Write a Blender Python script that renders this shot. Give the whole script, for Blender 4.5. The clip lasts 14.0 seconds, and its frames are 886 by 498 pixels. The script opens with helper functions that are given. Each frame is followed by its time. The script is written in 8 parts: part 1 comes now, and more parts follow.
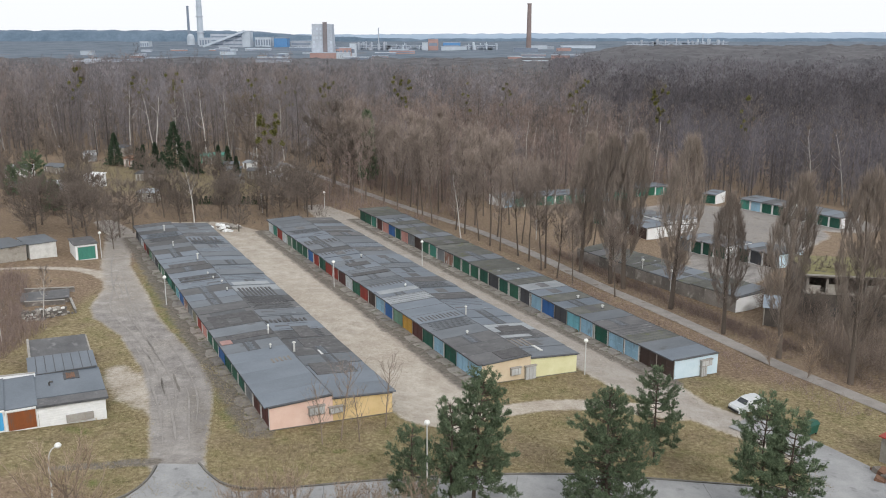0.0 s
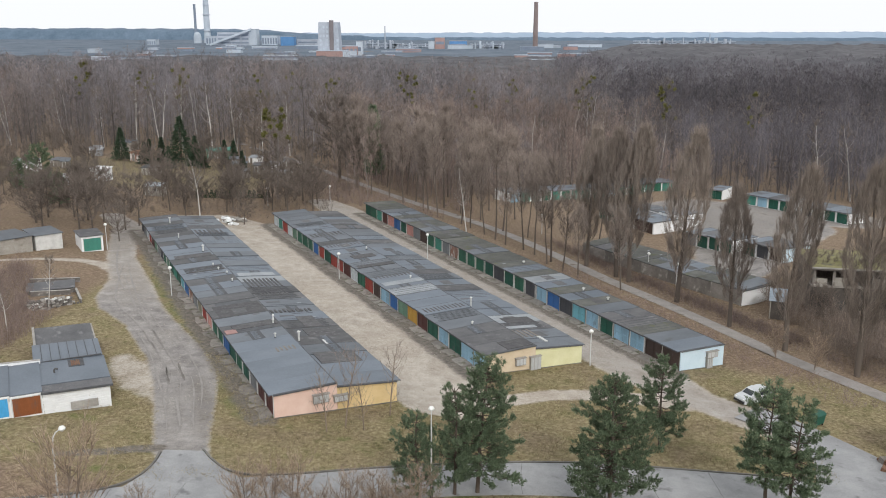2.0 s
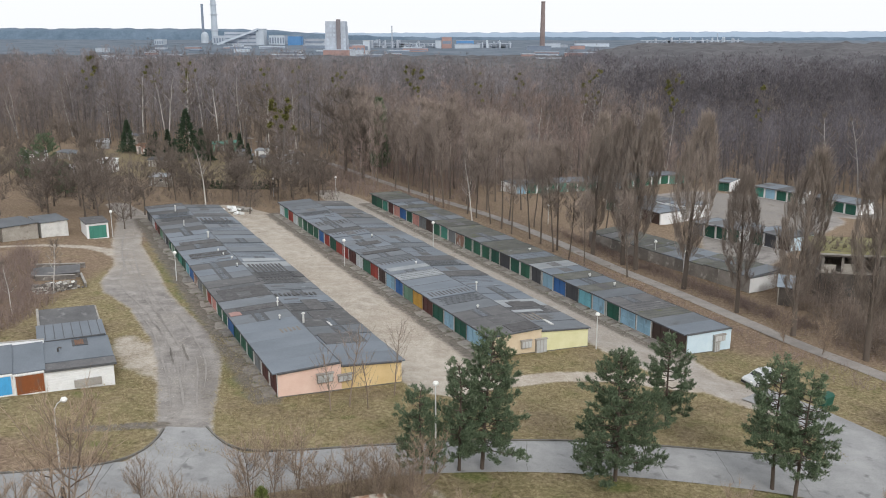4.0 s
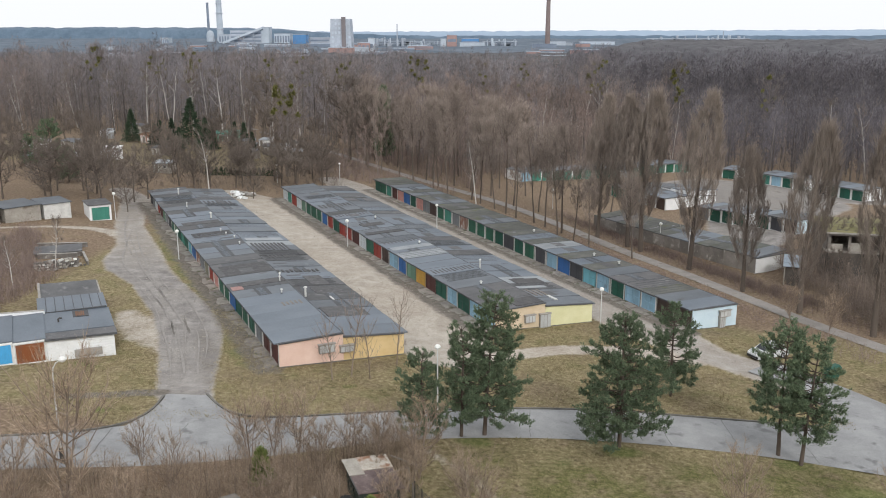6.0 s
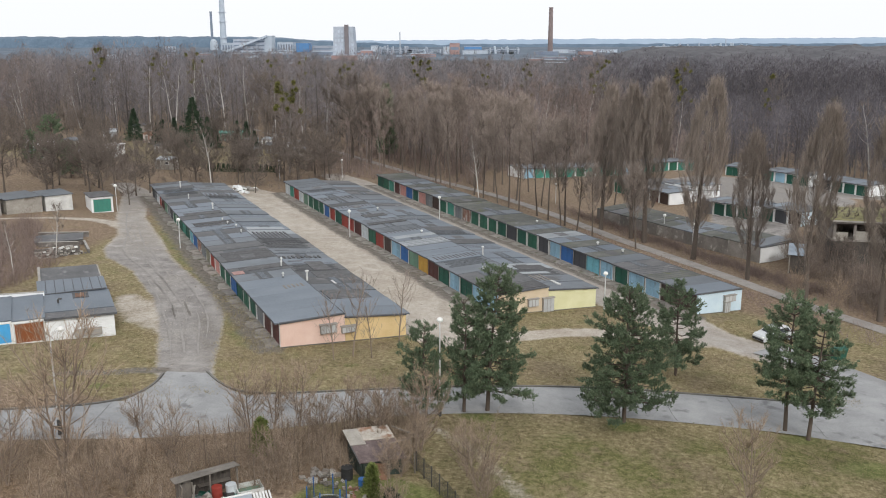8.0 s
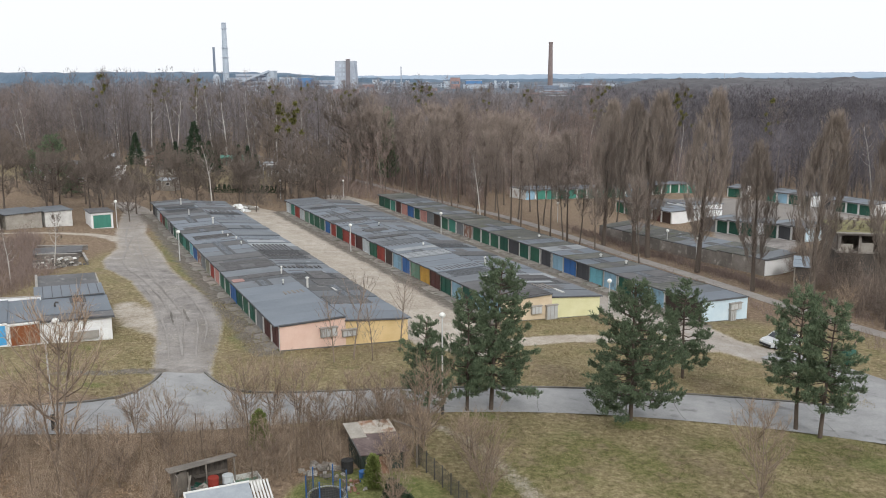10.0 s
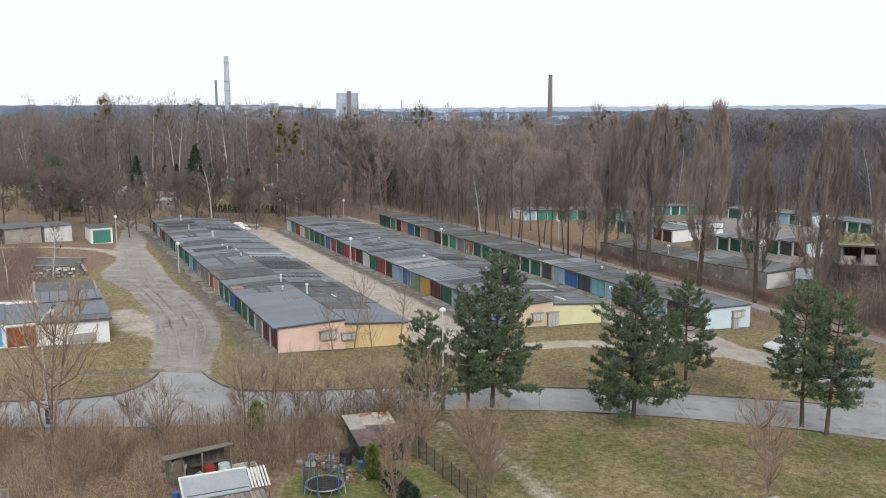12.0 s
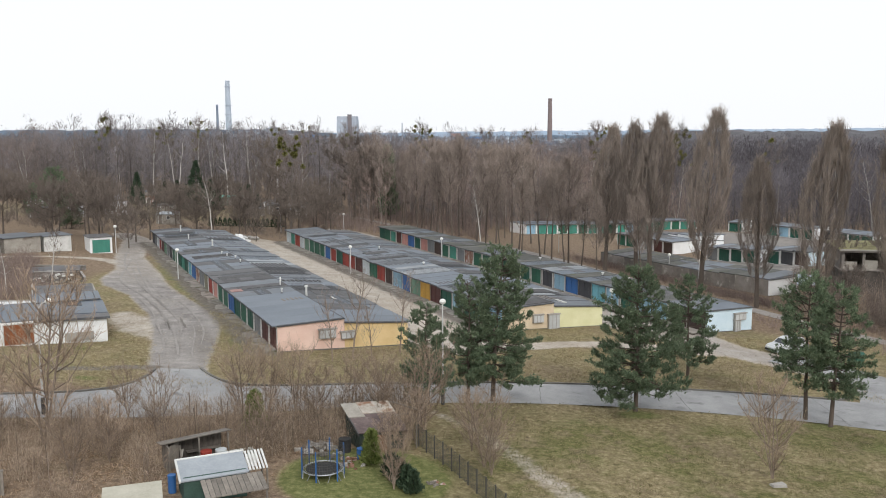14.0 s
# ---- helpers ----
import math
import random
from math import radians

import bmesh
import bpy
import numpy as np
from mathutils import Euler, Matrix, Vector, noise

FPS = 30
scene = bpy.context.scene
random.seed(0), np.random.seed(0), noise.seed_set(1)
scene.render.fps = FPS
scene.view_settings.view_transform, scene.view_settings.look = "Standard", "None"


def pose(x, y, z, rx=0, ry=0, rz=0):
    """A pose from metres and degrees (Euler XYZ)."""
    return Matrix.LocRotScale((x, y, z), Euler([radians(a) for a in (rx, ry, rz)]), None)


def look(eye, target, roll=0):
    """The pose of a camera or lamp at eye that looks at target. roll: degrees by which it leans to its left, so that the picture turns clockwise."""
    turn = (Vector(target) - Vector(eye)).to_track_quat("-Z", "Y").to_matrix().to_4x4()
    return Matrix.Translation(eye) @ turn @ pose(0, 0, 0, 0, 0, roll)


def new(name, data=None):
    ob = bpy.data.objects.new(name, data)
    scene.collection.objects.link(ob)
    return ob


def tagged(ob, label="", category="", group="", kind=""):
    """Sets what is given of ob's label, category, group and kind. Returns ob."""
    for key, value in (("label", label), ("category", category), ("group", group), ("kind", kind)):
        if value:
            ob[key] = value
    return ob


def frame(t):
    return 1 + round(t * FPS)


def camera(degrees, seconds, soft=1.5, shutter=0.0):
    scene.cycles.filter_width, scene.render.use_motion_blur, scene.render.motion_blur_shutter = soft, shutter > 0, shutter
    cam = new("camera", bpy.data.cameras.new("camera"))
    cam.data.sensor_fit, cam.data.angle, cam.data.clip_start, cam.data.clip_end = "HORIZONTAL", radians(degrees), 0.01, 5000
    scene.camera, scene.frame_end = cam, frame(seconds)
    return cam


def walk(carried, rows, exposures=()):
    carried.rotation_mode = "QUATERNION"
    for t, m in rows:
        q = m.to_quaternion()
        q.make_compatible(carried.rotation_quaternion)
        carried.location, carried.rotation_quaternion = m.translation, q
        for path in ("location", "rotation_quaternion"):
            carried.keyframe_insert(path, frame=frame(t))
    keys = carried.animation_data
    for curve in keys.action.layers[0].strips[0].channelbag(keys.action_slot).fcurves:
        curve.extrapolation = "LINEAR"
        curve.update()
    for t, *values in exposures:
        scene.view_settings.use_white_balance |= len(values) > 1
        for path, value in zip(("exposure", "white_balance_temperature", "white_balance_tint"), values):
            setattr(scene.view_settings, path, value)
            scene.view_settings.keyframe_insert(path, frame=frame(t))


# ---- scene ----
cam = camera(53.4, 14.0, soft=1.0)
PATH = [
    (0, (0.449, 0.57, 35.071), (0.421, 2.511, 34.59), 0.0),
    (0.5, (0.429, 0.559, 34.884), (0.399, 2.5, 34.401), 0.1),
    (1, (0.437, 0.541, 34.653), (0.403, 2.482, 34.171), 0.1),
    (1.5, (0.49, 0.505, 34.344), (0.453, 2.446, 33.861), 0.1),
    (2, (0.512, 0.521, 34.064), (0.471, 2.461, 33.581), 0.1),
    (2.5, (0.535, 0.562, 33.746), (0.49, 2.503, 33.264), 0.1),
    (3, (0.544, 0.538, 33.281), (0.496, 2.479, 32.798), 0.1),
    (5.5, (0.896, 0.62, 29.884), (0.829, 2.56, 29.402), 0.0),
    (6, (0.904, 0.568, 29.239), (0.836, 2.507, 28.755), 0.0),
    (6.5, (0.937, 0.562, 28.578), (0.867, 2.501, 28.094), 0.0),
    (7, (0.961, 0.589, 27.902), (0.889, 2.528, 27.417), -0.0),
    (7.5, (0.973, 0.568, 27.193), (0.899, 2.508, 26.712), -0.1),
    (8, (0.963, 0.563, 26.521), (0.888, 2.507, 26.056), -0.1),
    (10.5, (0.804, 0.923, 22.815), (0.726, 2.887, 22.444), -0.2),
    (11, (0.783, 0.905, 22.176), (0.705, 2.872, 21.823), -0.2),
    (11.5, (0.796, 0.886, 21.483), (0.718, 2.856, 21.148), -0.2),
    (12, (0.834, 0.886, 20.788), (0.755, 2.86, 20.471), -0.2),
    (12.5, (0.835, 0.879, 20.139), (0.756, 2.855, 19.841), -0.3),
    (13, (0.851, 0.87, 19.504), (0.772, 2.849, 19.224), -0.3),
    (13.5, (0.876, 0.845, 18.884), (0.796, 2.826, 18.62), -0.3),
    (14, (0.872, 0.859, 18.481), (0.792, 2.84, 18.218), -0.3),
]
walk(cam, [(t, look(eye, target, roll)) for t, eye, target, roll in PATH])

# ---------------------------------------------------------------- light
SUN_AZ, SUN_EL = radians(162), radians(34)
world = bpy.data.worlds.new("overcast_sky")
scene.world = world
world.use_nodes = True
wn, wl = world.node_tree.nodes, world.node_tree.links
wn.clear()
w_out = wn.new("ShaderNodeOutputWorld")
w_bg = wn.new("ShaderNodeBackground")
w_sky = wn.new("ShaderNodeTexSky")
w_sky.sky_type, w_sky.sun_disc = "NISHITA", False
w_sky.sun_elevation, w_sky.sun_rotation = SUN_EL, SUN_AZ
w_sky.dust_density = 4.0
w_gain = wn.new("ShaderNodeVectorMath")
w_gain.operation = "SCALE"
w_gain.inputs["Scale"].default_value = 0.10
w_mix = wn.new("ShaderNodeMix")
w_mix.data_type = "RGBA"
w_mix.inputs["Factor"].default_value = 0.9
w_mix.inputs["B"].default_value = (1.10, 1.125, 1.16, 1)
wl.new(w_sky.outputs["Color"], w_gain.inputs[0])
wl.new(w_gain.outputs["Vector"], w_mix.inputs["A"])
wl.new(w_mix.outputs["Result"], w_bg.inputs["Color"])
w_bg.inputs["Strength"].default_value = 0.97
wl.new(w_bg.outputs["Background"], w_out.inputs["Surface"])

sun = new("sun", bpy.data.lights.new("sun", "SUN"))
sun.data.energy, sun.data.angle, sun.data.color = 1.35, radians(12), (1.0, 0.975, 0.935)
# the sun stands behind and to the right of the view
sun.matrix_world = look((0, 0, 60), (math.sin(radians(-18)) * 50, math.cos(radians(-18)) * 50, 60 - 50 * math.tan(SUN_EL)))
scene.view_settings.exposure = 0.0


# ---------------------------------------------------------------- materials
def material(name, a, b, scale=1.0, fine=12.0, rough=0.85, metal=0.0, bump=0.15, vary=0.0, stretch=(1, 1, 1), spots=None):
    """Two colours mixed by coarse and fine noise in metres, with relief; vary: how far each object's tone strays."""
    m = bpy.data.materials.new(name)
    m.use_nodes = True
    n, l = m.node_tree.nodes, m.node_tree.links
    p = n["Principled BSDF"]
    p.inputs["Roughness"].default_value, p.inputs["Metallic"].default_value = rough, metal
    tc, mp, info = n.new("ShaderNodeTexCoord"), n.new("ShaderNodeMapping"), n.new("ShaderNodeObjectInfo")
    mp.inputs["Scale"].default_value = stretch
    shift = n.new("ShaderNodeVectorMath")
    shift.operation = "MULTIPLY_ADD"
    spread = n.new("ShaderNodeCombineXYZ")
    l.new(info.outputs["Random"], spread.inputs[0]), l.new(info.outputs["Random"], spread.inputs[1])
    l.new(spread.outputs[0], shift.inputs[0])
    shift.inputs[1].default_value = (37.0, 91.0, 0) if vary else (0, 0, 0)
    l.new(tc.outputs["Object"], shift.inputs[2])
    l.new(shift.outputs[0], mp.inputs["Vector"])
    coarse, grain = n.new("ShaderNodeTexNoise"), n.new("ShaderNodeTexNoise")
    for tex, s in ((coarse, scale), (grain, fine)):
        tex.inputs["Scale"].default_value, tex.inputs["Detail"].default_value, tex.inputs["Roughness"].default_value = s, 5.0, 0.62
        l.new(mp.outputs[0], tex.inputs["Vector"])
    add = n.new("ShaderNodeMath")
    add.operation = "MULTIPLY_ADD"
    add.inputs[1].default_value = 0.55
    l.new(grain.outputs["Fac"], add.inputs[0]), l.new(coarse.outputs["Fac"], add.inputs[2])
    ramp = n.new("ShaderNodeValToRGB")
    ramp.color_ramp.elements[0].position, ramp.color_ramp.elements[1].position = 0.55, 1.0
    ramp.color_ramp.elements[0].color, ramp.color_ramp.elements[1].color = (*a, 1), (*b, 1)
    l.new(add.outputs[0], ramp.inputs["Fac"])
    out = ramp.outputs["Color"]
    if spots:
        st = n.new("ShaderNodeTexNoise")
        st.inputs["Scale"].default_value, st.inputs["Detail"].default_value = spots[1], 6.0
        l.new(mp.outputs[0], st.inputs["Vector"])
        sr = n.new("ShaderNodeValToRGB")
        sr.color_ramp.elements[0].position, sr.color_ramp.elements[1].position = spots[2], spots[2] + 0.12
        l.new(st.outputs["Fac"], sr.inputs["Fac"])
        mx = n.new("ShaderNodeMix")
        mx.data_type = "RGBA"
        mx.inputs["B"].default_value = (*spots[0], 1)
        l.new(sr.outputs["Color"], mx.inputs["Factor"]), l.new(out, mx.inputs["A"])
        out = mx.outputs["Result"]
    if vary:
        hs, mr = n.new("ShaderNodeHueSaturation"), n.new("ShaderNodeMapRange")
        mr.inputs["To Min"].default_value, mr.inputs["To Max"].default_value = 1 - vary, 1 + vary
        l.new(info.outputs["Random"], mr.inputs["Value"])
        l.new(mr.outputs[0], hs.inputs["Value"]), l.new(out, hs.inputs["Color"])
        out = hs.outputs["Color"]
    l.new(out, p.inputs["Base Color"])
    if bump:
        bp = n.new("ShaderNodeBump")
        bp.inputs["Strength"].default_value, bp.inputs["Distance"].default_value = bump, 0.05
        l.new(add.outputs[0], bp.inputs["Height"]), l.new(bp.outputs[0], p.inputs["Normal"])
    return m


def blade_material(name, a, b, rough=0.9, tree_vary=0.2):
    """Bark, twigs and needles: tone strays from piece to piece and from tree to tree."""
    m = bpy.data.materials.new(name)
    m.use_nodes = True
    n, l = m.node_tree.nodes, m.node_tree.links
    p = n["Principled BSDF"]
    p.inputs["Roughness"].default_value = rough
    p.inputs["Specular IOR Level"].default_value = 0.2
    geo, info = n.new("ShaderNodeNewGeometry"), n.new("ShaderNodeObjectInfo")
    ramp = n.new("ShaderNodeValToRGB")
    ramp.color_ramp.elements[0].color, ramp.color_ramp.elements[1].color = (*a, 1), (*b, 1)
    l.new(geo.outputs["Random Per Island"], ramp.inputs["Fac"])
    patch, tc = n.new("ShaderNodeTexNoise"), n.new("ShaderNodeTexCoord")
    patch.inputs["Scale"].default_value = 0.035
    l.new(tc.outputs["Object"], patch.inputs["Vector"])
    both = n.new("ShaderNodeMath")
    both.operation = "ADD"
    l.new(patch.outputs["Fac"], both.inputs[0]), l.new(info.outputs["Random"], both.inputs[1])
    tone, summed = n.new("ShaderNodeAttribute"), n.new("ShaderNodeMath")
    tone.attribute_name = "tone"
    summed.operation = "ADD"
    l.new(both.outputs[0], summed.inputs[0]), l.new(tone.outputs["Fac"], summed.inputs[1])
    mr = n.new("ShaderNodeMapRange")
    mr.inputs["From Min"].default_value, mr.inputs["From Max"].default_value = 0.2, 1.4
    mr.inputs["To Min"].default_value, mr.inputs["To Max"].default_value = 1 - tree_vary, 1 + tree_vary
    l.new(summed.outputs[0], mr.inputs["Value"])
    mr.clamp = False
    hs = n.new("ShaderNodeHueSaturation")
    l.new(mr.outputs[0], hs.inputs["Value"]), l.new(ramp.outputs["Color"], hs.inputs["Color"])
    l.new(hs.outputs["Color"], p.inputs["Base Color"])
    return m


M_ASPHALT = material("asphalt", (0.22, 0.222, 0.225), (0.36, 0.36, 0.36), 0.35, 9, 0.9, bump=0.1, spots=((0.17, 0.17, 0.172), 0.8, 0.6))
M_KERB = material("kerb_stone", (0.09, 0.085, 0.08), (0.2, 0.19, 0.17), 1.0, 12, 0.9)
M_CONCRETE = material("concrete", (0.26, 0.245, 0.225), (0.42, 0.40, 0.37), 0.7, 10, 0.9, vary=0.12)
M_PATH = material("pale_concrete_path", (0.21, 0.19, 0.175), (0.34, 0.315, 0.29), 0.5, 8, 0.9, spots=((0.15, 0.115, 0.085), 0.5, 0.6))
M_ROOF = [
    material("blue_grey_roof_felt", (0.105, 0.127, 0.154), (0.158, 0.184, 0.216), 0.35, 9, 0.55, vary=0.07, stretch=(0.8, 0.45, 1)),
    material("grey_roof_felt", (0.093, 0.106, 0.122), (0.142, 0.157, 0.174), 0.6, 9, 0.6, vary=0.18, stretch=(0.8, 0.45, 1), spots=((0.08, 0.082, 0.085), 0.9, 0.6)),
    material("dark_grey_roof_felt", (0.066, 0.066, 0.07), (0.13, 0.128, 0.13), 0.7, 9, 0.7, vary=0.24, stretch=(0.8, 0.45, 1), spots=((0.19, 0.19, 0.19), 1.3, 0.6)),
    material("pale_patched_roof_felt", (0.20, 0.22, 0.235), (0.32, 0.34, 0.355), 0.6, 9, 0.55, vary=0.12, stretch=(1, 0.4, 1)),
]
M_MOSSROOF = material("mossy_roof_felt", (0.07, 0.072, 0.066), (0.14, 0.14, 0.125), 0.6, 8, 0.92, vary=0.2, spots=((0.10, 0.105, 0.06), 0.7, 0.58))
M_MOSS = material("yellow_green_moss_on_felt", (0.12, 0.112, 0.045), (0.27, 0.245, 0.115), 0.7, 7, 0.95, spots=((0.08, 0.075, 0.06), 0.9, 0.58))
M_SEAM = material("dark_roof_strip", (0.058, 0.061, 0.067), (0.112, 0.116, 0.124), 1.0, 10, 0.8, vary=0.2)
M_WALL = material("weathered_garage_render", (0.25, 0.23, 0.20), (0.41, 0.385, 0.345), 0.8, 9, 0.92, vary=0.15, spots=((0.2, 0.17, 0.14), 1.2, 0.6))
M_PINK = material("salmon_wall_paint", (0.74, 0.51, 0.425), (0.84, 0.63, 0.54), 0.6, 10, 0.9, bump=0.08)
M_YELLOW = material("ochre_yellow_wall_paint", (0.68, 0.50, 0.24), (0.80, 0.61, 0.34), 0.6, 10, 0.9, bump=0.08)
M_LEMON = material("pale_lemon_wall_paint", (0.66, 0.64, 0.36), (0.76, 0.74, 0.48), 0.6, 10, 0.9, bump=0.08)
M_BEIGE = material("beige_wall_paint", (0.60, 0.48, 0.33), (0.70, 0.59, 0.44), 0.6, 10, 0.9, bump=0.08)
M_PALEBLUE = material("pale_blue_wall_paint", (0.52, 0.665, 0.76), (0.66, 0.785, 0.86), 0.5, 10, 0.9, bump=0.08)
M_WHITE = material("white_wall_paint", (0.76, 0.775, 0.78), (0.87, 0.88, 0.885), 0.6, 10, 0.85, bump=0.08, vary=0.04, spots=((0.5, 0.48, 0.45), 1.1, 0.68))
M_FRAME = material("white_painted_steel", (0.50, 0.50, 0.48), (0.72, 0.72, 0.70), 1.0, 12, 0.6, vary=0.15, spots=((0.3, 0.22, 0.15), 2.2, 0.66))
M_STEEL = material("galvanised_steel", (0.32, 0.34, 0.36), (0.5, 0.52, 0.54), 1.0, 12, 0.45, metal=0.6, bump=0.05, vary=0.1)
M_DARKSTEEL = material("dark_steel", (0.04, 0.04, 0.04), (0.09, 0.085, 0.08), 1.0, 12, 0.6, bump=0.05)
M_WOODGREY = material("weathered_grey_boards", (0.13, 0.115, 0.10), (0.28, 0.25, 0.215), 1.2, 14, 0.9, vary=0.2, stretch=(1, 1, 0.25))
M_RUST = material("rusty_iron", (0.12, 0.06, 0.035), (0.25, 0.14, 0.09), 1.0, 12, 0.9)

DOOR_COLOURS = {
    "maroon": (0.085, 0.028, 0.024), "brown": (0.055, 0.034, 0.028), "dkgreen": (0.012, 0.085, 0.058), "green": (0.024, 0.115, 0.072),
    "teal": (0.055, 0.24, 0.185), "sage": (0.14, 0.25, 0.18), "blue": (0.03, 0.12, 0.33), "ltblue": (0.27, 0.44, 0.56), "cyan": (0.16, 0.40, 0.47),
    "grey": (0.19, 0.20, 0.21), "dkgrey": (0.055, 0.057, 0.065), "red": (0.30, 0.045, 0.032), "ochre": (0.52, 0.30, 0.055), "pink": (0.50, 0.25, 0.22),
    "white": (0.60, 0.64, 0.66), "rust": (0.28, 0.15, 0.11), "orange": (0.24, 0.075, 0.022), "sky": (0.06, 0.33, 0.62), "olive": (0.23, 0.22, 0.16),
}
COLOUR_WORDS = {"dkgreen": "dark green", "ltblue": "pale blue", "dkgrey": "dark grey", "rust": "rusty patched", "sky": "bright blue", "teal": "teal green", "cyan": "turquoise blue", "ochre": "ochre yellow"}
M_DOOR = {}
for key, c in DOOR_COLOURS.items():
    spot = tuple(0.5 * v + 0.05 for v in c) if key != "rust" else (0.6, 0.58, 0.55)
    M_DOOR[key] = material(key + "_door_paint", tuple(0.85 * v for v in c), tuple(min(1, 1.2 * v) for v in c), 0.8, 10, 0.6, bump=0.06, vary=0.13,
                           stretch=(1, 1, 0.4), spots=(spot, 1.6, 0.6 if key != "rust" else 0.5))

M_BARK = blade_material("grey_brown_bark", (0.08, 0.066, 0.056), (0.17, 0.14, 0.118))
M_BIRCH = blade_material("white_birch_bark", (0.36, 0.34, 0.32), (0.6, 0.58, 0.55), tree_vary=0.15)
M_SHRUBBARK = blade_material("brown_shrub_bark", (0.16, 0.125, 0.1), (0.32, 0.255, 0.206))
M_TWIG = blade_material("bare_twigs", (0.122, 0.1, 0.086), (0.225, 0.19, 0.166))
M_TWIG_POPLAR = blade_material("poplar_twigs", (0.19, 0.158, 0.136), (0.355, 0.3, 0.26))
M_TWIG_AVENUE = blade_material("avenue_twigs", (0.2, 0.165, 0.145), (0.37, 0.31, 0.27))
M_TWIG_WOOD = blade_material("woodland_twigs", (0.128, 0.11, 0.106), (0.225, 0.196, 0.188), tree_vary=0.45)
# distance haze is put into this cool purple-grey
M_TWIG_FAR = blade_material("hazy_grey_woodland_twigs", (0.128, 0.12, 0.128), (0.19, 0.178, 0.188), tree_vary=0.42)
M_TWIG_RED = blade_material("reddish_woodland_twigs", (0.16, 0.122, 0.108), (0.31, 0.245, 0.217), tree_vary=0.35)
M_TRUNK_WOOD = blade_material("woodland_trunks", (0.1, 0.088, 0.082), (0.2, 0.182, 0.168), tree_vary=0.3)
# the cool cast stands for haze over the eastern and farther woods
M_TWIG_DARK = blade_material("hazy_dark_woodland_twigs", (0.098, 0.092, 0.103), (0.142, 0.132, 0.146), tree_vary=0.42)
M_BRUSH = blade_material("dark_brown_brush", (0.135, 0.11, 0.094), (0.28, 0.23, 0.196), tree_vary=0.3)
M_THICKET = blade_material("brown_thicket_twigs", (0.17, 0.126, 0.094), (0.44, 0.345, 0.26), tree_vary=0.3)
M_PINEBARK = blade_material("pine_bark", (0.075, 0.06, 0.05), (0.14, 0.11, 0.09))
M_NEEDLE = blade_material("pine_needles", (0.056, 0.088, 0.053), (0.205, 0.26, 0.158), 0.7, 0.15)
M_SPRUCE = blade_material("spruce_needles", (0.025, 0.045, 0.028), (0.065, 0.095, 0.055), 0.8)
M_THUJA = blade_material("evergreen_hedge_sprays", (0.09, 0.12, 0.03), (0.21, 0.24, 0.085), 0.8)
M_MISTLE = blade_material("mistletoe_leaves", (0.10, 0.105, 0.03), (0.22, 0.205, 0.075), 0.8)
M_SCRUB = blade_material("scrub_stems", (0.19, 0.145, 0.108), (0.46, 0.37, 0.285), tree_vary=0.25)
M_LEAVES = blade_material("dry_fallen_leaves", (0.22, 0.15, 0.098), (0.5, 0.37, 0.255), tree_vary=0.2)
M_DRYGRASS = blade_material("dry_grass_blades", (0.15, 0.12, 0.065), (0.46, 0.395, 0.24), tree_vary=0.2)
M_GREENGRASS = blade_material("green_grass_blades", (0.09, 0.088, 0.036), (0.36, 0.315, 0.18), tree_vary=0.2)


# ---------------------------------------------------------------- the lie of the land
def smooth(e0, e1, v):
    t = np.clip((v - e0) / (e1 - e0), 0, 1)
    return t * t * (3 - 2 * t)


def gz(x, y):
    """Height of the ground: it falls gently to the right and away, and levels out behind the woods."""
    x, y = np.asarray(x, float), np.asarray(y, float)
    near = 1.03 - 0.0464 * np.clip(x, -95, 115) - 0.0259 * np.clip(y, -40, 290)
    near = near + 2.2 * smooth(38, 56, x) * smooth(105, 140, y) * smooth(240, 210, y)      # the raised yard of the far garages
    return near + (-12.0 - near) * smooth(400, 1000, np.hypot(x, y))


def g(x, y):
    return float(gz(x, y))


A0, B0, C0 = Vector((-16.3, 73.95, 0)), Vector((3.3, 87.9, 0)), Vector((24.7, 92.3, 0))   # near left corners of the three rows


U = Vector((-0.4565, 0.8897, 0))   # along the garage rows, away from the road
N = Vector((0.8897, 0.4565, 0))    # across them, to the right


def mesh_of(name, verts, faces, mats, index=None, flat=True):
    me = bpy.data.meshes.new(name)
    me.from_pydata(verts, [], faces)
    for m in mats if isinstance(mats, (list, tuple)) else [mats]:
        me.materials.append(m)
    if index is not None:
        me.polygons.foreach_set("material_index", index)
    if not flat:
        me.polygons.foreach_set("use_smooth", [True] * len(me.polygons))
    me.update()
    return me


def mesh_tris(name, v, tri, index, mats):
    """A mesh from arrays of corners and triangles."""
    me = bpy.data.meshes.new(name)
    v, tri = np.asarray(v, np.float32), np.asarray(tri, np.int32)
    me.vertices.add(len(v)), me.loops.add(3 * len(tri)), me.polygons.add(len(tri))
    me.vertices.foreach_set("co", v.ravel())
    me.loops.foreach_set("vertex_index", tri.ravel())
    me.polygons.foreach_set("loop_start", np.arange(0, 3 * len(tri), 3, dtype=np.int32))
    for m in mats:
        me.materials.append(m)
    me.polygons.foreach_set("material_index", np.asarray(index, np.int32))
    me.update(calc_edges=True)
    me.validate()
    return me


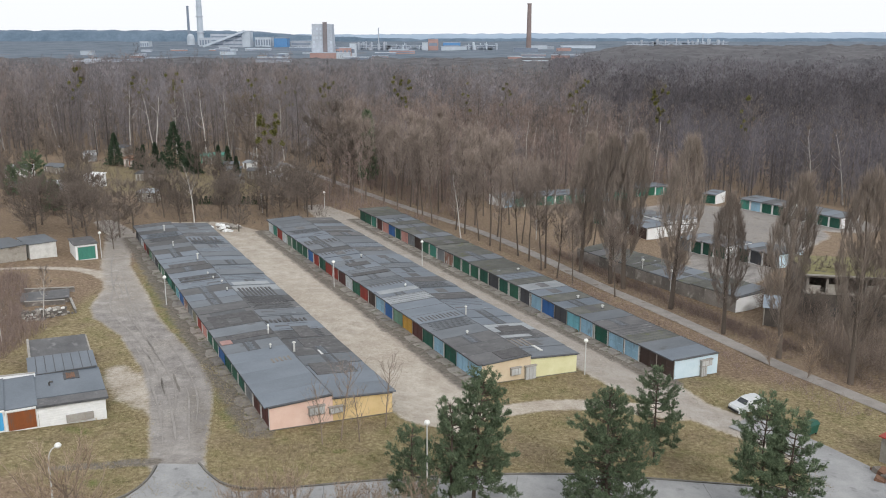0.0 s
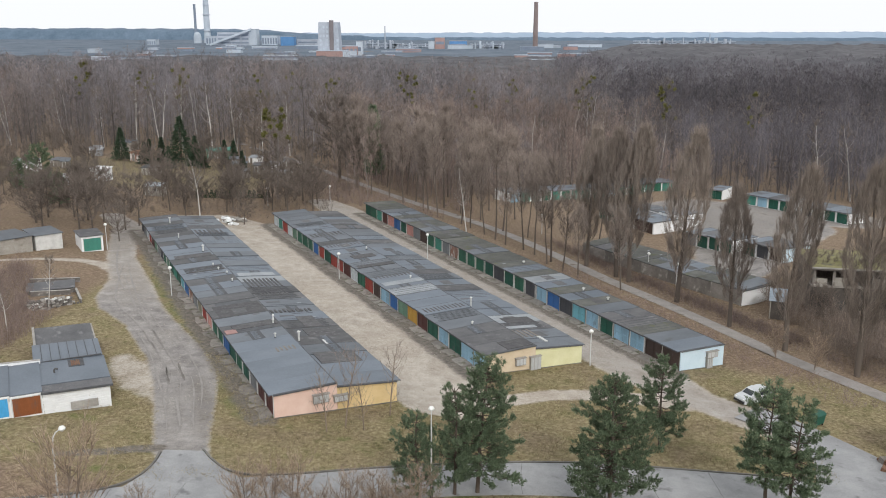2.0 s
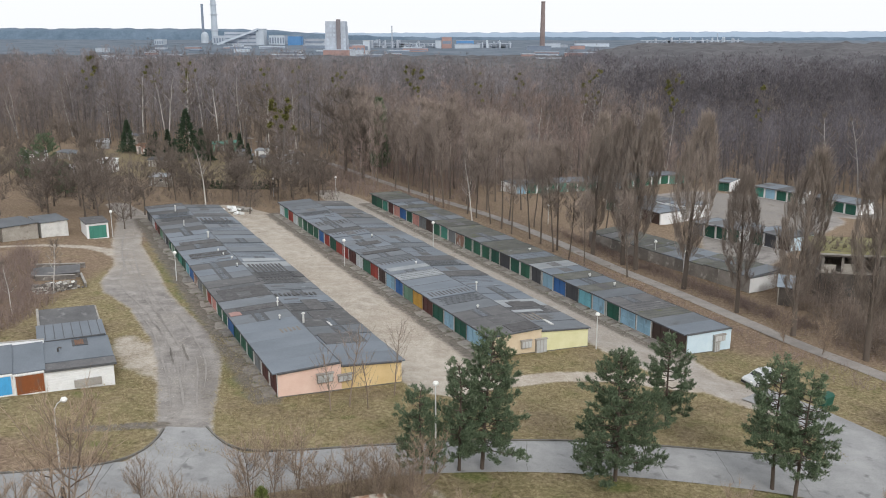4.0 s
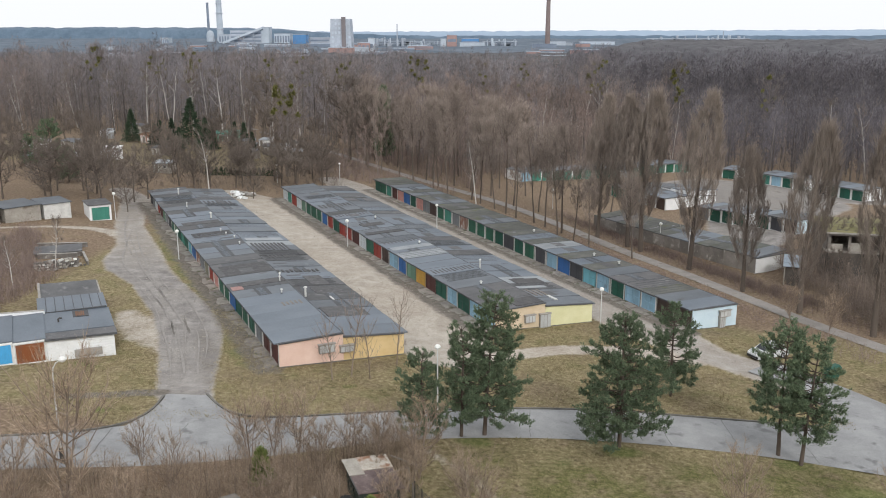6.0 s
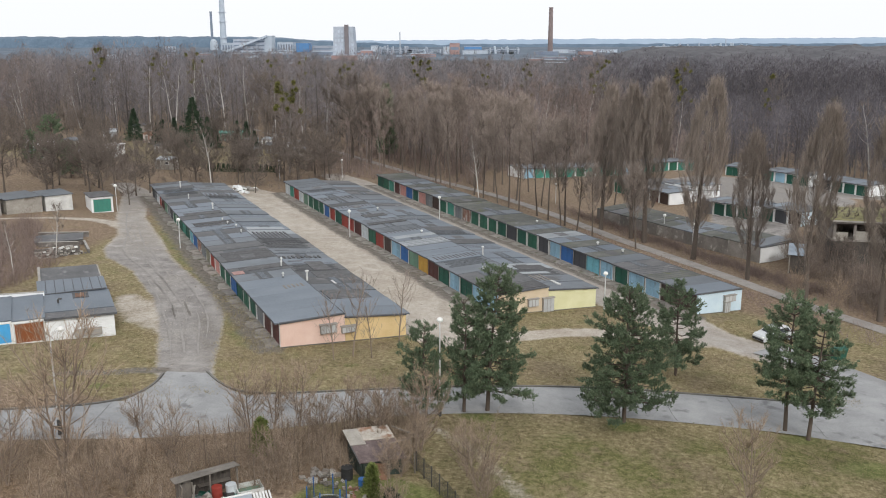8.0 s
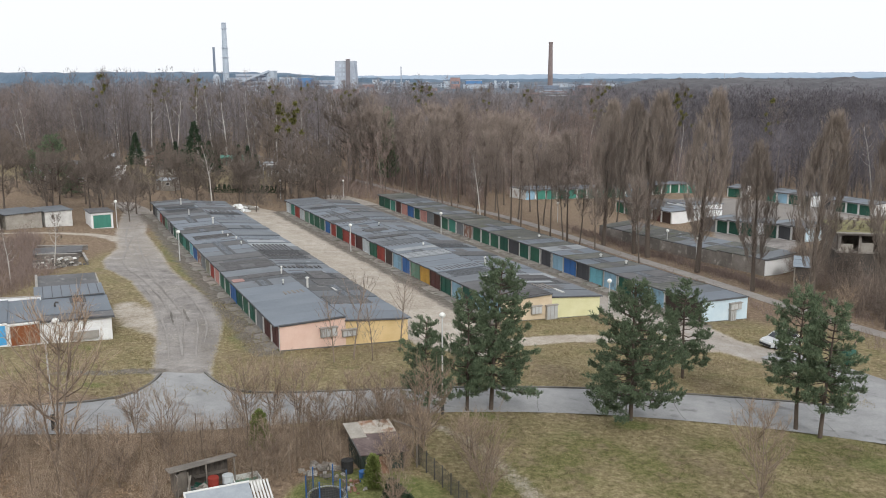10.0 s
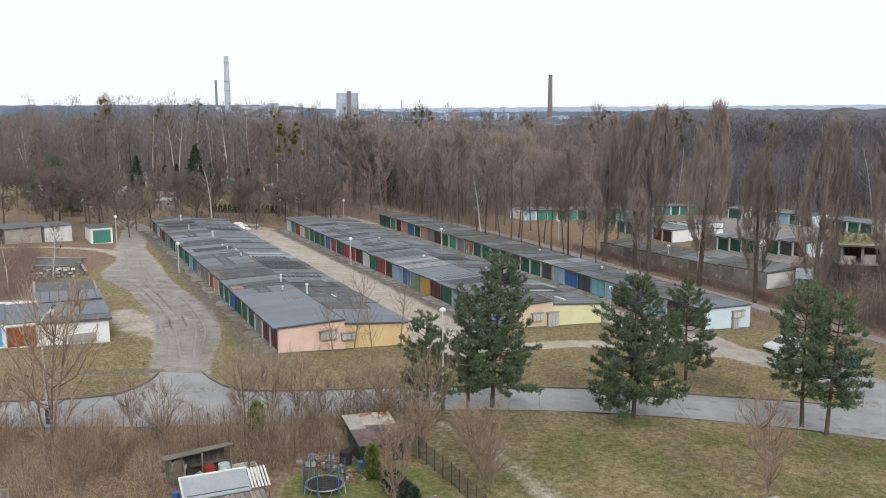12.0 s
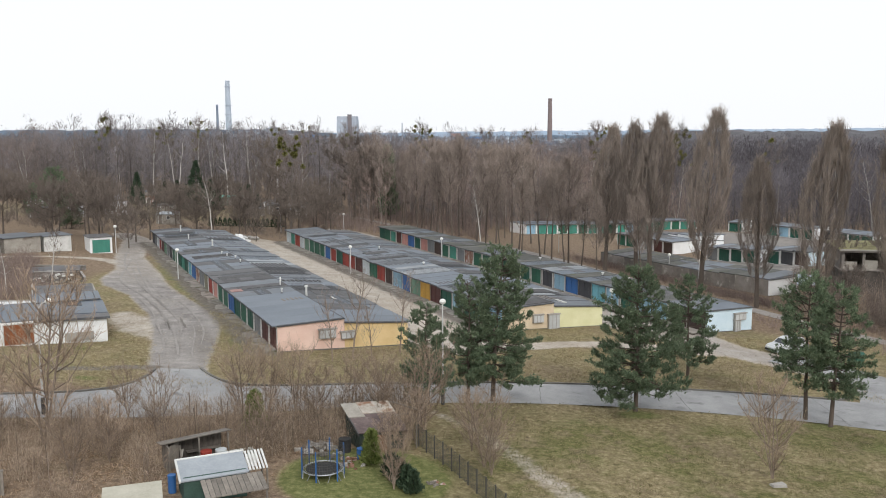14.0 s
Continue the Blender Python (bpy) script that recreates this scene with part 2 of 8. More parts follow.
class Geo:
    """Collects boxes, tubes and plates into one mesh."""

    def __init__(self):
        self.v, self.f = [], []

    def hexa(self, pts):
        """Eight corners: four below, four above, in the same turn."""
        k = len(self.v)
        self.v += [tuple(p) for p in pts]
        self.f += [(k, k + 3, k + 2, k + 1), (k + 4, k + 5, k + 6, k + 7)]
        self.f += [(k + i, k + (i + 1) % 4, k + 4 + (i + 1) % 4, k + 4 + i) for i in range(4)]
        return self

    def box(self, x0, x1, y0, y1, z0, z1):
        return self.hexa([(x0, y0, z0), (x1, y0, z0), (x1, y1, z0), (x0, y1, z0), (x0, y0, z1), (x1, y0, z1), (x1, y1, z1), (x0, y1, z1)])

    def tube(self, pts, radii, sides=8, cap=True):
        k = len(self.v)
        pts = [Vector(p) for p in pts]
        if not isinstance(radii, (list, tuple)):
            radii = [radii] * len(pts)
        for i, p in enumerate(pts):
            d = (pts[min(i + 1, len(pts) - 1)] - pts[max(i - 1, 0)]).normalized()
            a = d.orthogonal().normalized() if abs(d.z) < 0.99 else Vector((1, 0, 0))
            b = d.cross(a)
            for s in range(sides):
                w = 2 * math.pi * s / sides
                self.v.append(tuple(p + (a * math.cos(w) + b * math.sin(w)) * radii[i]))
        for i in range(len(pts) - 1):
            for s in range(sides):
                t = (s + 1) % sides
                self.f.append((k + i * sides + s, k + i * sides + t, k + (i + 1) * sides + t, k + (i + 1) * sides + s))
        if cap:
            self.f.append(tuple(k + s for s in reversed(range(sides))))
            self.f.append(tuple(k + (len(pts) - 1) * sides + s for s in range(sides)))
        return self

    def lathe(self, profile, centre=(0, 0, 0), sides=12):
        """Rings of (radius, height)."""
        c = Vector(centre)
        return self.tube([c + Vector((0, 0, h)) for _, h in profile], [max(r, 0.002) for r, _ in profile], sides)

    def mesh(self, name, mats):
        return mesh_of(name, self.v, self.f, mats)


def part(name, geo, mat, parent, label="", m=None):
    """One mesh object under a thing or under a part."""
    ob = new(name, geo if isinstance(geo, bpy.types.Mesh) else geo.mesh(name, mat))
    ob.parent = parent
    if m is not None:
        ob.matrix_basis = m
    return tagged(ob, label)


def thing(name, m, label, category, group=""):
    ob = new(name)
    ob.matrix_basis = m
    ob.empty_display_size = 0.3
    return tagged(ob, label, category, group)


def frame_at(p, along, z=None):
    """A pose at p on the ground whose x axis runs along the given direction."""
    a = math.degrees(math.atan2(along[1], along[0]))
    return pose(p[0], p[1], g(p[0], p[1]) if z is None else z, 0, 0, a)


# ---------------------------------------------------------------- ground, roads, yards
def strip_distance(X, Y, line):
    """Distance beyond the edge of a strip: rows of x, y, half width."""
    best = np.full(X.shape, 1e6)
    for (ax, ay, aw), (bx, by, bw) in zip(line, line[1:]):
        dx, dy = bx - ax, by - ay
        t = np.clip(((X - ax) * dx + (Y - ay) * dy) / (dx * dx + dy * dy), 0, 1)
        best = np.minimum(best, np.hypot(X - ax - t * dx, Y - ay - t * dy) - (aw + t * (bw - aw)))
    return best


LEFT_ROAD = [(-22.0, 65.5, 1.8), (-22.8, 67.6, 1.9), (-24.8, 75, 2.4), (-26.9, 82.3, 2.8), (-30.1, 89.2, 2.8), (-34.6, 96.5, 2.7), (-39.1, 104, 2.6), (-44.1, 114.4, 2.7), (-48.2, 123, 2.4), (-51.7, 130.5, 2.1), (-55, 140, 2.2), (-59, 153, 2.6), (-66, 163, 2.0)]
BEND = [(-38.5, 99.5, 1.0), (-42.6, 105.5, 2.2), (-44.5, 109, 2.2), (-47, 117, 1.4)]
BRANCH = [(-49.5, 122, 1.0), (-53, 126.0, 1.3), (-57, 127.6, 1.1), (-63, 127.0, 0.9), (-71, 123.5, 0.7)]
YARD = [(1.5, 76.0, 1.0), (-1.0, 81.0, 4.5), (-3.5, 86.0, 5.8), (-24, 126, 5.9), (-40, 157, 6.2), (-46, 164, 4.5), (-55, 164, 1.5)]
LANE = [(-30, 190, 3.0), (-25, 181, 4.2), (0, 132, 4.2), (16.5, 100, 4.4), (20.5, 91.5, 4.0), (24.5, 84.0, 2.6), (29.5, 79.0, 2.6), (35, 71, 2.6)]
LINK = [(2.0, 79.5, 1.2), (9.5, 83.2, 1.3), (15.5, 84.0, 1.3), (23.0, 82.5, 1.6)]
SPILL = [(-35.0, 87.0, 1.6), (-33.0, 84.0, 2.3), (-31.0, 80.5, 2.0), (-28.5, 77.0, 0.8)]
PATH_LINE = [(58, 64, 1.2), (50, 78, 1.2), (43.7, 90, 1.2), (39, 98, 1.2), (34.7, 108, 1.2), (29.3, 120, 1.2), (22.7, 132.8, 1.2), (14, 154.5, 1.2), (4.5, 173, 1.2), (-9, 192, 1.2), (-22, 213, 1.2), (-45, 252, 1.2), (-75, 296, 1.2)]


def axis(lo, hi, fine_lo, fine_hi, step, grow=1.25):
    """Grid lines: even and fine in the middle, ever wider outside."""
    out, s, v = list(np.arange(fine_lo, fine_hi, step)), step, fine_hi
    while v < hi:
        out.append(v)
        s *= grow
        v += s
    out.append(hi)
    s, v = step * grow, fine_lo - step
    while v > lo:
        out.insert(0, v)
        s *= grow
        v -= s
    out.insert(0, lo)
    return np.array(out)


def ground():
    xs, ys = axis(-4900, 4900, -85, 90, 0.6), axis(-4000, 4900, 36, 190, 0.6)
    X, Y = np.meshgrid(xs, ys)
    bumps = 0.05 * np.sin(X * 0.9 + 1.3 * np.sin(Y * 0.37)) * np.sin(Y * 0.8 + np.sin(X * 0.5))
    dirt = np.full(X.shape, 1e6)
    for line in (LEFT_ROAD, BEND, YARD, LANE, LINK):
        dirt = np.minimum(dirt, strip_distance(X, Y, line))
    dirt_w = smooth(0.9, -0.9, dirt)
    dirt_w = np.maximum(dirt_w, 0.66 * smooth(1.6, -1.4, strip_distance(X, Y, SPILL)))
    dirt_w = np.maximum(dirt_w, 0.72 * smooth(0.7, -0.7, strip_distance(X, Y, BRANCH)))
    d_path = strip_distance(X, Y, PATH_LINE)
    # leaf litter: beside the path, in the woods, under the scrub of the foreground
    litter = np.maximum(smooth(14, 5, d_path) * smooth(84, 100, Y), smooth(160, 172, Y))
    litter = np.maximum(litter, smooth(36, 44, X) * smooth(84, 96, Y) * 0.9)
    litter = np.maximum(litter, smooth(57.5, 54, Y + 0.27 * np.minimum(X + 8, 0)) * smooth(-2, -4.5, X) * 0.9)
    litter = np.maximum(litter, smooth(-44, -52, X) * smooth(78, 90, Y) * 0.8)
    garden = smooth(5.4, 4.0, np.hypot(X + 5.2, Y - 46.0)) 
    litter = litter * (1 - garden)
    allot = smooth(182, 200, Y) * smooth(262, 240, Y) * smooth(-34, -50, X)
    litter = np.maximum(litter, smooth(146, 158, Y)) * (1 - 0.5 * allot)
    fresh_far = 0.5 * allot
    litter = np.maximum(litter, smooth(200, 230, Y - 0.3 * np.abs(X)) * (1 - allot))
    # grey hard ground: the far garage yard and the trodden middle of the left road
    d_road = np.minimum(strip_distance(X, Y, LEFT_ROAD), strip_distance(X, Y, BEND))
    grey = np.maximum(smooth(1.2, -0.6, d_road) * (0.55 + 0.45 * smooth(118, 90, Y)), smooth(2.0, -2.0, strip_distance(X, Y, [(34, 150, 4), (45, 140, 6), (62, 178, 14), (40, 200, 8), (80, 190, 12)])))
    grey = np.maximum(grey, 0.5 * smooth(1.6, -0.8, strip_distance(X, Y, LANE)))
    dirt_w = np.maximum(dirt_w, grey)
    trail = 0.54 * smooth(0.9, -0.3, strip_distance(X, Y, [(-2.3, 58.9, 0.2), (1.2, 54.7, 0.4), (3.8, 49.1, 0.6), (5.6, 45.3, 0.8), (8, 40, 0.8)]))
    dirt_w = np.maximum(dirt_w, trail)
    Z = gz(X, Y) + bumps * (1 - dirt_w) * smooth(400, 250, np.hypot(X, Y)) - 0.04 * dirt_w
    nx = len(xs)
    i = np.arange(len(ys) - 1)[:, None] * nx + np.arange(nx - 1)[None, :]
    quads = np.stack([i, i + 1, i + nx + 1, i + nx], -1).reshape(-1, 4)
    me = bpy.data.meshes.new("ground")
    nv, nq = X.size, len(quads)
    me.vertices.add(nv), me.loops.add(4 * nq), me.polygons.add(nq)
    me.vertices.foreach_set("co", np.stack([X, Y, Z], -1).astype(np.float32).ravel())
    me.loops.foreach_set("vertex_index", quads.astype(np.int32).ravel())
    me.polygons.foreach_set("loop_start", np.arange(0, 4 * nq, 4, dtype=np.int32))
    me.polygons.foreach_set("use_smooth", np.ones(nq, bool))
    lawn = smooth(61, 57, Y - 0.05 * X) * smooth(-1, 1.5, X)
    lawn = np.maximum(lawn, smooth(-9, -7, X) * smooth(1, -1, X) * smooth(52, 50, Y))
    # trodden, oily ground before the doors of each row, with the shade at the fronts put into its colour, and the muddy
    # patch by the road mouth
    grass_and_shade = np.maximum(0.9 * garden, fresh_far)
    # first three spots: shade under the pines, painted as darker green grass
    for fx, fy, fr, k in ((12.0, 60.6, 3.0, 0.8), (1.2, 61.0, 3.4, 0.75), (24.4, 60.0, 3.0, 0.7), (-33.0, 72.0, 2.6, 0.7), (-28, 62.6, 2.2, 0.7), (27.5, 55.5, 4.0, 0.75), (-13.5, 66.5, 2.5, 0.4), (-14.2, 61, 2.0, 0.5), (7, 58, 3.0, 0.45), (15, 56, 3.0, 0.4), (-9.5, 70.5, 1.6, 0.7), (-20, 88, 2.5, 0.5), (27, 90, 2.5, 0.4)):
        grass_and_shade = np.maximum(grass_and_shade, k * smooth(fr, fr * 0.2, np.hypot(X - fx, (Y - fy) * 1.6)))
    du, dn = (X - A0.x) * U.x + (Y - A0.y) * U.y, (X - A0.x) * N.x + (Y - A0.y) * N.y
    grass_and_shade = np.maximum(grass_and_shade, 0.5 * smooth(-5.2, -3.0, dn) * smooth(-1.0, -2.0, dn) * smooth(-3, 2, du) * smooth(70, 50, du))
    soil_and_shade = np.zeros(X.shape)
    for o, length in ((A0, 86), (B0, 83), (C0, 96)):
        du, dn = (X - o.x) * U.x + (Y - o.y) * U.y, (X - o.x) * N.x + (Y - o.y) * N.y
        soil_and_shade = np.maximum(soil_and_shade, (0.8 if o is A0 else 1.0) * smooth(-4.2, -1.2, dn) * smooth(0.5, 0.0, dn) * smooth(-3, 0, du) * smooth(length + 3, length, du))
    soil_and_shade = np.maximum(soil_and_shade, 0.42 * smooth(140, 150, Y) * smooth(26, 34, X) * smooth(0.0, -3.0, strip_distance(X, Y, [(34, 150, 4), (45, 140, 6), (62, 178, 14), (40, 200, 8), (80, 190, 12)])))
    soil_and_shade = np.maximum(soil_and_shade, 0.5 * smooth(1.6, -1.0, strip_distance(X, Y, [(-21.4, 69.5, 0.6), (-23.4, 76.5, 1.3), (-26.0, 82.5, 0.9)])))
    soil_and_shade = np.maximum(soil_and_shade, smooth(1.0, -0.6, strip_distance(X, Y, [(-32, 64.6, 0.1), (-29, 65.6, 0.5), (-24.3, 66.9, 0.4)])))
    for name, val in (("dirt", dirt_w), ("litter", litter), ("hard", grey), ("lawn", lawn), ("soil_and_shade", soil_and_shade), ("grass_and_shade", grass_and_shade)):
        at = me.attributes.new(name, "FLOAT", "POINT")
        at.data.foreach_set("value", val.astype(np.float32).ravel())
    me.update(calc_edges=True)

    m = bpy.data.materials.new("ground_cover")
    m.use_nodes = True
    n, l = m.node_tree.nodes, m.node_tree.links
    p = n["Principled BSDF"]
    p.inputs["Roughness"].default_value = 0.95
    p.inputs["Specular IOR Level"].default_value = 0.15
    tc = n.new("ShaderNodeTexCoord")

    def noise_tex(scale, detail=6.0, rough=0.65):
        t = n.new("ShaderNodeTexNoise")
        t.inputs["Scale"].default_value, t.inputs["Detail"].default_value, t.inputs["Roughness"].default_value = scale, detail, rough
        l.new(tc.outputs["Object"], t.inputs["Vector"])
        return t.outputs["Fac"]

    def ramp(fac, *stops):
        r = n.new("ShaderNodeValToRGB")
        e = r.color_ramp.elements
        while len(e) < len(stops):
            e.new(0.5)
        for el, (pos, col) in zip(e, stops):
            el.position, el.color = pos, (*col, 1)
        l.new(fac, r.inputs["Fac"])
        return r.outputs["Color"]

    def mix(fac, a, b):
        x = n.new("ShaderNodeMix")
        x.data_type = "RGBA"
        l.new(fac, x.inputs["Factor"]), l.new(a, x.inputs["A"]), l.new(b, x.inputs["B"])
        return x.outputs["Result"]

    def edge(name, noise_out, spread=0.5):
        """A weight whose border is frayed by noise."""
        a = n.new("ShaderNodeAttribute")
        a.attribute_name = name
        k = n.new("ShaderNodeMath")
        k.operation = "MULTIPLY_ADD"
        k.inputs[1].default_value = spread * 2
        l.new(noise_out, k.inputs[0]), l.new(a.outputs["Fac"], k.inputs[2])
        r = n.new("ShaderNodeMapRange")
        r.interpolation_type = "SMOOTHSTEP"
        r.inputs["From Min"].default_value, r.inputs["From Max"].default_value = 0.28 + spread, 0.72 + spread
        l.new(k.outputs[0], r.inputs["Value"])
        return r.outputs[0]

    big2 = noise_tex(0.16, 7.0, 0.7)
    big, mid, fine, tiny = noise_tex(0.07), noise_tex(0.5, 8.0, 0.7), noise_tex(2.6, 9.0, 0.75), noise_tex(11.0)
    hay = ramp(fine, (0.32, (0.105, 0.083, 0.046)), (0.48, (0.226, 0.183, 0.102)), (0.66, (0.385, 0.33, 0.205)))
    green = ramp(fine, (0.32, (0.056, 0.062, 0.022)), (0.48, (0.126, 0.125, 0.048)), (0.66, (0.235, 0.216, 0.1)))
    brown = ramp(fine, (0.32, (0.09, 0.065, 0.042)), (0.48, (0.185, 0.14, 0.092)), (0.66, (0.31, 0.245, 0.17)))
    grass = mix(ramp(mid, (0.47, (0, 0, 0)), (0.68, (0.75, 0.75, 0.75))), hay, green)
    grass = mix(ramp(big2, (0.48, (0, 0, 0)), (0.64, (0.75, 0.75, 0.75))), grass, brown)
    lawn_c = mix(ramp(big2, (0.42, (0.05, 0.05, 0.05)), (0.56, (1, 1, 1))), hay, green)
    lawn_c = mix(ramp(mid, (0.5, (0, 0, 0)), (0.64, (0.75, 0.75, 0.75))), lawn_c, brown)
    lawn_c = mix(ramp(noise_tex(0.3, 5.0, 0.6), (0.52, (0, 0, 0)), (0.64, (0.6, 0.6, 0.6))), lawn_c, hay)
    a_lawn = n.new("ShaderNodeAttribute")
    a_lawn.attribute_name = "lawn"
    grass = mix(a_lawn.outputs["Fac"], grass, lawn_c)
    sward = ramp(fine, (0.32, (0.075, 0.09, 0.03)), (0.5, (0.15, 0.16, 0.06)), (0.68, (0.26, 0.255, 0.115)))
    grass = mix(edge("grass_and_shade", mid, 0.5), grass, sward)
    leaf = ramp(fine, (0.3, (0.09, 0.063, 0.044)), (0.48, (0.2, 0.145, 0.102)), (0.7, (0.385, 0.295, 0.21)))
    leaf = mix(ramp(mid, (0.52, (0, 0, 0)), (0.75, (0.6, 0.6, 0.6))), leaf, hay)
    sand = ramp(mid, (0.3, (0.30, 0.262, 0.22)), (0.5, (0.445, 0.402, 0.348)), (0.7, (0.57, 0.525, 0.465)))
    worn = ramp(fine, (0.35, (0.25, 0.205, 0.16)), (0.6, (0.48, 0.42, 0.35)))
    sand = mix(ramp(big, (0.4, (0.15, 0.15, 0.15)), (0.65, (0.6, 0.6, 0.6))), sand, worn)
    hard = ramp(mid, (0.3, (0.172, 0.158, 0.15)), (0.5, (0.275, 0.256, 0.243)), (0.68, (0.41, 0.383, 0.36)))
    hard = mix(ramp(big2, (0.45, (0, 0, 0)), (0.62, (0.7, 0.7, 0.7))), hard, ramp(fine, (0.35, (0.215, 0.197, 0.18)), (0.62, (0.385, 0.357, 0.325))))
    sand = mix(edge("hard", mid, 0.22), sand, hard)
    col = mix(edge("litter", mid, 0.5), grass, leaf)
    frayed = n.new("ShaderNodeMath")
    frayed.operation = "MULTIPLY_ADD"
    frayed.inputs[1].default_value = 0.5
    half_fine = n.new("ShaderNodeMath")
    half_fine.operation = "MULTIPLY"
    half_fine.inputs[1].default_value = 0.5
    l.new(fine, half_fine.inputs[0]), l.new(mid, frayed.inputs[0]), l.new(half_fine.outputs[0], frayed.inputs[2])
    col = mix(edge("dirt", frayed.outputs[0], 0.55), col, sand)
    mud_and_shade = ramp(fine, (0.35, (0.105, 0.092, 0.08)), (0.6, (0.225, 0.2, 0.172)))
    col = mix(edge("soil_and_shade", mid, 0.6), col, mud_and_shade)
    speck = n.new("ShaderNodeMix")
    speck.data_type, speck.blend_type = "RGBA", "MULTIPLY"
    speck.inputs["Factor"].default_value = 0.7
    l.new(col, speck.inputs["A"])
    l.new(ramp(tiny, (0.3, (0.62, 0.62, 0.62)), (0.7, (1.3, 1.3, 1.3))), speck.inputs["B"])
    l.new(speck.outputs["Result"], p.inputs["Base Color"])
    bp = n.new("ShaderNodeBump")
    bp.inputs["Strength"].default_value, bp.inputs["Distance"].default_value = 0.35, 0.08
    l.new(fine, bp.inputs["Height"]), l.new(bp.outputs[0], p.inputs["Normal"])
    me.materials.append(m)
    return tagged(new("ground", me), "dry yellow winter grass with worn sandy dirt and brown leaf litter", "ground", kind="structure")


ground()


def resample(line, step):
    pts = [Vector((x, y)) for x, y in line]
    out, carry = [pts[0]], 0.0
    for a, b in zip(pts, pts[1:]):
        d = (b - a).length
        k = max(1, int(round(d / step)))
        out += [a.lerp(b, i / k) for i in range(1, k + 1)]
    return out


def rounded(line, rounds=2):
    """Corner cutting."""
    pts = [Vector(p[:2]) for p in line]
    for _ in range(rounds):
        out = [pts[0]]
        for a, b in zip(pts, pts[1:]):
            out += [a.lerp(b, 0.25), a.lerp(b, 0.75)]
        pts = out + [pts[-1]]
    return pts


def ribbon(name, left, right, count, lift, mat, label, category, cross=6):
    """A paved sheet between two lines, draped on the ground."""
    def even(line):
        pts = rounded(line)
        acc = np.concatenate([[0], np.cumsum([(b - a).length for a, b in zip(pts, pts[1:])])])
        s = np.linspace(0, acc[-1], count)
        return np.stack([np.interp(s, acc, [p.x for p in pts]), np.interp(s, acc, [p.y for p in pts])], -1)
    a, b = even(left), even(right)
    v, f = [], []
    for i in range(count):
        for k in range(cross + 1):
            x, y = a[i] + (b[i] - a[i]) * k / cross
            v.append((x, y, g(x, y) + lift))
    w = cross + 1
    for i in range(count - 1):
        for k in range(cross):
            f.append((i * w + k, i * w + k + 1, (i + 1) * w + k + 1, (i + 1) * w + k))
    return tagged(new(name, mesh_of(name, v, f, mat, flat=False)), label, category, kind="structure")


FAR_EDGE = [(-62, 48.5), (-46, 53), (-31.4, 57.4), (-24.5, 60.2), (-16.5, 62.3), (-5.4, 65.5), (3.2, 67.4), (12.1, 68.3), (18.6, 67.9), (26, 67.5), (40, 65.0), (60, 60)]
NEAR_EDGE = [(-60, 43.5), (-44, 48.5), (-28.8, 52.7), (-20.4, 53.9), (-11.4, 57.1), (-4.9, 60.3), (4.2, 62.0), (11.1, 62.3), (17.0, 61.9), (22.7, 61.2), (28.5, 59.7), (42, 56), (60, 51)]
ribbon("road", FAR_EDGE, NEAR_EDGE, 120, 0.05, M_ASPHALT, "worn grey asphalt road with pale patches", "road")
ribbon("road_mouth", [(-25.2, 59.0), (-24.2, 61.5), (-23.7, 64.0), (-23.9, 66.4)], [(-14.5, 61.5), (-17.5, 62.9), (-19.3, 64.7), (-20.6, 66.6)], 24, 0.055, M_ASPHALT, "grey asphalt mouth of the dirt road", "road")
ribbon("side_road", [(29.5, 66.0), (31.5, 71), (30.0, 76.5), (27.0, 79.8)], [(41, 64.0), (38.0, 71.5), (34.0, 78.5), (30.5, 83)], 30, 0.055, M_ASPHALT, "grey asphalt side road to the garages", "road")
P_L = [(x + N.x * w, y + N.y * w) for x, y, w in PATH_LINE]
P_R = [(x - N.x * w, y - N.y * w) for x, y, w in PATH_LINE]
ribbon("footpath", P_R, P_L, 160, 0.06, M_PATH, "pale concrete path between rows of bare trees", "path", cross=2)


def kerb(line, name="kerb"):
    pts = rounded(line)
    geo = Geo()
    for a, b in zip(pts, pts[1:]):
        d = (b - a).normalized()
        s = Vector((-d.y, d.x)) * 0.08
        geo.hexa([(p.x, p.y, g(p.x, p.y) - 0.15) for p in (a - s, b - s, b + s, a + s)] + [(p.x, p.y, g(p.x, p.y) + 0.16) for p in (a - s, b - s, b + s, a + s)])
    return tagged(new(name, geo.mesh(name, M_KERB)), "low dark concrete kerb along the road edge", "kerb", kind="structure")


kerb([(-20.7, 66.8), (-19.3, 64.8), (-17.5, 63.1), (-14.5, 62.75), (-5.4, 65.5), (3.2, 67.4), (12.1, 68.3), (18.6, 67.9), (26, 67.5), (29.0, 67.0), (30.8, 70)])
kerb([(-62, 48.5), (-46, 53), (-31.4, 57.4), (-26.5, 58.9), (-24.4, 61.0), (-23.8, 63.5), (-24.0, 66.0)])


M_JOINT = material("tarred_road_joint", (0.13, 0.13, 0.13), (0.21, 0.208, 0.205), 1.0, 9, 0.9)


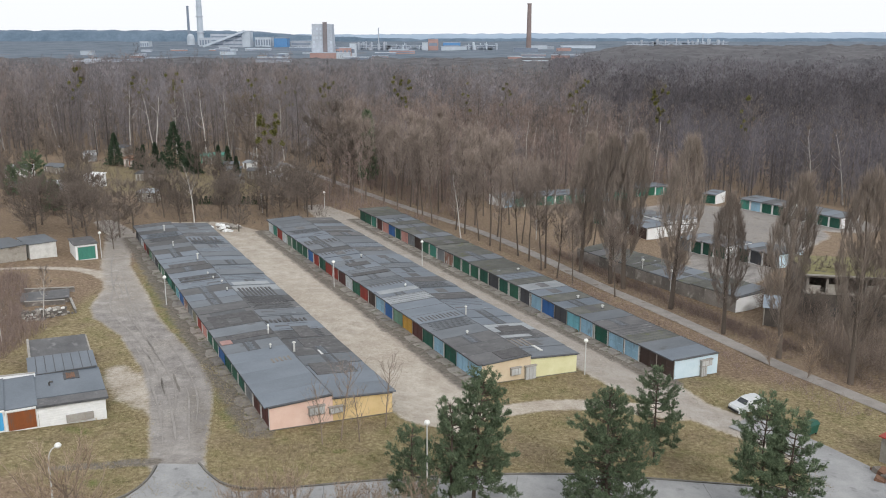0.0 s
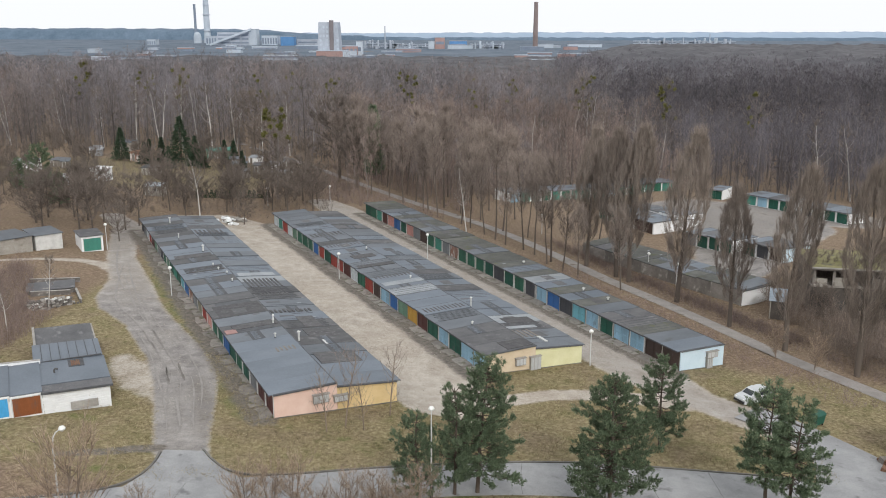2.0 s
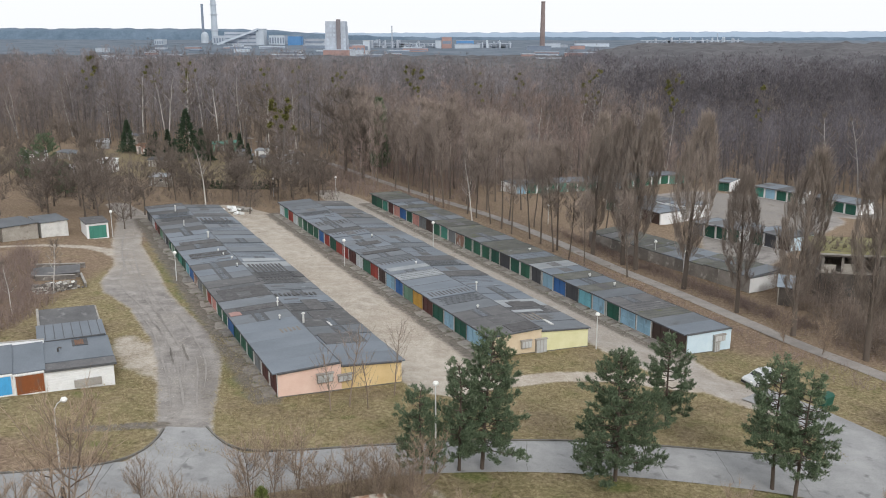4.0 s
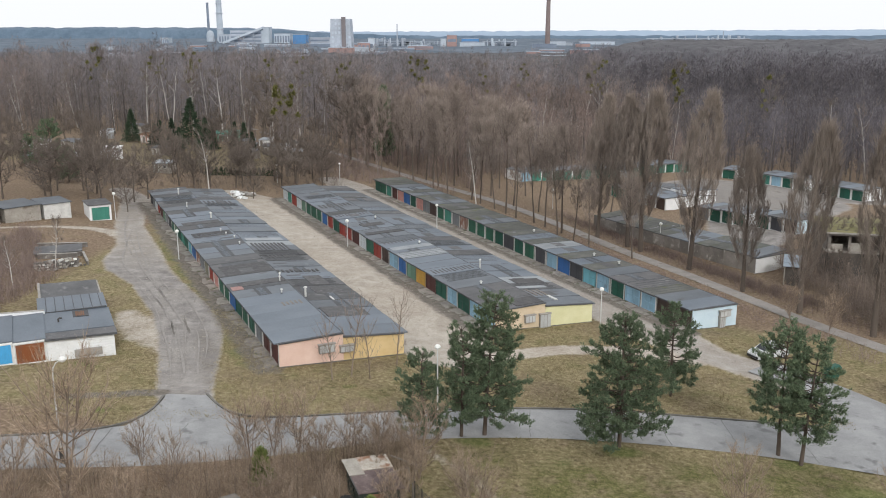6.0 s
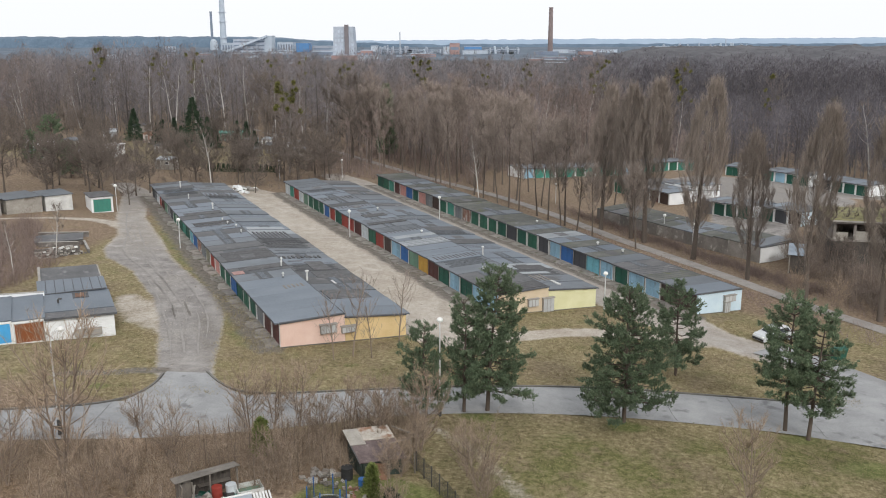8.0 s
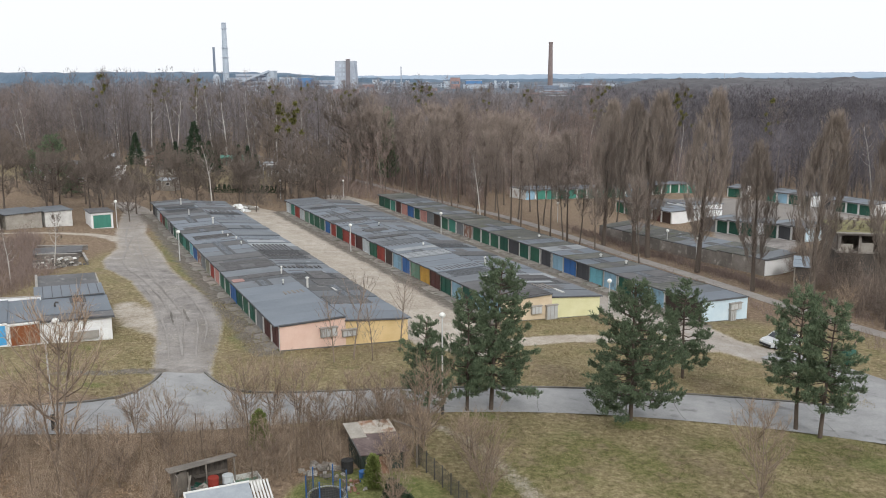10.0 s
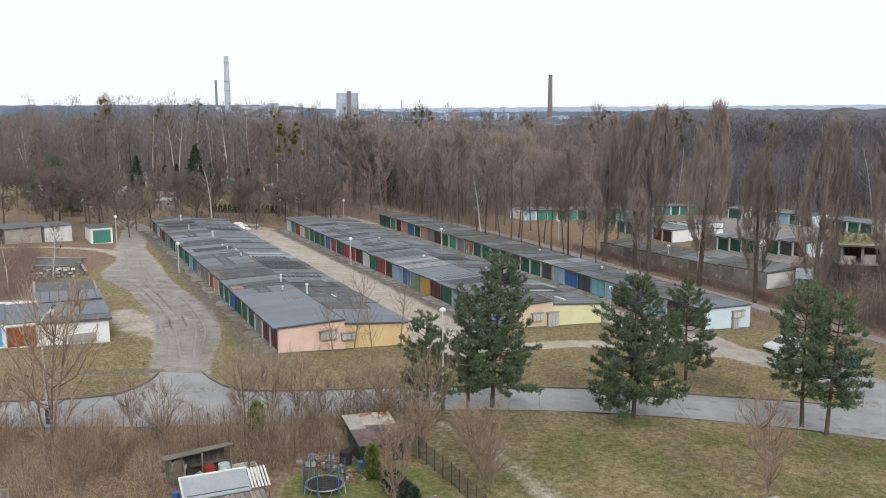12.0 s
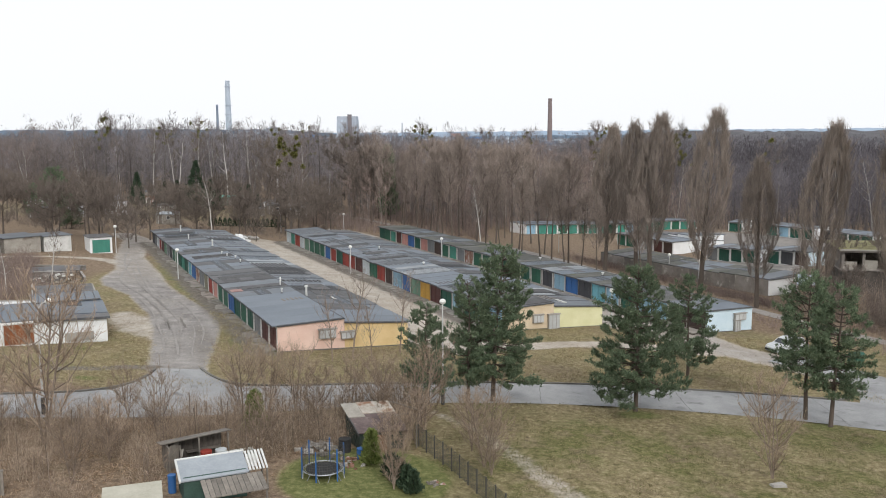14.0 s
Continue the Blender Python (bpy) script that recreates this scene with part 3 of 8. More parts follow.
def road_joint(x0, seed):
    """A cracked and tarred joint that wanders across the road."""
    r = random.Random(seed)
    ax, bx = x0, x0 + r.uniform(-0.5, 0.5)
    ay, by = (float(np.interp(x, [p[0] for p in edge], [p[1] for p in edge])) for x, edge in ((ax, FAR_EDGE), (bx, NEAR_EDGE)))
    v, fc = [], []
    drift = 0.0
    for k in range(13):
        t = 0.03 + 0.94 * k / 12
        drift += r.uniform(-0.07, 0.07)
        w = r.uniform(0.015, 0.04)
        for sgn in (-1, 1):
            x, y = ax + (bx - ax) * t + drift + sgn * w, ay + (by - ay) * t
            v.append((x, y, g(x, y) + 0.066))
    for k in range(12):
        fc.append((2 * k, 2 * k + 1, 2 * k + 3, 2 * k + 2))
    tagged(new("road_joint", mesh_of("road_joint", v, fc, M_JOINT)), "dark tarred crack across the asphalt road", "crack", kind="structure")


for i in range(13):
    road_joint(-36 + 5.2 * i, i)

M_TRACK = material("wheel_rut_dirt", (0.228, 0.21, 0.196), (0.335, 0.312, 0.292), 0.8, 8, 0.95)
M_TRACK_DARK = material("dark_wheel_rut_dirt", (0.13, 0.118, 0.105), (0.21, 0.19, 0.17), 0.8, 8, 0.95)


def tyre_track(line, width, mat, wob, seed):
    """A thin wheel mark pressed into the dirt, of uneven width."""
    r = random.Random(seed)
    pts = rounded(line, 3)
    v, f = [], []
    for i, p in enumerate(pts):
        d = (pts[min(i + 1, len(pts) - 1)] - pts[max(i - 1, 0)]).normalized()
        w = width * (0.8 + 0.2 * math.sin(i * 0.7 + seed) + r.uniform(-0.1, 0.1)) * min(1, 3 * min(i, len(pts) - 1 - i) / len(pts) + 0.15)
        o = wob * math.sin(i * 0.35 + seed)
        for sgn in (-1, 1):
            x, y = p.x - d.y * (o + sgn * w / 2), p.y + d.x * (o + sgn * w / 2)
            v.append((x, y, g(x, y) + 0.012))
    for i in range(len(pts) - 1):
        f.append((2 * i, 2 * i + 1, 2 * i + 3, 2 * i + 2))
    return tagged(new("tyre_track", mesh_of("tyre_track", v, f, mat)), "wheel track worn into the dirt road", "track", kind="structure")


def beside(line, off, a, b):
    """A line shifted sideways, from its a-th to its b-th point."""
    out = []
    pts = line[a:b]
    for i, p in enumerate(pts):
        q0, q1 = pts[max(i - 1, 0)], pts[min(i + 1, len(pts) - 1)]
        d = Vector((q1[0] - q0[0], q1[1] - q0[1])).normalized()
        out.append((p[0] - d.y * off, p[1] + d.x * off))
    return out


RUTS = (
    ([(-28.2, 81.1), (-30, 85.5), (-32.4, 90.3), (-36.9, 97.8), (-40.4, 102.5), (-44.2, 108.4), (-47.2, 117.2), (-50.4, 128.7)], 0.26),
    ([(-31.6, 90.5), (-34.8, 95.7), (-38.9, 104.3), (-45.2, 116.9), (-50.0, 128.8)], 0.24),
    ([(-24.7, 69.9), (-28, 78.5), (-31, 85.3), (-34.5, 92.2), (-38.6, 98.7)], 0.24),
    ([(-23.7, 70.1), (-26.2, 77.2), (-28.9, 83.8)], 0.26),
    ([(-33.4, 95.5), (-37.5, 103.0), (-42.6, 112.5)], 0.2),
    ([(-22.6, 70.4), (-24.6, 77.5), (-26.6, 83.0)], 0.2),
    ([(-44.0, 112.0), (-48.8, 121.0), (-52.6, 131.0), (-55.4, 140)], 0.24),
)
RUTS += tuple((beside(LEFT_ROAD, off, a, b), w) for off, a, b, w in ((0.5, 2, 9, 0.2), (-1.5, 2, 6, 0.22), (1.6, 2, 6, 0.18)))
for i, (line, w) in enumerate(RUTS):
    tyre_track(line, w, M_TRACK, 0.07, i)
tyre_track([(-26.9, 81.8), (-28.0, 84.3), (-29.1, 86.7)], 0.26, M_TRACK_DARK, 0.02, 41)
tyre_track([(-28.2, 81.1), (-29.0, 83.0), (-29.9, 85.3)], 0.26, M_TRACK_DARK, 0.02, 42)


# ---------------------------------------------------------------- garages
GARAGE_PARTS = {}
M_APRON = material("dirty_concrete_ramp", (0.17, 0.155, 0.14), (0.33, 0.30, 0.27), 0.9, 9, 0.95, vary=0.2, spots=((0.10, 0.10, 0.06), 1.1, 0.55))


def garage_meshes(w, d, hf, hb, style):
    """The shared meshes of a lock-up of width w and depth d, with front and back heights; x along the row, y into it."""
    key = (round(w, 3), d, hf, hb, style)
    if key in GARAGE_PARTS:
        return GARAGE_PARTS[key]
    e = 0.006
    h = lambda y: hf + (hb - hf) * y / d
    walls = Geo()
    for x0, x1 in ((-w / 2 + e, -w / 2 + 0.12), (w / 2 - 0.12, w / 2 - e)):
        walls.hexa([(x0, 0.04, -0.7), (x1, 0.04, -0.7), (x1, d, -0.7), (x0, d, -0.7), (x0, 0.04, h(0)), (x1, 0.04, h(0)), (x1, d, h(d)), (x0, d, h(d))])
    walls.hexa([(-w / 2 + 0.12, d - 0.12, -0.7), (w / 2 - 0.12, d - 0.12, -0.7), (w / 2 - 0.12, d, -0.7), (-w / 2 + 0.12, d, -0.7),
                (-w / 2 + 0.12, d - 0.12, h(d)), (w / 2 - 0.12, d - 0.12, h(d)), (w / 2 - 0.12, d, h(d)), (-w / 2 + 0.12, d, h(d))])
    walls.box(-w / 2 + 0.12, w / 2 - 0.12, 0.06, d - 0.12, -0.7, 0.0)
    lintel = Geo().box(-w / 2 + 0.12, w / 2 - 0.12, 0.05, 0.19, hf - 0.24, hf - 0.02)
    roof = Geo()
    o, t = 0.42, 0.11
    x0, x1 = -w / 2 + e, w / 2 - e
    roof.hexa([(x0, -o, h(-o)), (x1, -o, h(-o)), (x1, d - e, h(d)), (x0, d - e, h(d)), (x0, -o, h(-o) + t), (x1, -o, h(-o) + t), (x1, d - e, h(d) + t), (x0, d - e, h(d) + t)])
    apron = Geo().hexa([(-w / 2 + 0.2, -1.75, -0.4), (w / 2 - 0.25, -1.6, -0.4), (w / 2 - 0.2, 0.04, -0.4), (-w / 2 + 0.2, 0.04, -0.4), (-w / 2 + 0.25, -1.7, 0.03), (w / 2 - 0.3, -1.55, 0.03), (w / 2 - 0.2, 0.04, 0.09), (-w / 2 + 0.2, 0.04, 0.09)])
    fascia = Geo().box(x0, x1, -o - 0.03, -o - 0.004, h(-o) - 0.05, h(-o) + t - 0.01)
    top = lambda x, y, z: (x, y, h(y) + t + z)

    def slab(xa, xb, ya, yb, z=0.018, mat=None, z0=0.0):
        extra.append((Geo().hexa([top(xa, ya, z0), top(xb, ya, z0), top(xb, yb, z0), top(xa, yb, z0), top(xa, ya, z), top(xb, ya, z), top(xb, yb, z), top(xa, yb, z)]).mesh("felt_strip", M_SEAM), mat or M_SEAM))
    extra = []
    if style != "smooth":
        slab(-w / 2 + 0.01, -w / 2 + 0.075, -0.3, d - 0.05, 0.012)
    slab(-w / 2 + 0.08, w / 2 - 0.02, d - 0.12, d - 0.03, 0.02)
    if style == "battens":
        for k in range(8):
            x = -w / 2 + 0.2 + k * (w - 0.4) / 7
            slab(x - 0.04, x + 0.04, 0.3 + 0.2 * (k % 3), d - 0.4 - 0.3 * (k % 2), 0.04)
    elif style == "ladder":
        slab(-w / 2 + 0.1, w / 2 - 0.05, 1.9, 3.3, 0.012)
        for k in range(8):
            x = -w / 2 + 0.2 + k * (w - 0.35) / 8
            slab(x, x + 0.13, 2.2, 2.75 + 0.12 * (k % 2), 0.028, M_ROOF[0], 0.013)
    elif style == "tarred":
        slab(-w / 2 + 0.08, w / 2 - 0.08, 0.9, d - 0.9, 0.012)
    elif style == "repair":
        slab(-w / 2 + 0.5, -w / 2 + 0.58, 0.3, d - 1.0)
        slab(0.1, 0.5, 3.4, d - 0.9, 0.018, M_ROOF[2])
        slab(1.0, 1.08, 0.8, 3.4)
        slab(-0.7, -0.45, 1.0, 1.5, 0.022, M_ROOF[3])
    elif style == "patch":
        slab(-w / 2 + 0.5, w / 2 - 0.6, 2.2, 3.7, 0.014, M_ROOF[2])
    elif style == "seams":
        for k in range(4):
            x = -w / 2 + 0.35 + k * w / 4
            slab(x, x + 0.05, 0.0, d - 0.1)
    frame_bits = Geo()
    for s in (-1, 1):
        frame_bits.box(*sorted((s * (w / 2 - 0.125), s * (w / 2 - 0.24))), -0.02, 0.10, -0.02, hf - 0.03)
    frame_bits.box(-w / 2 + 0.24, w / 2 - 0.24, -0.02, 0.10, hf - 0.20, hf - 0.03)
    a, b = -w / 2 + 0.25, w / 2 - 0.25
    leaf = Geo()
    leaf.box(a, -0.012, 0.03, 0.07, 0.02, hf - 0.21)
    rails = Geo()
    for z in (0.06, (hf - 0.2) / 2, hf - 0.34):
        rails.box(a + 0.02, -0.03, 0.012, 0.03, z, z + 0.09)
    for x in (a + 0.02, -0.12):
        rails.box(x, x + 0.08, 0.012, 0.0295, 0.15, hf - 0.34)
    out = {
        "wall": walls.mesh("garage_wall", M_WALL), "apron": apron.mesh("apron", M_APRON), "lintel": lintel.mesh("lintel", M_CONCRETE), "roof": roof.mesh("roof", M_ROOF[0]), "fascia": fascia.mesh("fascia", M_SEAM),
        "extra": extra, "frame": frame_bits.mesh("door_frame", M_FRAME),
        "leaf": leaf.mesh("door_leaf", M_DOOR["grey"]), "rails": rails.mesh("door_rails", M_DOOR["grey"]),
    }
    GARAGE_PARTS[key] = out
    return out


def own(ob, mat):
    """Lets an object wear its own material on a shared mesh."""
    ob.material_slots[0].link = "OBJECT"
    ob.material_slots[0].material = mat
    return ob


def garage(origin, along, w, d, hf, hb, colour, roof, style, frame_mat, group, z=None, detail=True, wall=None):
    m = frame_at(origin, along, z)
    word = COLOUR_WORDS.get(colour, colour)
    t = thing("garage", m, f"low lock-up garage with {word} metal door and grey felt roof", "garage", group)
    q = garage_meshes(w, d, hf, hb, style)
    ob = part("garage_wall", q["wall"], None, t)
    if wall:
        own(ob, wall)
    part("lintel", q["lintel"], None, t)
    r = own(part("roof", q["roof"], None, t), roof)
    for strip, felt in q["extra"]:
        own(part("felt_strip", strip, None, r), felt)
    part("fascia", q["fascia"], None, t)
    own(part("door_frame", q["frame"], None, t), frame_mat)
    if detail:
        part("apron", q["apron"], None, t, "worn concrete ramp before the door")
    for k in (0, 1):
        leaf = own(part("door", q["leaf"], None, t, f"{word} sheet-metal door leaf", pose(0, 0, 0) if k == 0 else Matrix.Diagonal((-1, 1, 1, 1))), M_DOOR[colour])
        if detail:
            own(part("door_rail", q["rails"], None, leaf), M_DOOR[colour])
    return t


rng = random.Random(7)
STYLES = ["plain", "plain", "seams", "patch", "plain", "ladder", "plain", "plain", "repair", "patch", "ladder"]


def garage_row(start, n, w, facing, hf, hb, colours, group, d=5.98, roofs=None, styles=None, jitter=0.05, moss=False, along=U, detail=True, frames=0.45, wall=None):
    """A row of lock-ups from start along a direction. facing -1: doors to the left of it."""
    side = Vector((along[1], -along[0], 0))      # to the right of the row
    for i in range(n):
        c = Vector((*start[:2], 0)) + Vector(along) * (w * (i + 0.5))
        zf = g(c.x, c.y)
        dh = rng.uniform(-jitter, jitter)
        if styles and styles.get(i) == "smooth":
            dh = 0.0
        roof = M_MOSSROOF if moss and rng.random() < 0.6 else rng.choice(M_ROOF[:3] + [M_ROOF[0], M_ROOF[1]])
        if roofs and i in roofs:
            roof = M_ROOF[roofs[i]]
        style = styles[i] if styles and i in styles else rng.choice(STYLES)
        colour = colours[i] if i < len(colours) else rng.choice(["green", "dkgreen", "brown", "grey", "ltblue"])
        fm = M_FRAME if rng.random() < frames else M_DOOR[colour]
        # local x runs so that y points into the building
        garage((c.x, c.y), Vector(along) * facing, w, d, round(hf + round(dh / 0.05) * 0.05, 2), round(hb + round(dh / 0.05) * 0.05, 2), colour, roof, style, fm, group, zf, detail, wall)


A_COL = "maroon maroon grey dkgreen green dkgreen blue green green pink red olive grey rust blue cyan dkgreen teal dkgreen sage green dkgrey grey sage maroon red white grey dkgrey".split()
B_COL = "ltblue ltblue dkgreen ltblue dkgreen maroon ochre sage blue ltblue brown red green white maroon red red dkgreen red blue green green green sage white red teal white dkgrey grey".split()
C_COL = "brown brown ltblue ltblue dkgreen ltblue cyan dkgrey blue ltblue dkgrey green dkgreen dkgrey dkgreen green green green rust grey teal green brown grey pink dkgreen blue pink maroon teal green dkgreen dkgreen".split()
garage_row(A0, 29, 2.97, -1, 2.2, 2.35, A_COL, "garages of the western row", roofs={0: 0, 1: 0, 2: 0, 3: 0, 4: 0, 5: 1, 6: 2, 8: 2, 9: 2, 10: 2, 11: 1, 12: 0, 13: 2, 15: 0, 16: 0, 18: 0, 19: 0}, styles={0: "smooth", 1: "smooth", 2: "smooth", 3: "smooth", 4: "smooth", 5: "ladder", 6: "tarred", 7: "plain", 8: "patch", 9: "tarred", 10: "plain", 11: "ladder", 12: "ladder", 14: "repair", 15: "plain", 17: "ladder", 19: "plain", 24: "battens", 25: "battens"})
garage_row(A0 + N * 12.0, 29, 2.97, 1, 2.1, 2.62, ["green", "brown", "grey", "dkgreen", "ltblue"] * 6, "garages of the western row", roofs={0: 0, 1: 0, 2: 0, 3: 1, 4: 2, 5: 2, 6: 2, 7: 0, 10: 2, 11: 2, 12: 1, 13: 3, 14: 0, 15: 0}, styles={0: "smooth", 1: "smooth", 2: "patch", 3: "ladder", 4: "ladder", 5: "tarred", 6: "battens", 7: "repair", 8: "ladder", 10: "battens", 11: "battens", 13: "plain", 23: "battens", 24: "ladder"}, detail=False)
garage_row(B0, 28, 2.97, -1, 2.2, 2.35, B_COL, "garages of the middle row", roofs={0: 2, 1: 2, 5: 0, 6: 0, 7: 0, 8: 3}, styles={2: "ladder", 4: "battens", 5: "plain", 6: "plain", 9: "ladder", 12: "ladder", 13: "seams", 15: "ladder", 16: "patch", 18: "seams", 20: "ladder", 23: "battens"})
garage_row(B0 + N * 12.0, 28, 2.97, 1, 2.1, 2.62, ["green", "brown", "grey", "dkgreen", "ltblue"] * 6, "garages of the middle row", roofs={0: 1, 1: 1, 2: 2, 3: 3, 5: 0, 6: 0}, styles={1: "patch", 2: "battens", 4: "ladder", 5: "ladder", 8: "seams", 10: "battens", 13: "ladder", 16: "patch", 19: "seams", 22: "ladder"}, detail=False)
garage_row(C0, 32, 3.0, -1, 2.25, 2.15, C_COL, "garages of the eastern row", d=6.2, moss=True, roofs={0: 0, 1: 1, 4: 2, 5: 1, 7: 0, 9: 0, 10: 3}, styles={0: "smooth", 1: "smooth", 3: "seams", 10: "patch"})


def end_wall(p0, direction, length, h0, h1, mat, label, drop=0.5, hatch=True):
    """The painted end wall of a row, with a meter cupboard and its little canopy."""
    z = g(p0[0], p0[1])
    m = pose(p0[0], p0[1], z, 0, 0, math.degrees(math.atan2(direction[1], direction[0])))
    t = thing("end_wall", m, label, "wall", "painted end walls")
    part("wall_panel", Geo().hexa([(0, -0.12, -0.9), (length, -0.12, -0.9), (length, -0.006, -0.9), (0, -0.006, -0.9),
                                   (0, -0.12, h0), (length, -0.12, h1), (length, -0.006, h1), (0, -0.006, h0)]), mat, t)
    part("plinth", Geo().hexa([(0, -0.15, -0.95), (length, -0.15, -0.95), (length, -0.122, -0.95), (0, -0.122, -0.95),
                               (0, -0.15, 0.08), (length, -0.15, 0.08 - 0.053 * length), (length, -0.122, 0.08 - 0.053 * length), (0, -0.122, 0.08)]), M_KERB, t)
    part("roof_edge", Geo().hexa([(-0.05, -0.3, h0 + 0.01), (length, -0.3, h1 + 0.01), (length, 0, h1 + 0.01), (-0.05, 0, h0 + 0.01),
                                  (-0.05, -0.3, h0 + 0.115), (length, -0.3, h1 + 0.115), (length, 0, h1 + 0.115), (-0.05, 0, h0 + 0.115)]), M_SEAM, t)
    return t


M_LAMPGREY = material("pale_grey_enamel", (0.42, 0.43, 0.43), (0.56, 0.57, 0.57), 1.0, 10, 0.6, vary=0.1, bump=0.03)


def meter_box(p0, direction, at, z0, w=1.5, h=0.8):
    """Concrete electricity cupboard on an end wall."""
    d = Vector((*direction[:2], 0)).normalized()
    c = Vector((*p0[:2], 0)) + d * at
    m = pose(c.x, c.y, g(c.x, c.y), 0, 0, math.degrees(math.atan2(d.y, d.x)))
    t = thing("meter_cupboard", m, "grey concrete meter cupboard fixed to a painted wall", "cupboard", "meter cupboards")
    part("cupboard_body", Geo().box(0, w, -0.45, -0.16, z0, z0 + h), M_CONCRETE, t)
    part("cupboard_lid", Geo().box(-0.08, w + 0.08, -0.52, -0.14, z0 + h, z0 + h + 0.08), M_CONCRETE, t)
    for k in range(3):
        part("cupboard_door", Geo().box(0.05 + k * w / 3, (k + 1) * w / 3 - 0.03, -0.47, -0.452, z0 + 0.06, z0 + h - 0.06), M_LAMPGREY, t)
    return t


end_wall(A0, N, 5.98, 2.2, 2.35, M_PINK, "salmon pink rendered end wall of a garage row")
end_wall(A0 + N * 6.0, N, 6.0, 2.30, 1.78, M_YELLOW, "ochre yellow rendered end wall of a garage row")
end_wall(B0, N, 5.98, 2.2, 2.35, M_BEIGE, "beige rendered end wall of a garage row")
end_wall(B0 + N * 6.0, N, 6.0, 2.30, 1.78, M_LEMON, "pale lemon rendered end wall of a garage row")
end_wall(C0, N, 6.2, 2.25, 2.15, M_PALEBLUE, "pale blue painted end wall of a garage row")
meter_box(A0, N, 3.6, 1.0)
meter_box(A0, N, 5.6, 0.9, 1.3, 0.6)
meter_box(B0, N, 3.4, 0.7, 1.2)
meter_box(B0, N, 5.2, 0.0, 1.3, 1.5)
meter_box(C0, N, 3.6, 1.2, 1.5, 0.7)
meter_box(C0, N, 3.6, 0.0, 0.8, 1.2)


def vent_pipe(p, h, r=0.09, z=None):
    t = thing("vent_pipe", pose(p[0], p[1], z), "pale metal vent pipe with cap on a felt roof", "pipe", "roof vents")
    part("flue", Geo().tube([(0, 0, -0.1), (0, 0, h)], r, 10), M_FRAME, t)
    part("cap", Geo().lathe([(r * 2.1, h + 0.05), (r * 1.6, h + 0.12), (0.01, h + 0.2)], sides=10), M_FRAME, t)
    part("flashing", Geo().lathe([(r * 2.2, -0.02), (r * 1.2, 0.12)], sides=10), M_SEAM, t)
    return t


def roof_point(origin, u, n_off, lift):
    p = origin + U * u + N * n_off
    base = origin + U * u
    return (p.x, p.y), g(base.x, base.y) + lift


for u, n_off, h, lift in ((13.2, 6.4, 1.1, 2.0), (14.5, 4.2, 0.4, 2.4), (19.0, 5.2, 0.5, 2.4), (20.5, 5.6, 0.5, 2.4), (38.0, 5.0, 0.35, 2.42), (42.0, 5.2, 0.3, 2.42), (44.5, 4.6, 0.3, 2.42), (47, 4.4, 0.3, 2.42), (56, 4.8, 0.9, 2.42), (66, 3.0, 0.8, 2.40), (78, 3.6, 1.0, 2.42)):
    p, z = roof_point(A0, u, n_off, lift)
    vent_pipe(p, h, 0.11 if h > 0.8 else 0.07, z)
for u, n_off, h, lift in ((16, 6.5, 1.2, 2.0), (9, 3.0, 0.3, 2.38), (30, 4.5, 0.3, 2.4), (48, 5, 0.35, 2.4)):
    p, z = roof_point(B0, u, n_off, lift)
    vent_pipe(p, h, 0.09, z)
for u, n_off, h in ((19, 4.2, 0.35), (24, 3.8, 0.35), (40, 4.0, 0.3)):
    p, z = roof_point(C0, u, n_off, 2.28)
    vent_pipe(p, h, 0.11, z)


M_OCHREFELT = material("brown_bleached_felt", (0.15, 0.132, 0.115), (0.25, 0.225, 0.195), 1.2, 9, 0.85, spots=((0.1, 0.09, 0.08), 1.4, 0.55))
M_PINKFELT = material("faded_pink_felt", (0.28, 0.16, 0.145), (0.4, 0.25, 0.225), 1.2, 9, 0.85)
M_DARKFELT = material("old_dark_felt", (0.062, 0.061, 0.064), (0.125, 0.121, 0.122), 1.4, 9, 0.85, spots=((0.17, 0.17, 0.172), 2.0, 0.6), vary=0.15)


def roof_patch(origin, u0, u1, n0, n1, mat, label, pieces=1, along_row=False, lift=0.075):
    """Mended felt on the roof of a row: from u0 to u1 along it, n0 to n1 across, as one sheet or as many strips."""
    t = thing("roof_patch", pose(origin.x, origin.y, g(origin.x, origin.y), 0, 0, math.degrees(math.atan2(N.y, N.x))), label, "roof patch", "mended felt on the roofs")

    def top(n, u, dz):
        return (n, u, (2.31 + 0.025 * n if n < 6.0 else 1.573 + 0.0867 * (12 - n)) - 0.002 * u + dz)
    for k in range(pieces):
        if along_row:
            a, b, c, d = u0, u1, n0 + (n1 - n0) * k / pieces, n0 + (n1 - n0) * (k + (0.45 if pieces > 1 else 1)) / pieces
        else:
            a, b, c, d = u0 + (u1 - u0) * k / pieces, u0 + (u1 - u0) * (k + (0.4 if pieces > 1 else 1)) / pieces, n0, n1
        a, b = a + 0.12 * math.sin(3.1 * k + u0), b + 0.12 * math.sin(2.3 * k + n0)
        q = ((c, a), (d, a), (d, b), (c, b))
        part("felt_sheet" if pieces == 1 else "felt_strip", Geo().hexa([top(n, u, -0.08) for n, u in q] + [top(n, u, lift) for n, u in q]), mat, t)


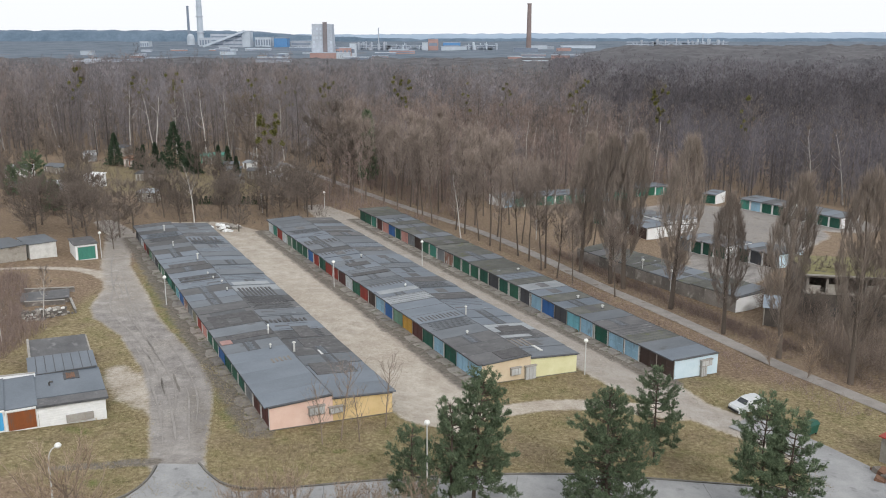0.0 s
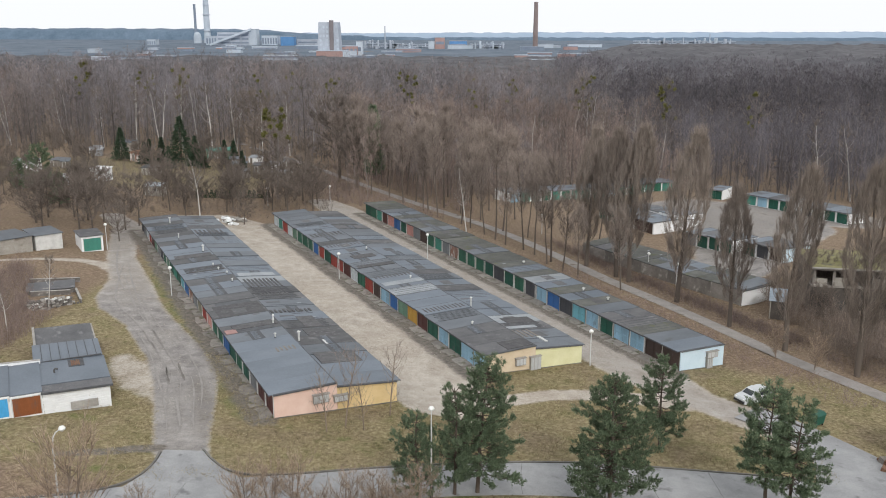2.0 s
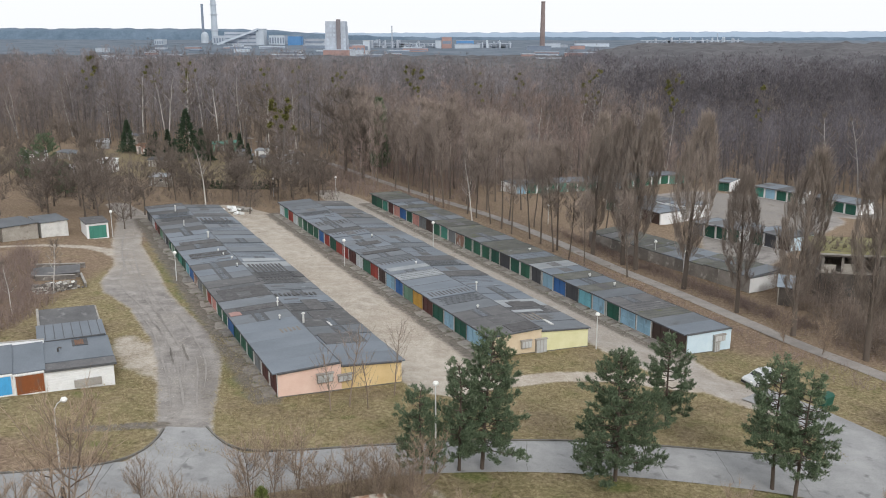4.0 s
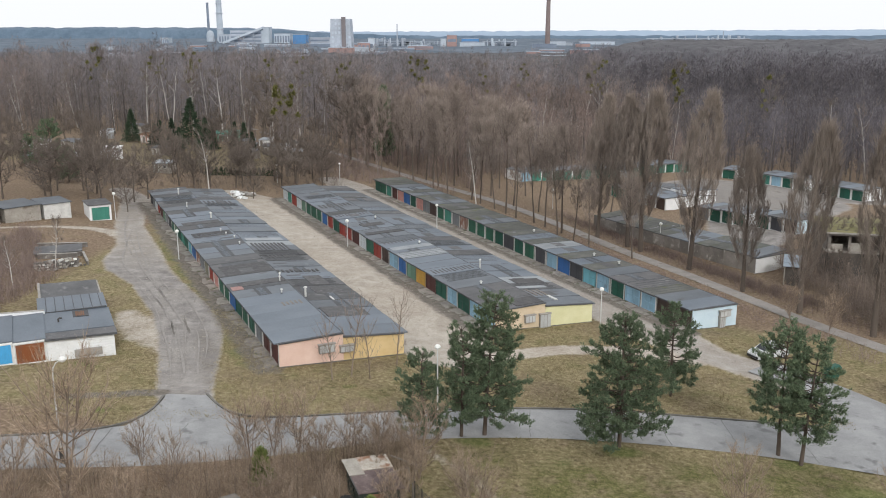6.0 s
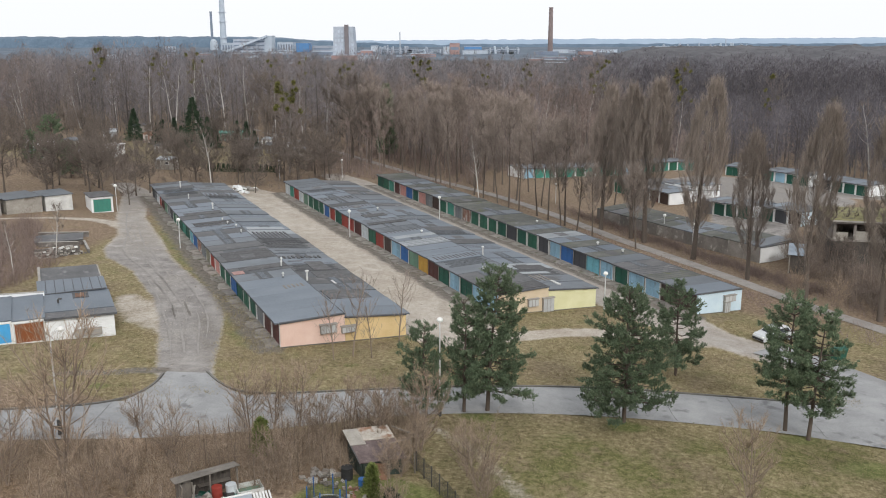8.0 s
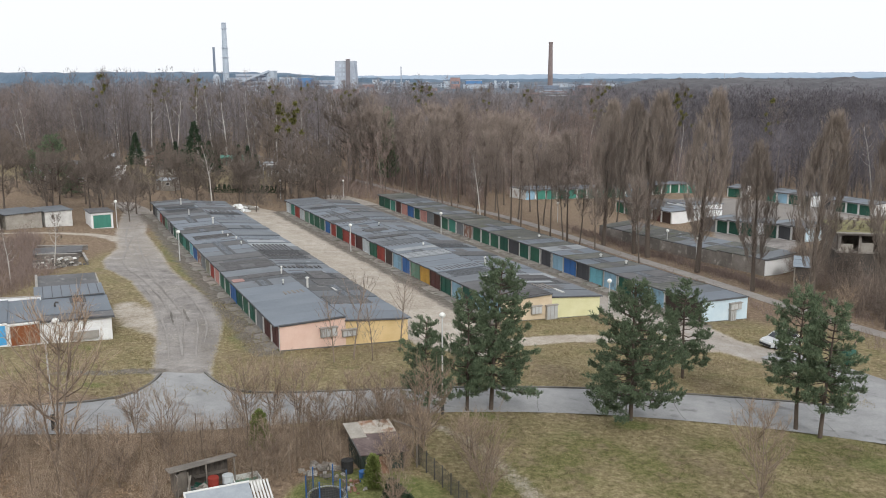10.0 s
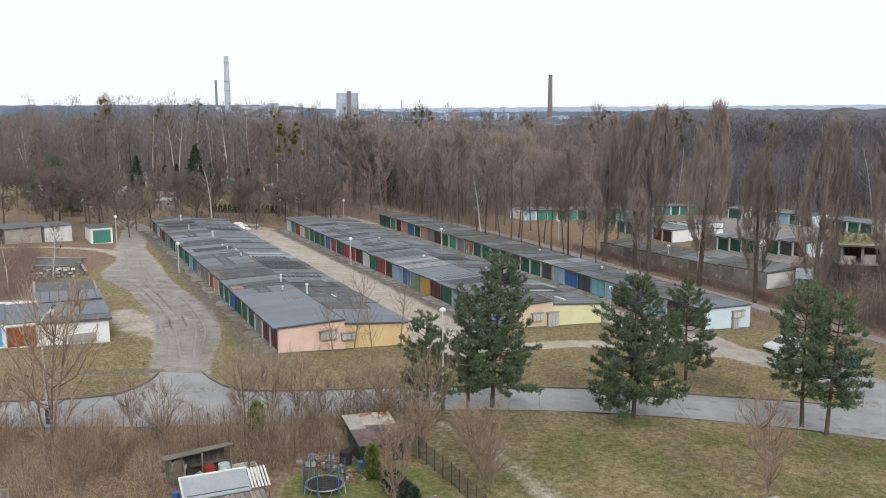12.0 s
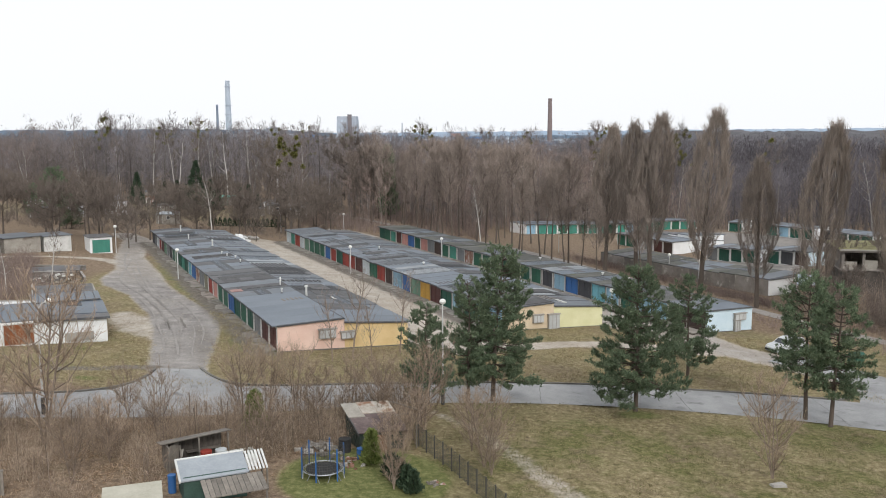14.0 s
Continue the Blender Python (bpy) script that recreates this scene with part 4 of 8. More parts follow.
DARK_F, PALE_F, STRIP_F = "dark mended sheet of felt on a garage roof", "pale mended sheet of felt on a garage roof", "row of dark felt strips on a garage roof"
for o, u0, u1, n0, n1, mat, label, pieces, along_row in (
        (A0, 6.0, 9.4, 6.6, 10.9, M_DARKFELT, DARK_F, 1, False), (A0, 14.2, 17.2, 8.0, 11.3, M_DARKFELT, DARK_F, 1, False), (A0, 18.0, 21.9, 8.6, 10.6, M_DARKFELT, DARK_F, 1, False),
        (A0, 24.1, 25.1, 6.4, 11.6, M_DARKFELT, STRIP_F, 10, True), (A0, 10.3, 11.5, 3.3, 5.5, M_OCHREFELT, "brown bleached patch of felt on a garage roof", 5, True), (A0, 18.0, 19.2, -0.2, 1.0, M_PINKFELT, "faded pink patch at a garage roof edge", 1, False),
        (A0, 11.9, 13.3, 8.95, 9.2, M_FRAME, "white strip lying on a garage roof", 1, False), (A0, 41.7, 43.2, 6.7, 11.7, M_ROOF[3], PALE_F, 1, False), (A0, 36.0, 40.0, 6.8, 11.4, M_DARKFELT, STRIP_F, 9, True), (A0, 31.6, 35.4, 7.2, 11.0, M_DARKFELT, STRIP_F, 8, True),
        (A0, 18.9, 20.4, 0.8, 5.8, M_DARKFELT, DARK_F, 1, False), (A0, 24.0, 28.2, 0.3, 5.7, M_DARKFELT, DARK_F, 1, False), (A0, 44.6, 47.6, 0.4, 5.6, M_DARKFELT, STRIP_F, 6, False),
        (A0, 70.0, 73.0, 6.6, 11.4, M_DARKFELT, STRIP_F, 7, True), (A0, 53.0, 55.0, 0.4, 5.6, M_DARKFELT, DARK_F, 1, False),
        (B0, 28.2, 29.8, 0.0, 5.8, M_ROOF[3], PALE_F, 1, False), (B0, 15.4, 17.0, 0.2, 5.7, M_DARKFELT, STRIP_F, 11, True), (B0, 31.8, 33.2, 0.2, 5.7, M_DARKFELT, STRIP_F, 10, True), (B0, 38.3, 39.6, 0.1, 5.7, M_DARKFELT, DARK_F, 1, False), (B0, 43.6, 45.4, 1.4, 4.9, M_DARKFELT, DARK_F, 1, False),
        (B0, 51.9, 53.2, 0.1, 5.7, M_DARKFELT, STRIP_F, 10, True), (B0, 0.1, 2.4, 2.6, 5.8, M_DARKFELT, DARK_F, 1, False), (B0, 1.6, 3.4, 8.3, 8.7, M_FRAME, "white strip lying on a garage roof", 1, False), (B0, 3.6, 6.0, 6.4, 9.0, M_OCHREFELT, "brown bleached patch of felt on a garage roof", 4, True),
        (B0, 6.6, 7.5, 6.2, 10.4, M_ROOF[3], PALE_F, 1, False), (B0, 8.6, 10.6, 7.6, 11.4, M_DARKFELT, DARK_F, 1, False), (B0, 60.0, 62.0, 0.2, 5.7, M_DARKFELT, STRIP_F, 8, True), (B0, 68.0, 70.0, 6.4, 11.4, M_DARKFELT, DARK_F, 1, False)):
    roof_patch(o, u0, u1, n0, n1, mat, label, pieces, along_row, 0.018 if o is A0 and u1 < 17.6 else 0.06)


# garages of the far yard
def far_block(start, along, n, w, hf, colours, group, d=6.0, facing=-1):
    garage_row(start, n, w, facing, hf, hf + 0.1, colours, group, d=d, along=Vector((*along, 0)).normalized(), detail=False, frames=1.0, jitter=0.0, wall=M_WHITE)


M_STAINED = material("stained_flaking_render", (0.16, 0.145, 0.13), (0.30, 0.275, 0.25), 0.6, 8, 0.95, vary=0.25, spots=((0.46, 0.43, 0.39), 0.9, 0.58))
V1 = Vector((-0.535, 0.845, 0))
garage_row(Vector((40.3, 120.7, 0)) + Vector((0.845, 0.535, 0)) * 6.4, 12, 2.9, 1, 2.5, 2.2, [], "garages of the far yard", d=6.4, moss=True, along=V1, detail=False, wall=M_STAINED)
end_wall((40.3, 120.7), (0.845, 0.535), 6.4, 2.2, 2.25, M_WHITE, "white flaking end wall of a mossy garage row")
far_block((53.3, 141.6), (U.x, U.y), 3, 2.95, 2.3, ["brown", "dkgrey", "dkgreen"], "garages of the far yard")
far_block((47.9, 151.0), (U.x, U.y), 4, 3.0, 2.3, ["dkgreen", "dkgreen", "dkgreen", "grey"], "garages of the far yard")
far_block((38.4, 171.0), (U.x, U.y), 6, 3.0, 2.35, ["brown", "maroon", "grey", "white", "green", "green"], "garages of the far yard")
garage_row(Vector((38.4, 171.0, 0)) + N * 12.6, 6, 3.0, 1, 2.35, 2.5, ["green", "grey", "brown"] * 2, "garages of the far yard", d=6.5, detail=False, frames=1.0, jitter=0.0, wall=M_WHITE)
far_block((57.6, 231.0), (-0.837, -0.548), 18, 3.05, 2.3, ["teal", "teal", "green", "teal", "green", "teal", "teal", "ltblue", "teal", "green"] * 2, "garages along the wood")
far_block((73.6, 194.2), (-0.60, 0.80), 4, 2.9, 2.3, ["dkgreen", "dkgreen", "ltblue", "teal"], "garages along the wood")
far_block((81.0, 181.6), (-0.535, 0.845), 4, 2.9, 2.3, ["dkgreen", "dkgreen", "dkgreen", "dkgrey"], "garages along the wood")
far_block((62.4, 207.6), (-0.80, 0.60), 1, 3.4, 2.2, ["dkgreen"], "garages along the wood")
end_wall((38.4, 171.0), N, 6.0, 2.35, 2.45, M_WHITE, "white painted end wall of a garage block")
end_wall(Vector((38.4, 171.0, 0)) + N * 6.05, N, 6.5, 2.2, 1.75, M_WHITE, "white painted end wall of a garage block")
end_wall((53.3, 141.6), N, 5.9, 2.3, 2.4, M_PALEBLUE, "pale blue end wall of a garage block")
end_wall((81.0, 181.6), (0.845, 0.535), 5.9, 2.3, 2.4, M_WHITE, "white painted end wall of a garage block")


def wall_run(name, p0, p1, h, mat, label, thick=0.15, category="wall"):
    d = Vector((p1[0] - p0[0], p1[1] - p0[1], 0))
    m = frame_at(p0, d)
    t = thing(name, m, label, category)
    L = d.length
    dz = g(*p1) - g(*p0)
    part("wall_panel", Geo().hexa([(0, 0, -0.5), (L, 0, dz - 0.5), (L, thick, dz - 0.5), (0, thick, -0.5), (0, 0, h), (L, 0, dz + h), (L, thick, dz + h), (0, thick, h)]), mat, t)
    part("coping", Geo().hexa([(0, -0.04, h), (L, -0.04, dz + h), (L, thick + 0.04, dz + h), (0, thick + 0.04, h), (0, -0.04, h + 0.06), (L, -0.04, dz + h + 0.06), (L, thick + 0.04, dz + h + 0.06), (0, thick + 0.04, h + 0.06)]), M_CONCRETE, t)
    return t


def shed(p, along, w, d, hf, hb, wall_mat, roof_mat, label, name="shed", door=None, boards=False, window=False, category="shed", group="", over=0.2):
    """A small hut with a single-pitch roof; x along the front, y into it."""
    m = frame_at(p, along)
    t = thing(name, m, label, category, group)
    body = part("wall", Geo().hexa([(0, 0, -0.5), (w, 0, -0.5), (w, d, -0.5), (0, d, -0.5), (0, 0, hf), (w, 0, hf), (w, d, hb), (0, d, hb)]), wall_mat, t)
    s = (hb - hf) / d
    o = over
    part("roof", Geo().hexa([(-o, -o, hf - s * o), (w + o, -o, hf - s * o), (w + o, d + o, hb + s * o), (-o, d + o, hb + s * o),
                             (-o, -o, hf - s * o + 0.1), (w + o, -o, hf - s * o + 0.1), (w + o, d + o, hb + s * o + 0.1), (-o, d + o, hb + s * o + 0.1)]), roof_mat, t)
    if door:
        x0, x1, h, mat = door
        dd = part("door", Geo().box(x0 + 0.08, x1 - 0.08, -0.03, -0.006, 0.02, h), mat, t)
        fr = Geo()
        fr.box(x0, x0 + 0.08, -0.06, -0.004, 0, h + 0.08).box(x1 - 0.08, x1, -0.06, -0.004, 0, h + 0.08).box(x0 + 0.08, x1 - 0.08, -0.06, -0.004, h, h + 0.08)
        part("door_frame", fr, M_FRAME, t)
        for k in range(1, 7):
            x = x0 + 0.08 + (x1 - x0 - 0.16) * k / 7
            part("door_rail", Geo().box(x - 0.012, x + 0.012, -0.042, -0.031, 0.05, h - 0.05), mat, dd)
    if boards:
        k = 0.0
        while k + 0.16 < w:
            part("board", Geo().box(k + 0.01, k + 0.15, -0.035, -0.005, 0, hf - 0.03), wall_mat, body)
            k += 0.16
    if window:
        wn_ = part("window", Geo().box(w * 0.6, w * 0.6 + 0.8, -0.05, -0.005, 1.0, 1.7), M_FRAME, t)
        part("pane", Geo().box(w * 0.6 + 0.07, w * 0.6 + 0.73, -0.056, -0.051, 1.07, 1.63), M_DARKSTEEL, wn_)
    return t


# ---- block beside the dirt road, with a white blockwork front
def side_block():
    p = Vector((-36.4, 72.2, 0))
    t = thing("garage_block", frame_at(p, N), "low garage block with white blockwork front and grey felt roof", "garage")
    hf, w = 1.95, 5.62
    front = part("wall", Geo().box(0, w, 0, 0.2, -0.6, hf), M_WHITE, t)
    part("side_wall", Geo().box(w - 0.2, w, 0.2, 18.9, -1.2, hf - 0.05), M_WALL, t)
    part("side_wall", Geo().box(0, 0.2, 0.2, 18.9, -1.2, hf - 0.05), M_WALL, t)
    part("back_wall", Geo().box(0.2, w - 0.2, 18.7, 18.9, -1.2, hf - 0.05), M_WALL, t)

    def sheet(x0, x1, a, b, h, fall, mat, thick=0.12):
        """A felt roof that falls to the right."""
        z0, z1 = h, h - fall
        return part("roof", Geo().hexa([(x0, a, z0), (x1, a, z1), (x1, b, z1), (x0, b, z0), (x0, a, z0 + thick), (x1, a, z1 + thick), (x1, b, z1 + thick), (x0, b, z0 + thick)]), mat, t)
    near = sheet(-0.1, w + 0.2, 1.5, 7.6, hf + 0.12, 0.15, M_ROOF[0])
    lip = sheet(-0.12, w + 0.25, -0.3, 1.49, hf + 0.06, 0.15, M_ROOF[2])
    seamed = sheet(-0.5, w + 0.1, 7.61, 12.8, hf + 0.2, 0.15, M_ROOF[0])
    back = sheet(-0.3, w - 0.15, 12.95, 19.1, hf - 0.02, 0.15, M_ROOF[2])
    part("fascia", Geo().hexa([(-0.12, -0.34, hf - 0.02), (w + 0.25, -0.34, hf - 0.17), (w + 0.25, -0.302, hf - 0.17), (-0.12, -0.302, hf - 0.02), (-0.12, -0.34, hf + 0.17), (w + 0.25, -0.34, hf + 0.02), (w + 0.25, -0.302, hf + 0.02), (-0.12, -0.302, hf + 0.17)]), M_SEAM, lip)
    slope = lambda x, h: h - 0.15 * (x + 0.5) / (w + 0.6)
    for k in range(7):
        x = 0.25 + k * 0.82
        z = slope(x, hf + 0.32)
        part("felt_strip", Geo().hexa([(x, 7.8, z - 0.02), (x + 0.07, 7.8, z - 0.02), (x + 0.07, 12.7, z - 0.02), (x, 12.7, z - 0.02), (x, 7.8, z + 0.035), (x + 0.07, 7.8, z + 0.035), (x + 0.07, 12.7, z + 0.035), (x, 12.7, z + 0.035)]), M_SEAM, seamed)
    part("felt_strip", Geo().box(-0.4, w, 7.5, 7.62, hf + 0.2, hf + 0.3), M_SEAM, near)
    part("parapet", Geo().box(-0.34, -0.1, 12.9, 19.0, hf - 0.3, hf + 0.28), M_CONCRETE, back)
    part("patch", Geo().box(2.5, 3.9, 5.3, 7.3, hf + 0.1, hf + 0.2), M_SEAM, near)
    for k in range(5):
        part("rusty_sheet", Geo().box(2.75 + 0.16 * k, 2.88 + 0.16 * k, 5.5 + 0.1 * (k % 2), 7.0 - 0.15 * (k % 3), hf + 0.2, hf + 0.235), M_RUST, near)
    part("vent", Geo().tube([(1.2, 4.3, hf), (1.2, 4.3, hf + 0.5), (1.3, 4.2, hf + 0.62), (1.5, 4.1, hf + 0.6)], 0.09, 8), M_DARKSTEEL, near)
    part("meter_cupboard", Geo().box(2.2, 4.5, -0.3, -0.04, 0.1, 0.75), M_CONCRETE, t)
    blocks = [mesh_of("block", *cube(0.455, 0.035, 0.19), M_WHITE), mesh_of("block", *cube(0.45, 0.022, 0.185), M_WHITE)]
    for r in range(9):
        for k in range(13):
            x = k * 0.48 - (0.24 if r % 2 else 0)
            if x < 0 or x + 0.47 > w:
                continue
            ob = new("block", blocks[(r * 5 + k * 3) % 2])
            ob.parent = front
            ob.matrix_basis = pose(x + 0.005, -0.028, 0.0 + r * 0.225 - 0.1)


def cube(x, y, z):
    gq = Geo().box(0, x, 0, y, 0, z)
    return gq.v, gq.f


side_block()
shed((-38.73, 71.0), (N.x, N.y), 2.6, 7.4, 1.95, 2.15, M_WHITE, M_ROOF[0], "low garage with brown up-and-over door and grey roof", "garage", (0.1, 2.5, 1.72, M_DOOR["orange"]), category="garage", over=0.02)
shed((-41.47, 69.6), (N.x, N.y), 3.06, 7.4, 1.9, 2.1, M_WHITE, M_ROOF[0], "low garage with bright blue metal door", "garage", (0.5, 2.98, 1.7, M_DOOR["sky"]), category="garage", over=0.01)
shed((-44.24, 68.17), (N.x, N.y), 3.06, 7.4, 1.9, 2.1, M_WHITE, M_ROOF[1], "low garage with grey metal door", "garage", (0.4, 2.8, 1.7, M_DOOR["grey"]), category="garage", over=0.01)
wall_run("parapet_wall", (-45.6, 75.6), (-39.6, 78.7), 2.55, M_WHITE, "white parapet wall along the back of a garage roof", 0.2)
shed((-58.6, 132.6), (2.4, 1.5), 3.2, 6.0, 2.35, 2.2, M_WHITE, M_ROOF[2], "single white garage with green metal door", "garage", (0.25, 2.95, 2.0, M_DOOR["teal"]), category="garage")
shed((-65.4, 131.8), (3.0, 2.6), 4.0, 6.5, 2.3, 2.2, M_FRAME, M_ROOF[1], "white rendered garage with grey felt roof", "garage", category="garage")
shed((-69.2, 127.4), (3.0, 3.4), 5.3, 6.5, 2.2, 2.2, M_WALL, M_ROOF[1], "grey weathered garage with felt roof", "garage", category="garage")
shed((-73.5, 122.4), (3.0, 3.4), 5.8, 6.5, 2.2, 2.2, M_WALL, M_ROOF[0], "grey weathered garage with felt roof", "garage", category="garage")
# foundations of a low open store with pale copings beside the track
M_OLDBLOCK = material("dark_weathered_block_wall", (0.10, 0.092, 0.085), (0.23, 0.21, 0.195), 1.2, 9, 0.95, spots=((0.36, 0.34, 0.31), 1.6, 0.58))
STORE = "low weathered block wall with a pale coping in dry scrub"
wall_run("low_wall", (-57.5, 113.3), (-51.6, 115.4), 0.6, M_OLDBLOCK, STORE, 0.22)
# low dark slab added for the darker ground inside the open store
shed((-55.4, 108.3), (5.2, 2.2), 5.5, 3.2, 0.35, 0.5, M_OLDBLOCK, M_ROOF[2], "low dark slab filling an open sunken store", "low_store", category="store", group="low stores")


def dry_stone_wall(p0, p1, rows, seed):
    """A rough low wall of stacked pale blocks, crumbled at its ends."""
    r = random.Random(seed)
    d = Vector((p1[0] - p0[0], p1[1] - p0[1], 0))
    t = thing("stone_wall", frame_at(p0, d), "rough low wall of stacked pale broken blocks", "wall")
    L = d.length
    for j in range(rows):
        x = r.uniform(0, 0.3)
        while x < L - 0.3 - 0.5 * j * r.random():
            w, h = r.uniform(0.22, 0.5), 0.2
            part("block", Geo().hexa([(0, 0, 0), (w, r.uniform(-0.05, 0.05), 0), (w, 0.3, 0), (0, 0.3, 0), (0.02, 0.03, h), (w - 0.03, 0.02, h), (w - 0.03, 0.28, h - 0.02), (0.03, 0.27, h)]), r.choice([M_CONCRETE, M_CONCRETE, M_WALL, M_FRAME, M_OLDBLOCK, M_OLDBLOCK]), t, "",
                 pose(x, r.uniform(-0.12, 0.12), -0.15 + 0.21 * j - 0.0206 * x, r.uniform(-6, 6), r.uniform(-6, 6), r.uniform(-14, 14)))
            x += w + r.uniform(0.03, 0.2)


dry_stone_wall((-51.6, 101.2), (-47.6, 105.7), 6, 5)
dry_stone_wall((-52.4, 101.9), (-49.4, 105.2), 5, 6)
wall_run("low_wall", (-53.9, 109.4), (-50.2, 110.4), 0.55, M_OLDBLOCK, STORE, 0.2)
wall_run("low_wall", (-50.2, 110.6), (-47.5, 105.8), 0.5, M_OLDBLOCK, STORE, 0.2)
wall_run("low_wall", (-54.6, 107.4), (-50.2, 109.2), 0.62, M_OLDBLOCK, STORE, 0.2)


# concrete ruin and sheet-metal hut at the edge of the far yard
M_DERELICT = material("dark_stained_concrete", (0.065, 0.057, 0.05), (0.15, 0.132, 0.117), 0.6, 8, 0.95, spots=((0.24, 0.22, 0.19), 0.8, 0.64))
M_TIN = material("galvanised_roof_sheet", (0.2, 0.245, 0.29), (0.32, 0.37, 0.42), 0.7, 8, 0.5, metal=0.3, bump=0.05, stretch=(1, 0.4, 1))


def ruin(p, along, w, d, h):
    """Two-storey concrete ruin: open upper floor on posts under a mossy slab, stained walls below."""
    t = thing("derelict_building", frame_at(p, along), "derelict concrete building with mossy flat roof and open front", "ruin")
    part("lower_wall", Geo().box(0.2, w - 0.2, 0.3, d, -0.8, h - 2.7), M_DERELICT, t)
    part("floor_slab", Geo().box(0, w, 0.1, d, h - 2.7, h - 2.45), M_STAINED, t, "stained concrete floor slab")
    part("back_wall", Geo().box(0.2, w - 0.2, d * 0.45, d, h - 2.45, h - 0.25), M_DERELICT, t)
    part("side_wall", Geo().box(0.02, 0.2, 0.8, d, h - 2.45, h - 0.25), M_STAINED, t)
    for k in range(5):
        x = 0.1 + (w - 0.5) * k / 4
        part("post", Geo().box(x, x + 0.32, 0.12, 0.44, h - 2.45, h - 0.25), M_STAINED, t)
    for k in (0, 1, 3):
        x = 0.45 + (w - 0.5) * k / 4
        part("infill_panel", Geo().box(x, x + 1.5, 0.2, 0.34, h - 2.45, h - 1.5 + 0.2 * (k % 2)), M_WALL, t)
    part("roof", Geo().box(-0.3, w + 0.3, -0.35, d + 0.3, h - 0.25, h), M_DERELICT, t)
    part("moss_cover", Geo().box(-0.2, w + 0.2, -0.2, d + 0.2, h, h + 0.09), M_MOSS, t, "yellow-green moss on the roof slab")
    part("parapet", Geo().box(-0.3, w + 0.3, -0.36, -0.22, h - 0.02, h + 0.16), M_CONCRETE, t)
    # dark plates on the solid wall stand for the shade in window holes
    for k in range(4):
        x = 0.6 + k * (w - 2.2) / 3
        part("window_opening", Geo().box(x, x + 1.2, 0.27, 0.296, 1.1, 2.3), M_DARKSTEEL, t)


ruin((48.1, 116.3), (0.985, -0.17), 10.5, 10.5, 6.9)


def tin_hut(p, along, w, d, hf, hb):
    t = thing("tin_hut", frame_at(p, along), "small hut with galvanised sheet roof and dark board walls", "shed")
    part("wall", Geo().hexa([(0, 0, -0.5), (w, 0, -0.5), (w, d, -0.5), (0, d, -0.5), (0, 0, hf), (w, 0, hf), (w, d, hb), (0, d, hb)]), M_DERELICT, t)
    for x in (-0.06, w - 0.1):
        part("corner_post", Geo().box(x, x + 0.16, -0.08, 0.08, -0.4, hf - 0.03), M_WALL, t)
    s = (hb - hf) / d
    for k in range(3):
        y0, y1 = -0.3 + k * (d + 0.6) / 3, -0.3 + (k + 1) * (d + 0.6) / 3 + 0.08
        lift = 0.02 + 0.03 * k
        part("roof_sheet", Geo().hexa([(-0.2, y0, hf + s * y0 + lift), (w + 0.25, y0, hf + s * y0 + lift), (w + 0.25, y1, hf + s * y1 + lift), (-0.2, y1, hf + s * y1 + lift),
                                       (-0.2, y0, hf + s * y0 + lift + 0.05), (w + 0.25, y0, hf + s * y0 + lift + 0.05), (w + 0.25, y1, hf + s * y1 + lift + 0.05), (-0.2, y1, hf + s * y1 + lift + 0.05)]), M_TIN, t)


tin_hut((42.3, 115.0), (0.94, -0.34), 2.0, 3.6, 2.6, 3.1)


# ---------------------------------------------------------------- bare trees
def tubes(pts, r0, r1, sides):
    """Arrays for many tapered tubes at once. pts: (n, k, 3)."""
    n, k, _ = pts.shape
    d = np.gradient(pts, axis=1)
    d /= np.linalg.norm(d, axis=2, keepdims=True) + 1e-9
    ref = np.where(np.abs(d[..., 2:3]) > 0.9, np.array([1.0, 0, 0]), np.array([0, 0, 1.0]))
    a = np.cross(d, ref)
    a /= np.linalg.norm(a, axis=2, keepdims=True) + 1e-9
    b = np.cross(d, a)
    r = (np.asarray(r0)[:, None] + (np.asarray(r1) - np.asarray(r0))[:, None] * np.linspace(0, 1, k)[None, :])[..., None]
    rings = np.stack([pts + (a * math.cos(2 * math.pi * s / sides) + b * math.sin(2 * math.pi * s / sides)) * r for s in range(sides)], 2)
    v = rings.reshape(-1, 3)
    base = (np.arange(n)[:, None, None] * k + np.arange(k - 1)[None, :, None]) * sides
    s = np.arange(sides)[None, None, :]
    t = (s + 1) % sides
    p, q, u, w = base + s, base + t, base + sides + t, base + sides + s
    tri = np.concatenate([np.stack([p, q, u], -1).reshape(-1, 3), np.stack([p, u, w], -1).reshape(-1, 3)])
    return v, tri


def blades(p, d, length, width, rs):
    """Thin tapering slivers from points p along directions d."""
    d = d / (np.linalg.norm(d, axis=1, keepdims=True) + 1e-9)
    side = np.cross(d, rs.normal(size=d.shape))
    side /= np.linalg.norm(side, axis=1, keepdims=True) + 1e-9
    w = (np.asarray(width) * np.ones(len(p)))[:, None] / 2
    v = np.stack([p - side * w, p + side * w, p + d * np.asarray(length)[:, None]], 1).reshape(-1, 3)
    return v, np.arange(len(v)).reshape(-1, 3)


def join(parts):
    """Joins (verts, tris, material index) pieces."""
    v, t, ix, off = [], [], [], 0
    for pv, pt, pi in parts:
        v.append(pv), t.append(pt + off), ix.append(np.full(len(pt), pi))
        off += len(pv)
    return np.concatenate(v), np.concatenate(t), np.concatenate(ix)


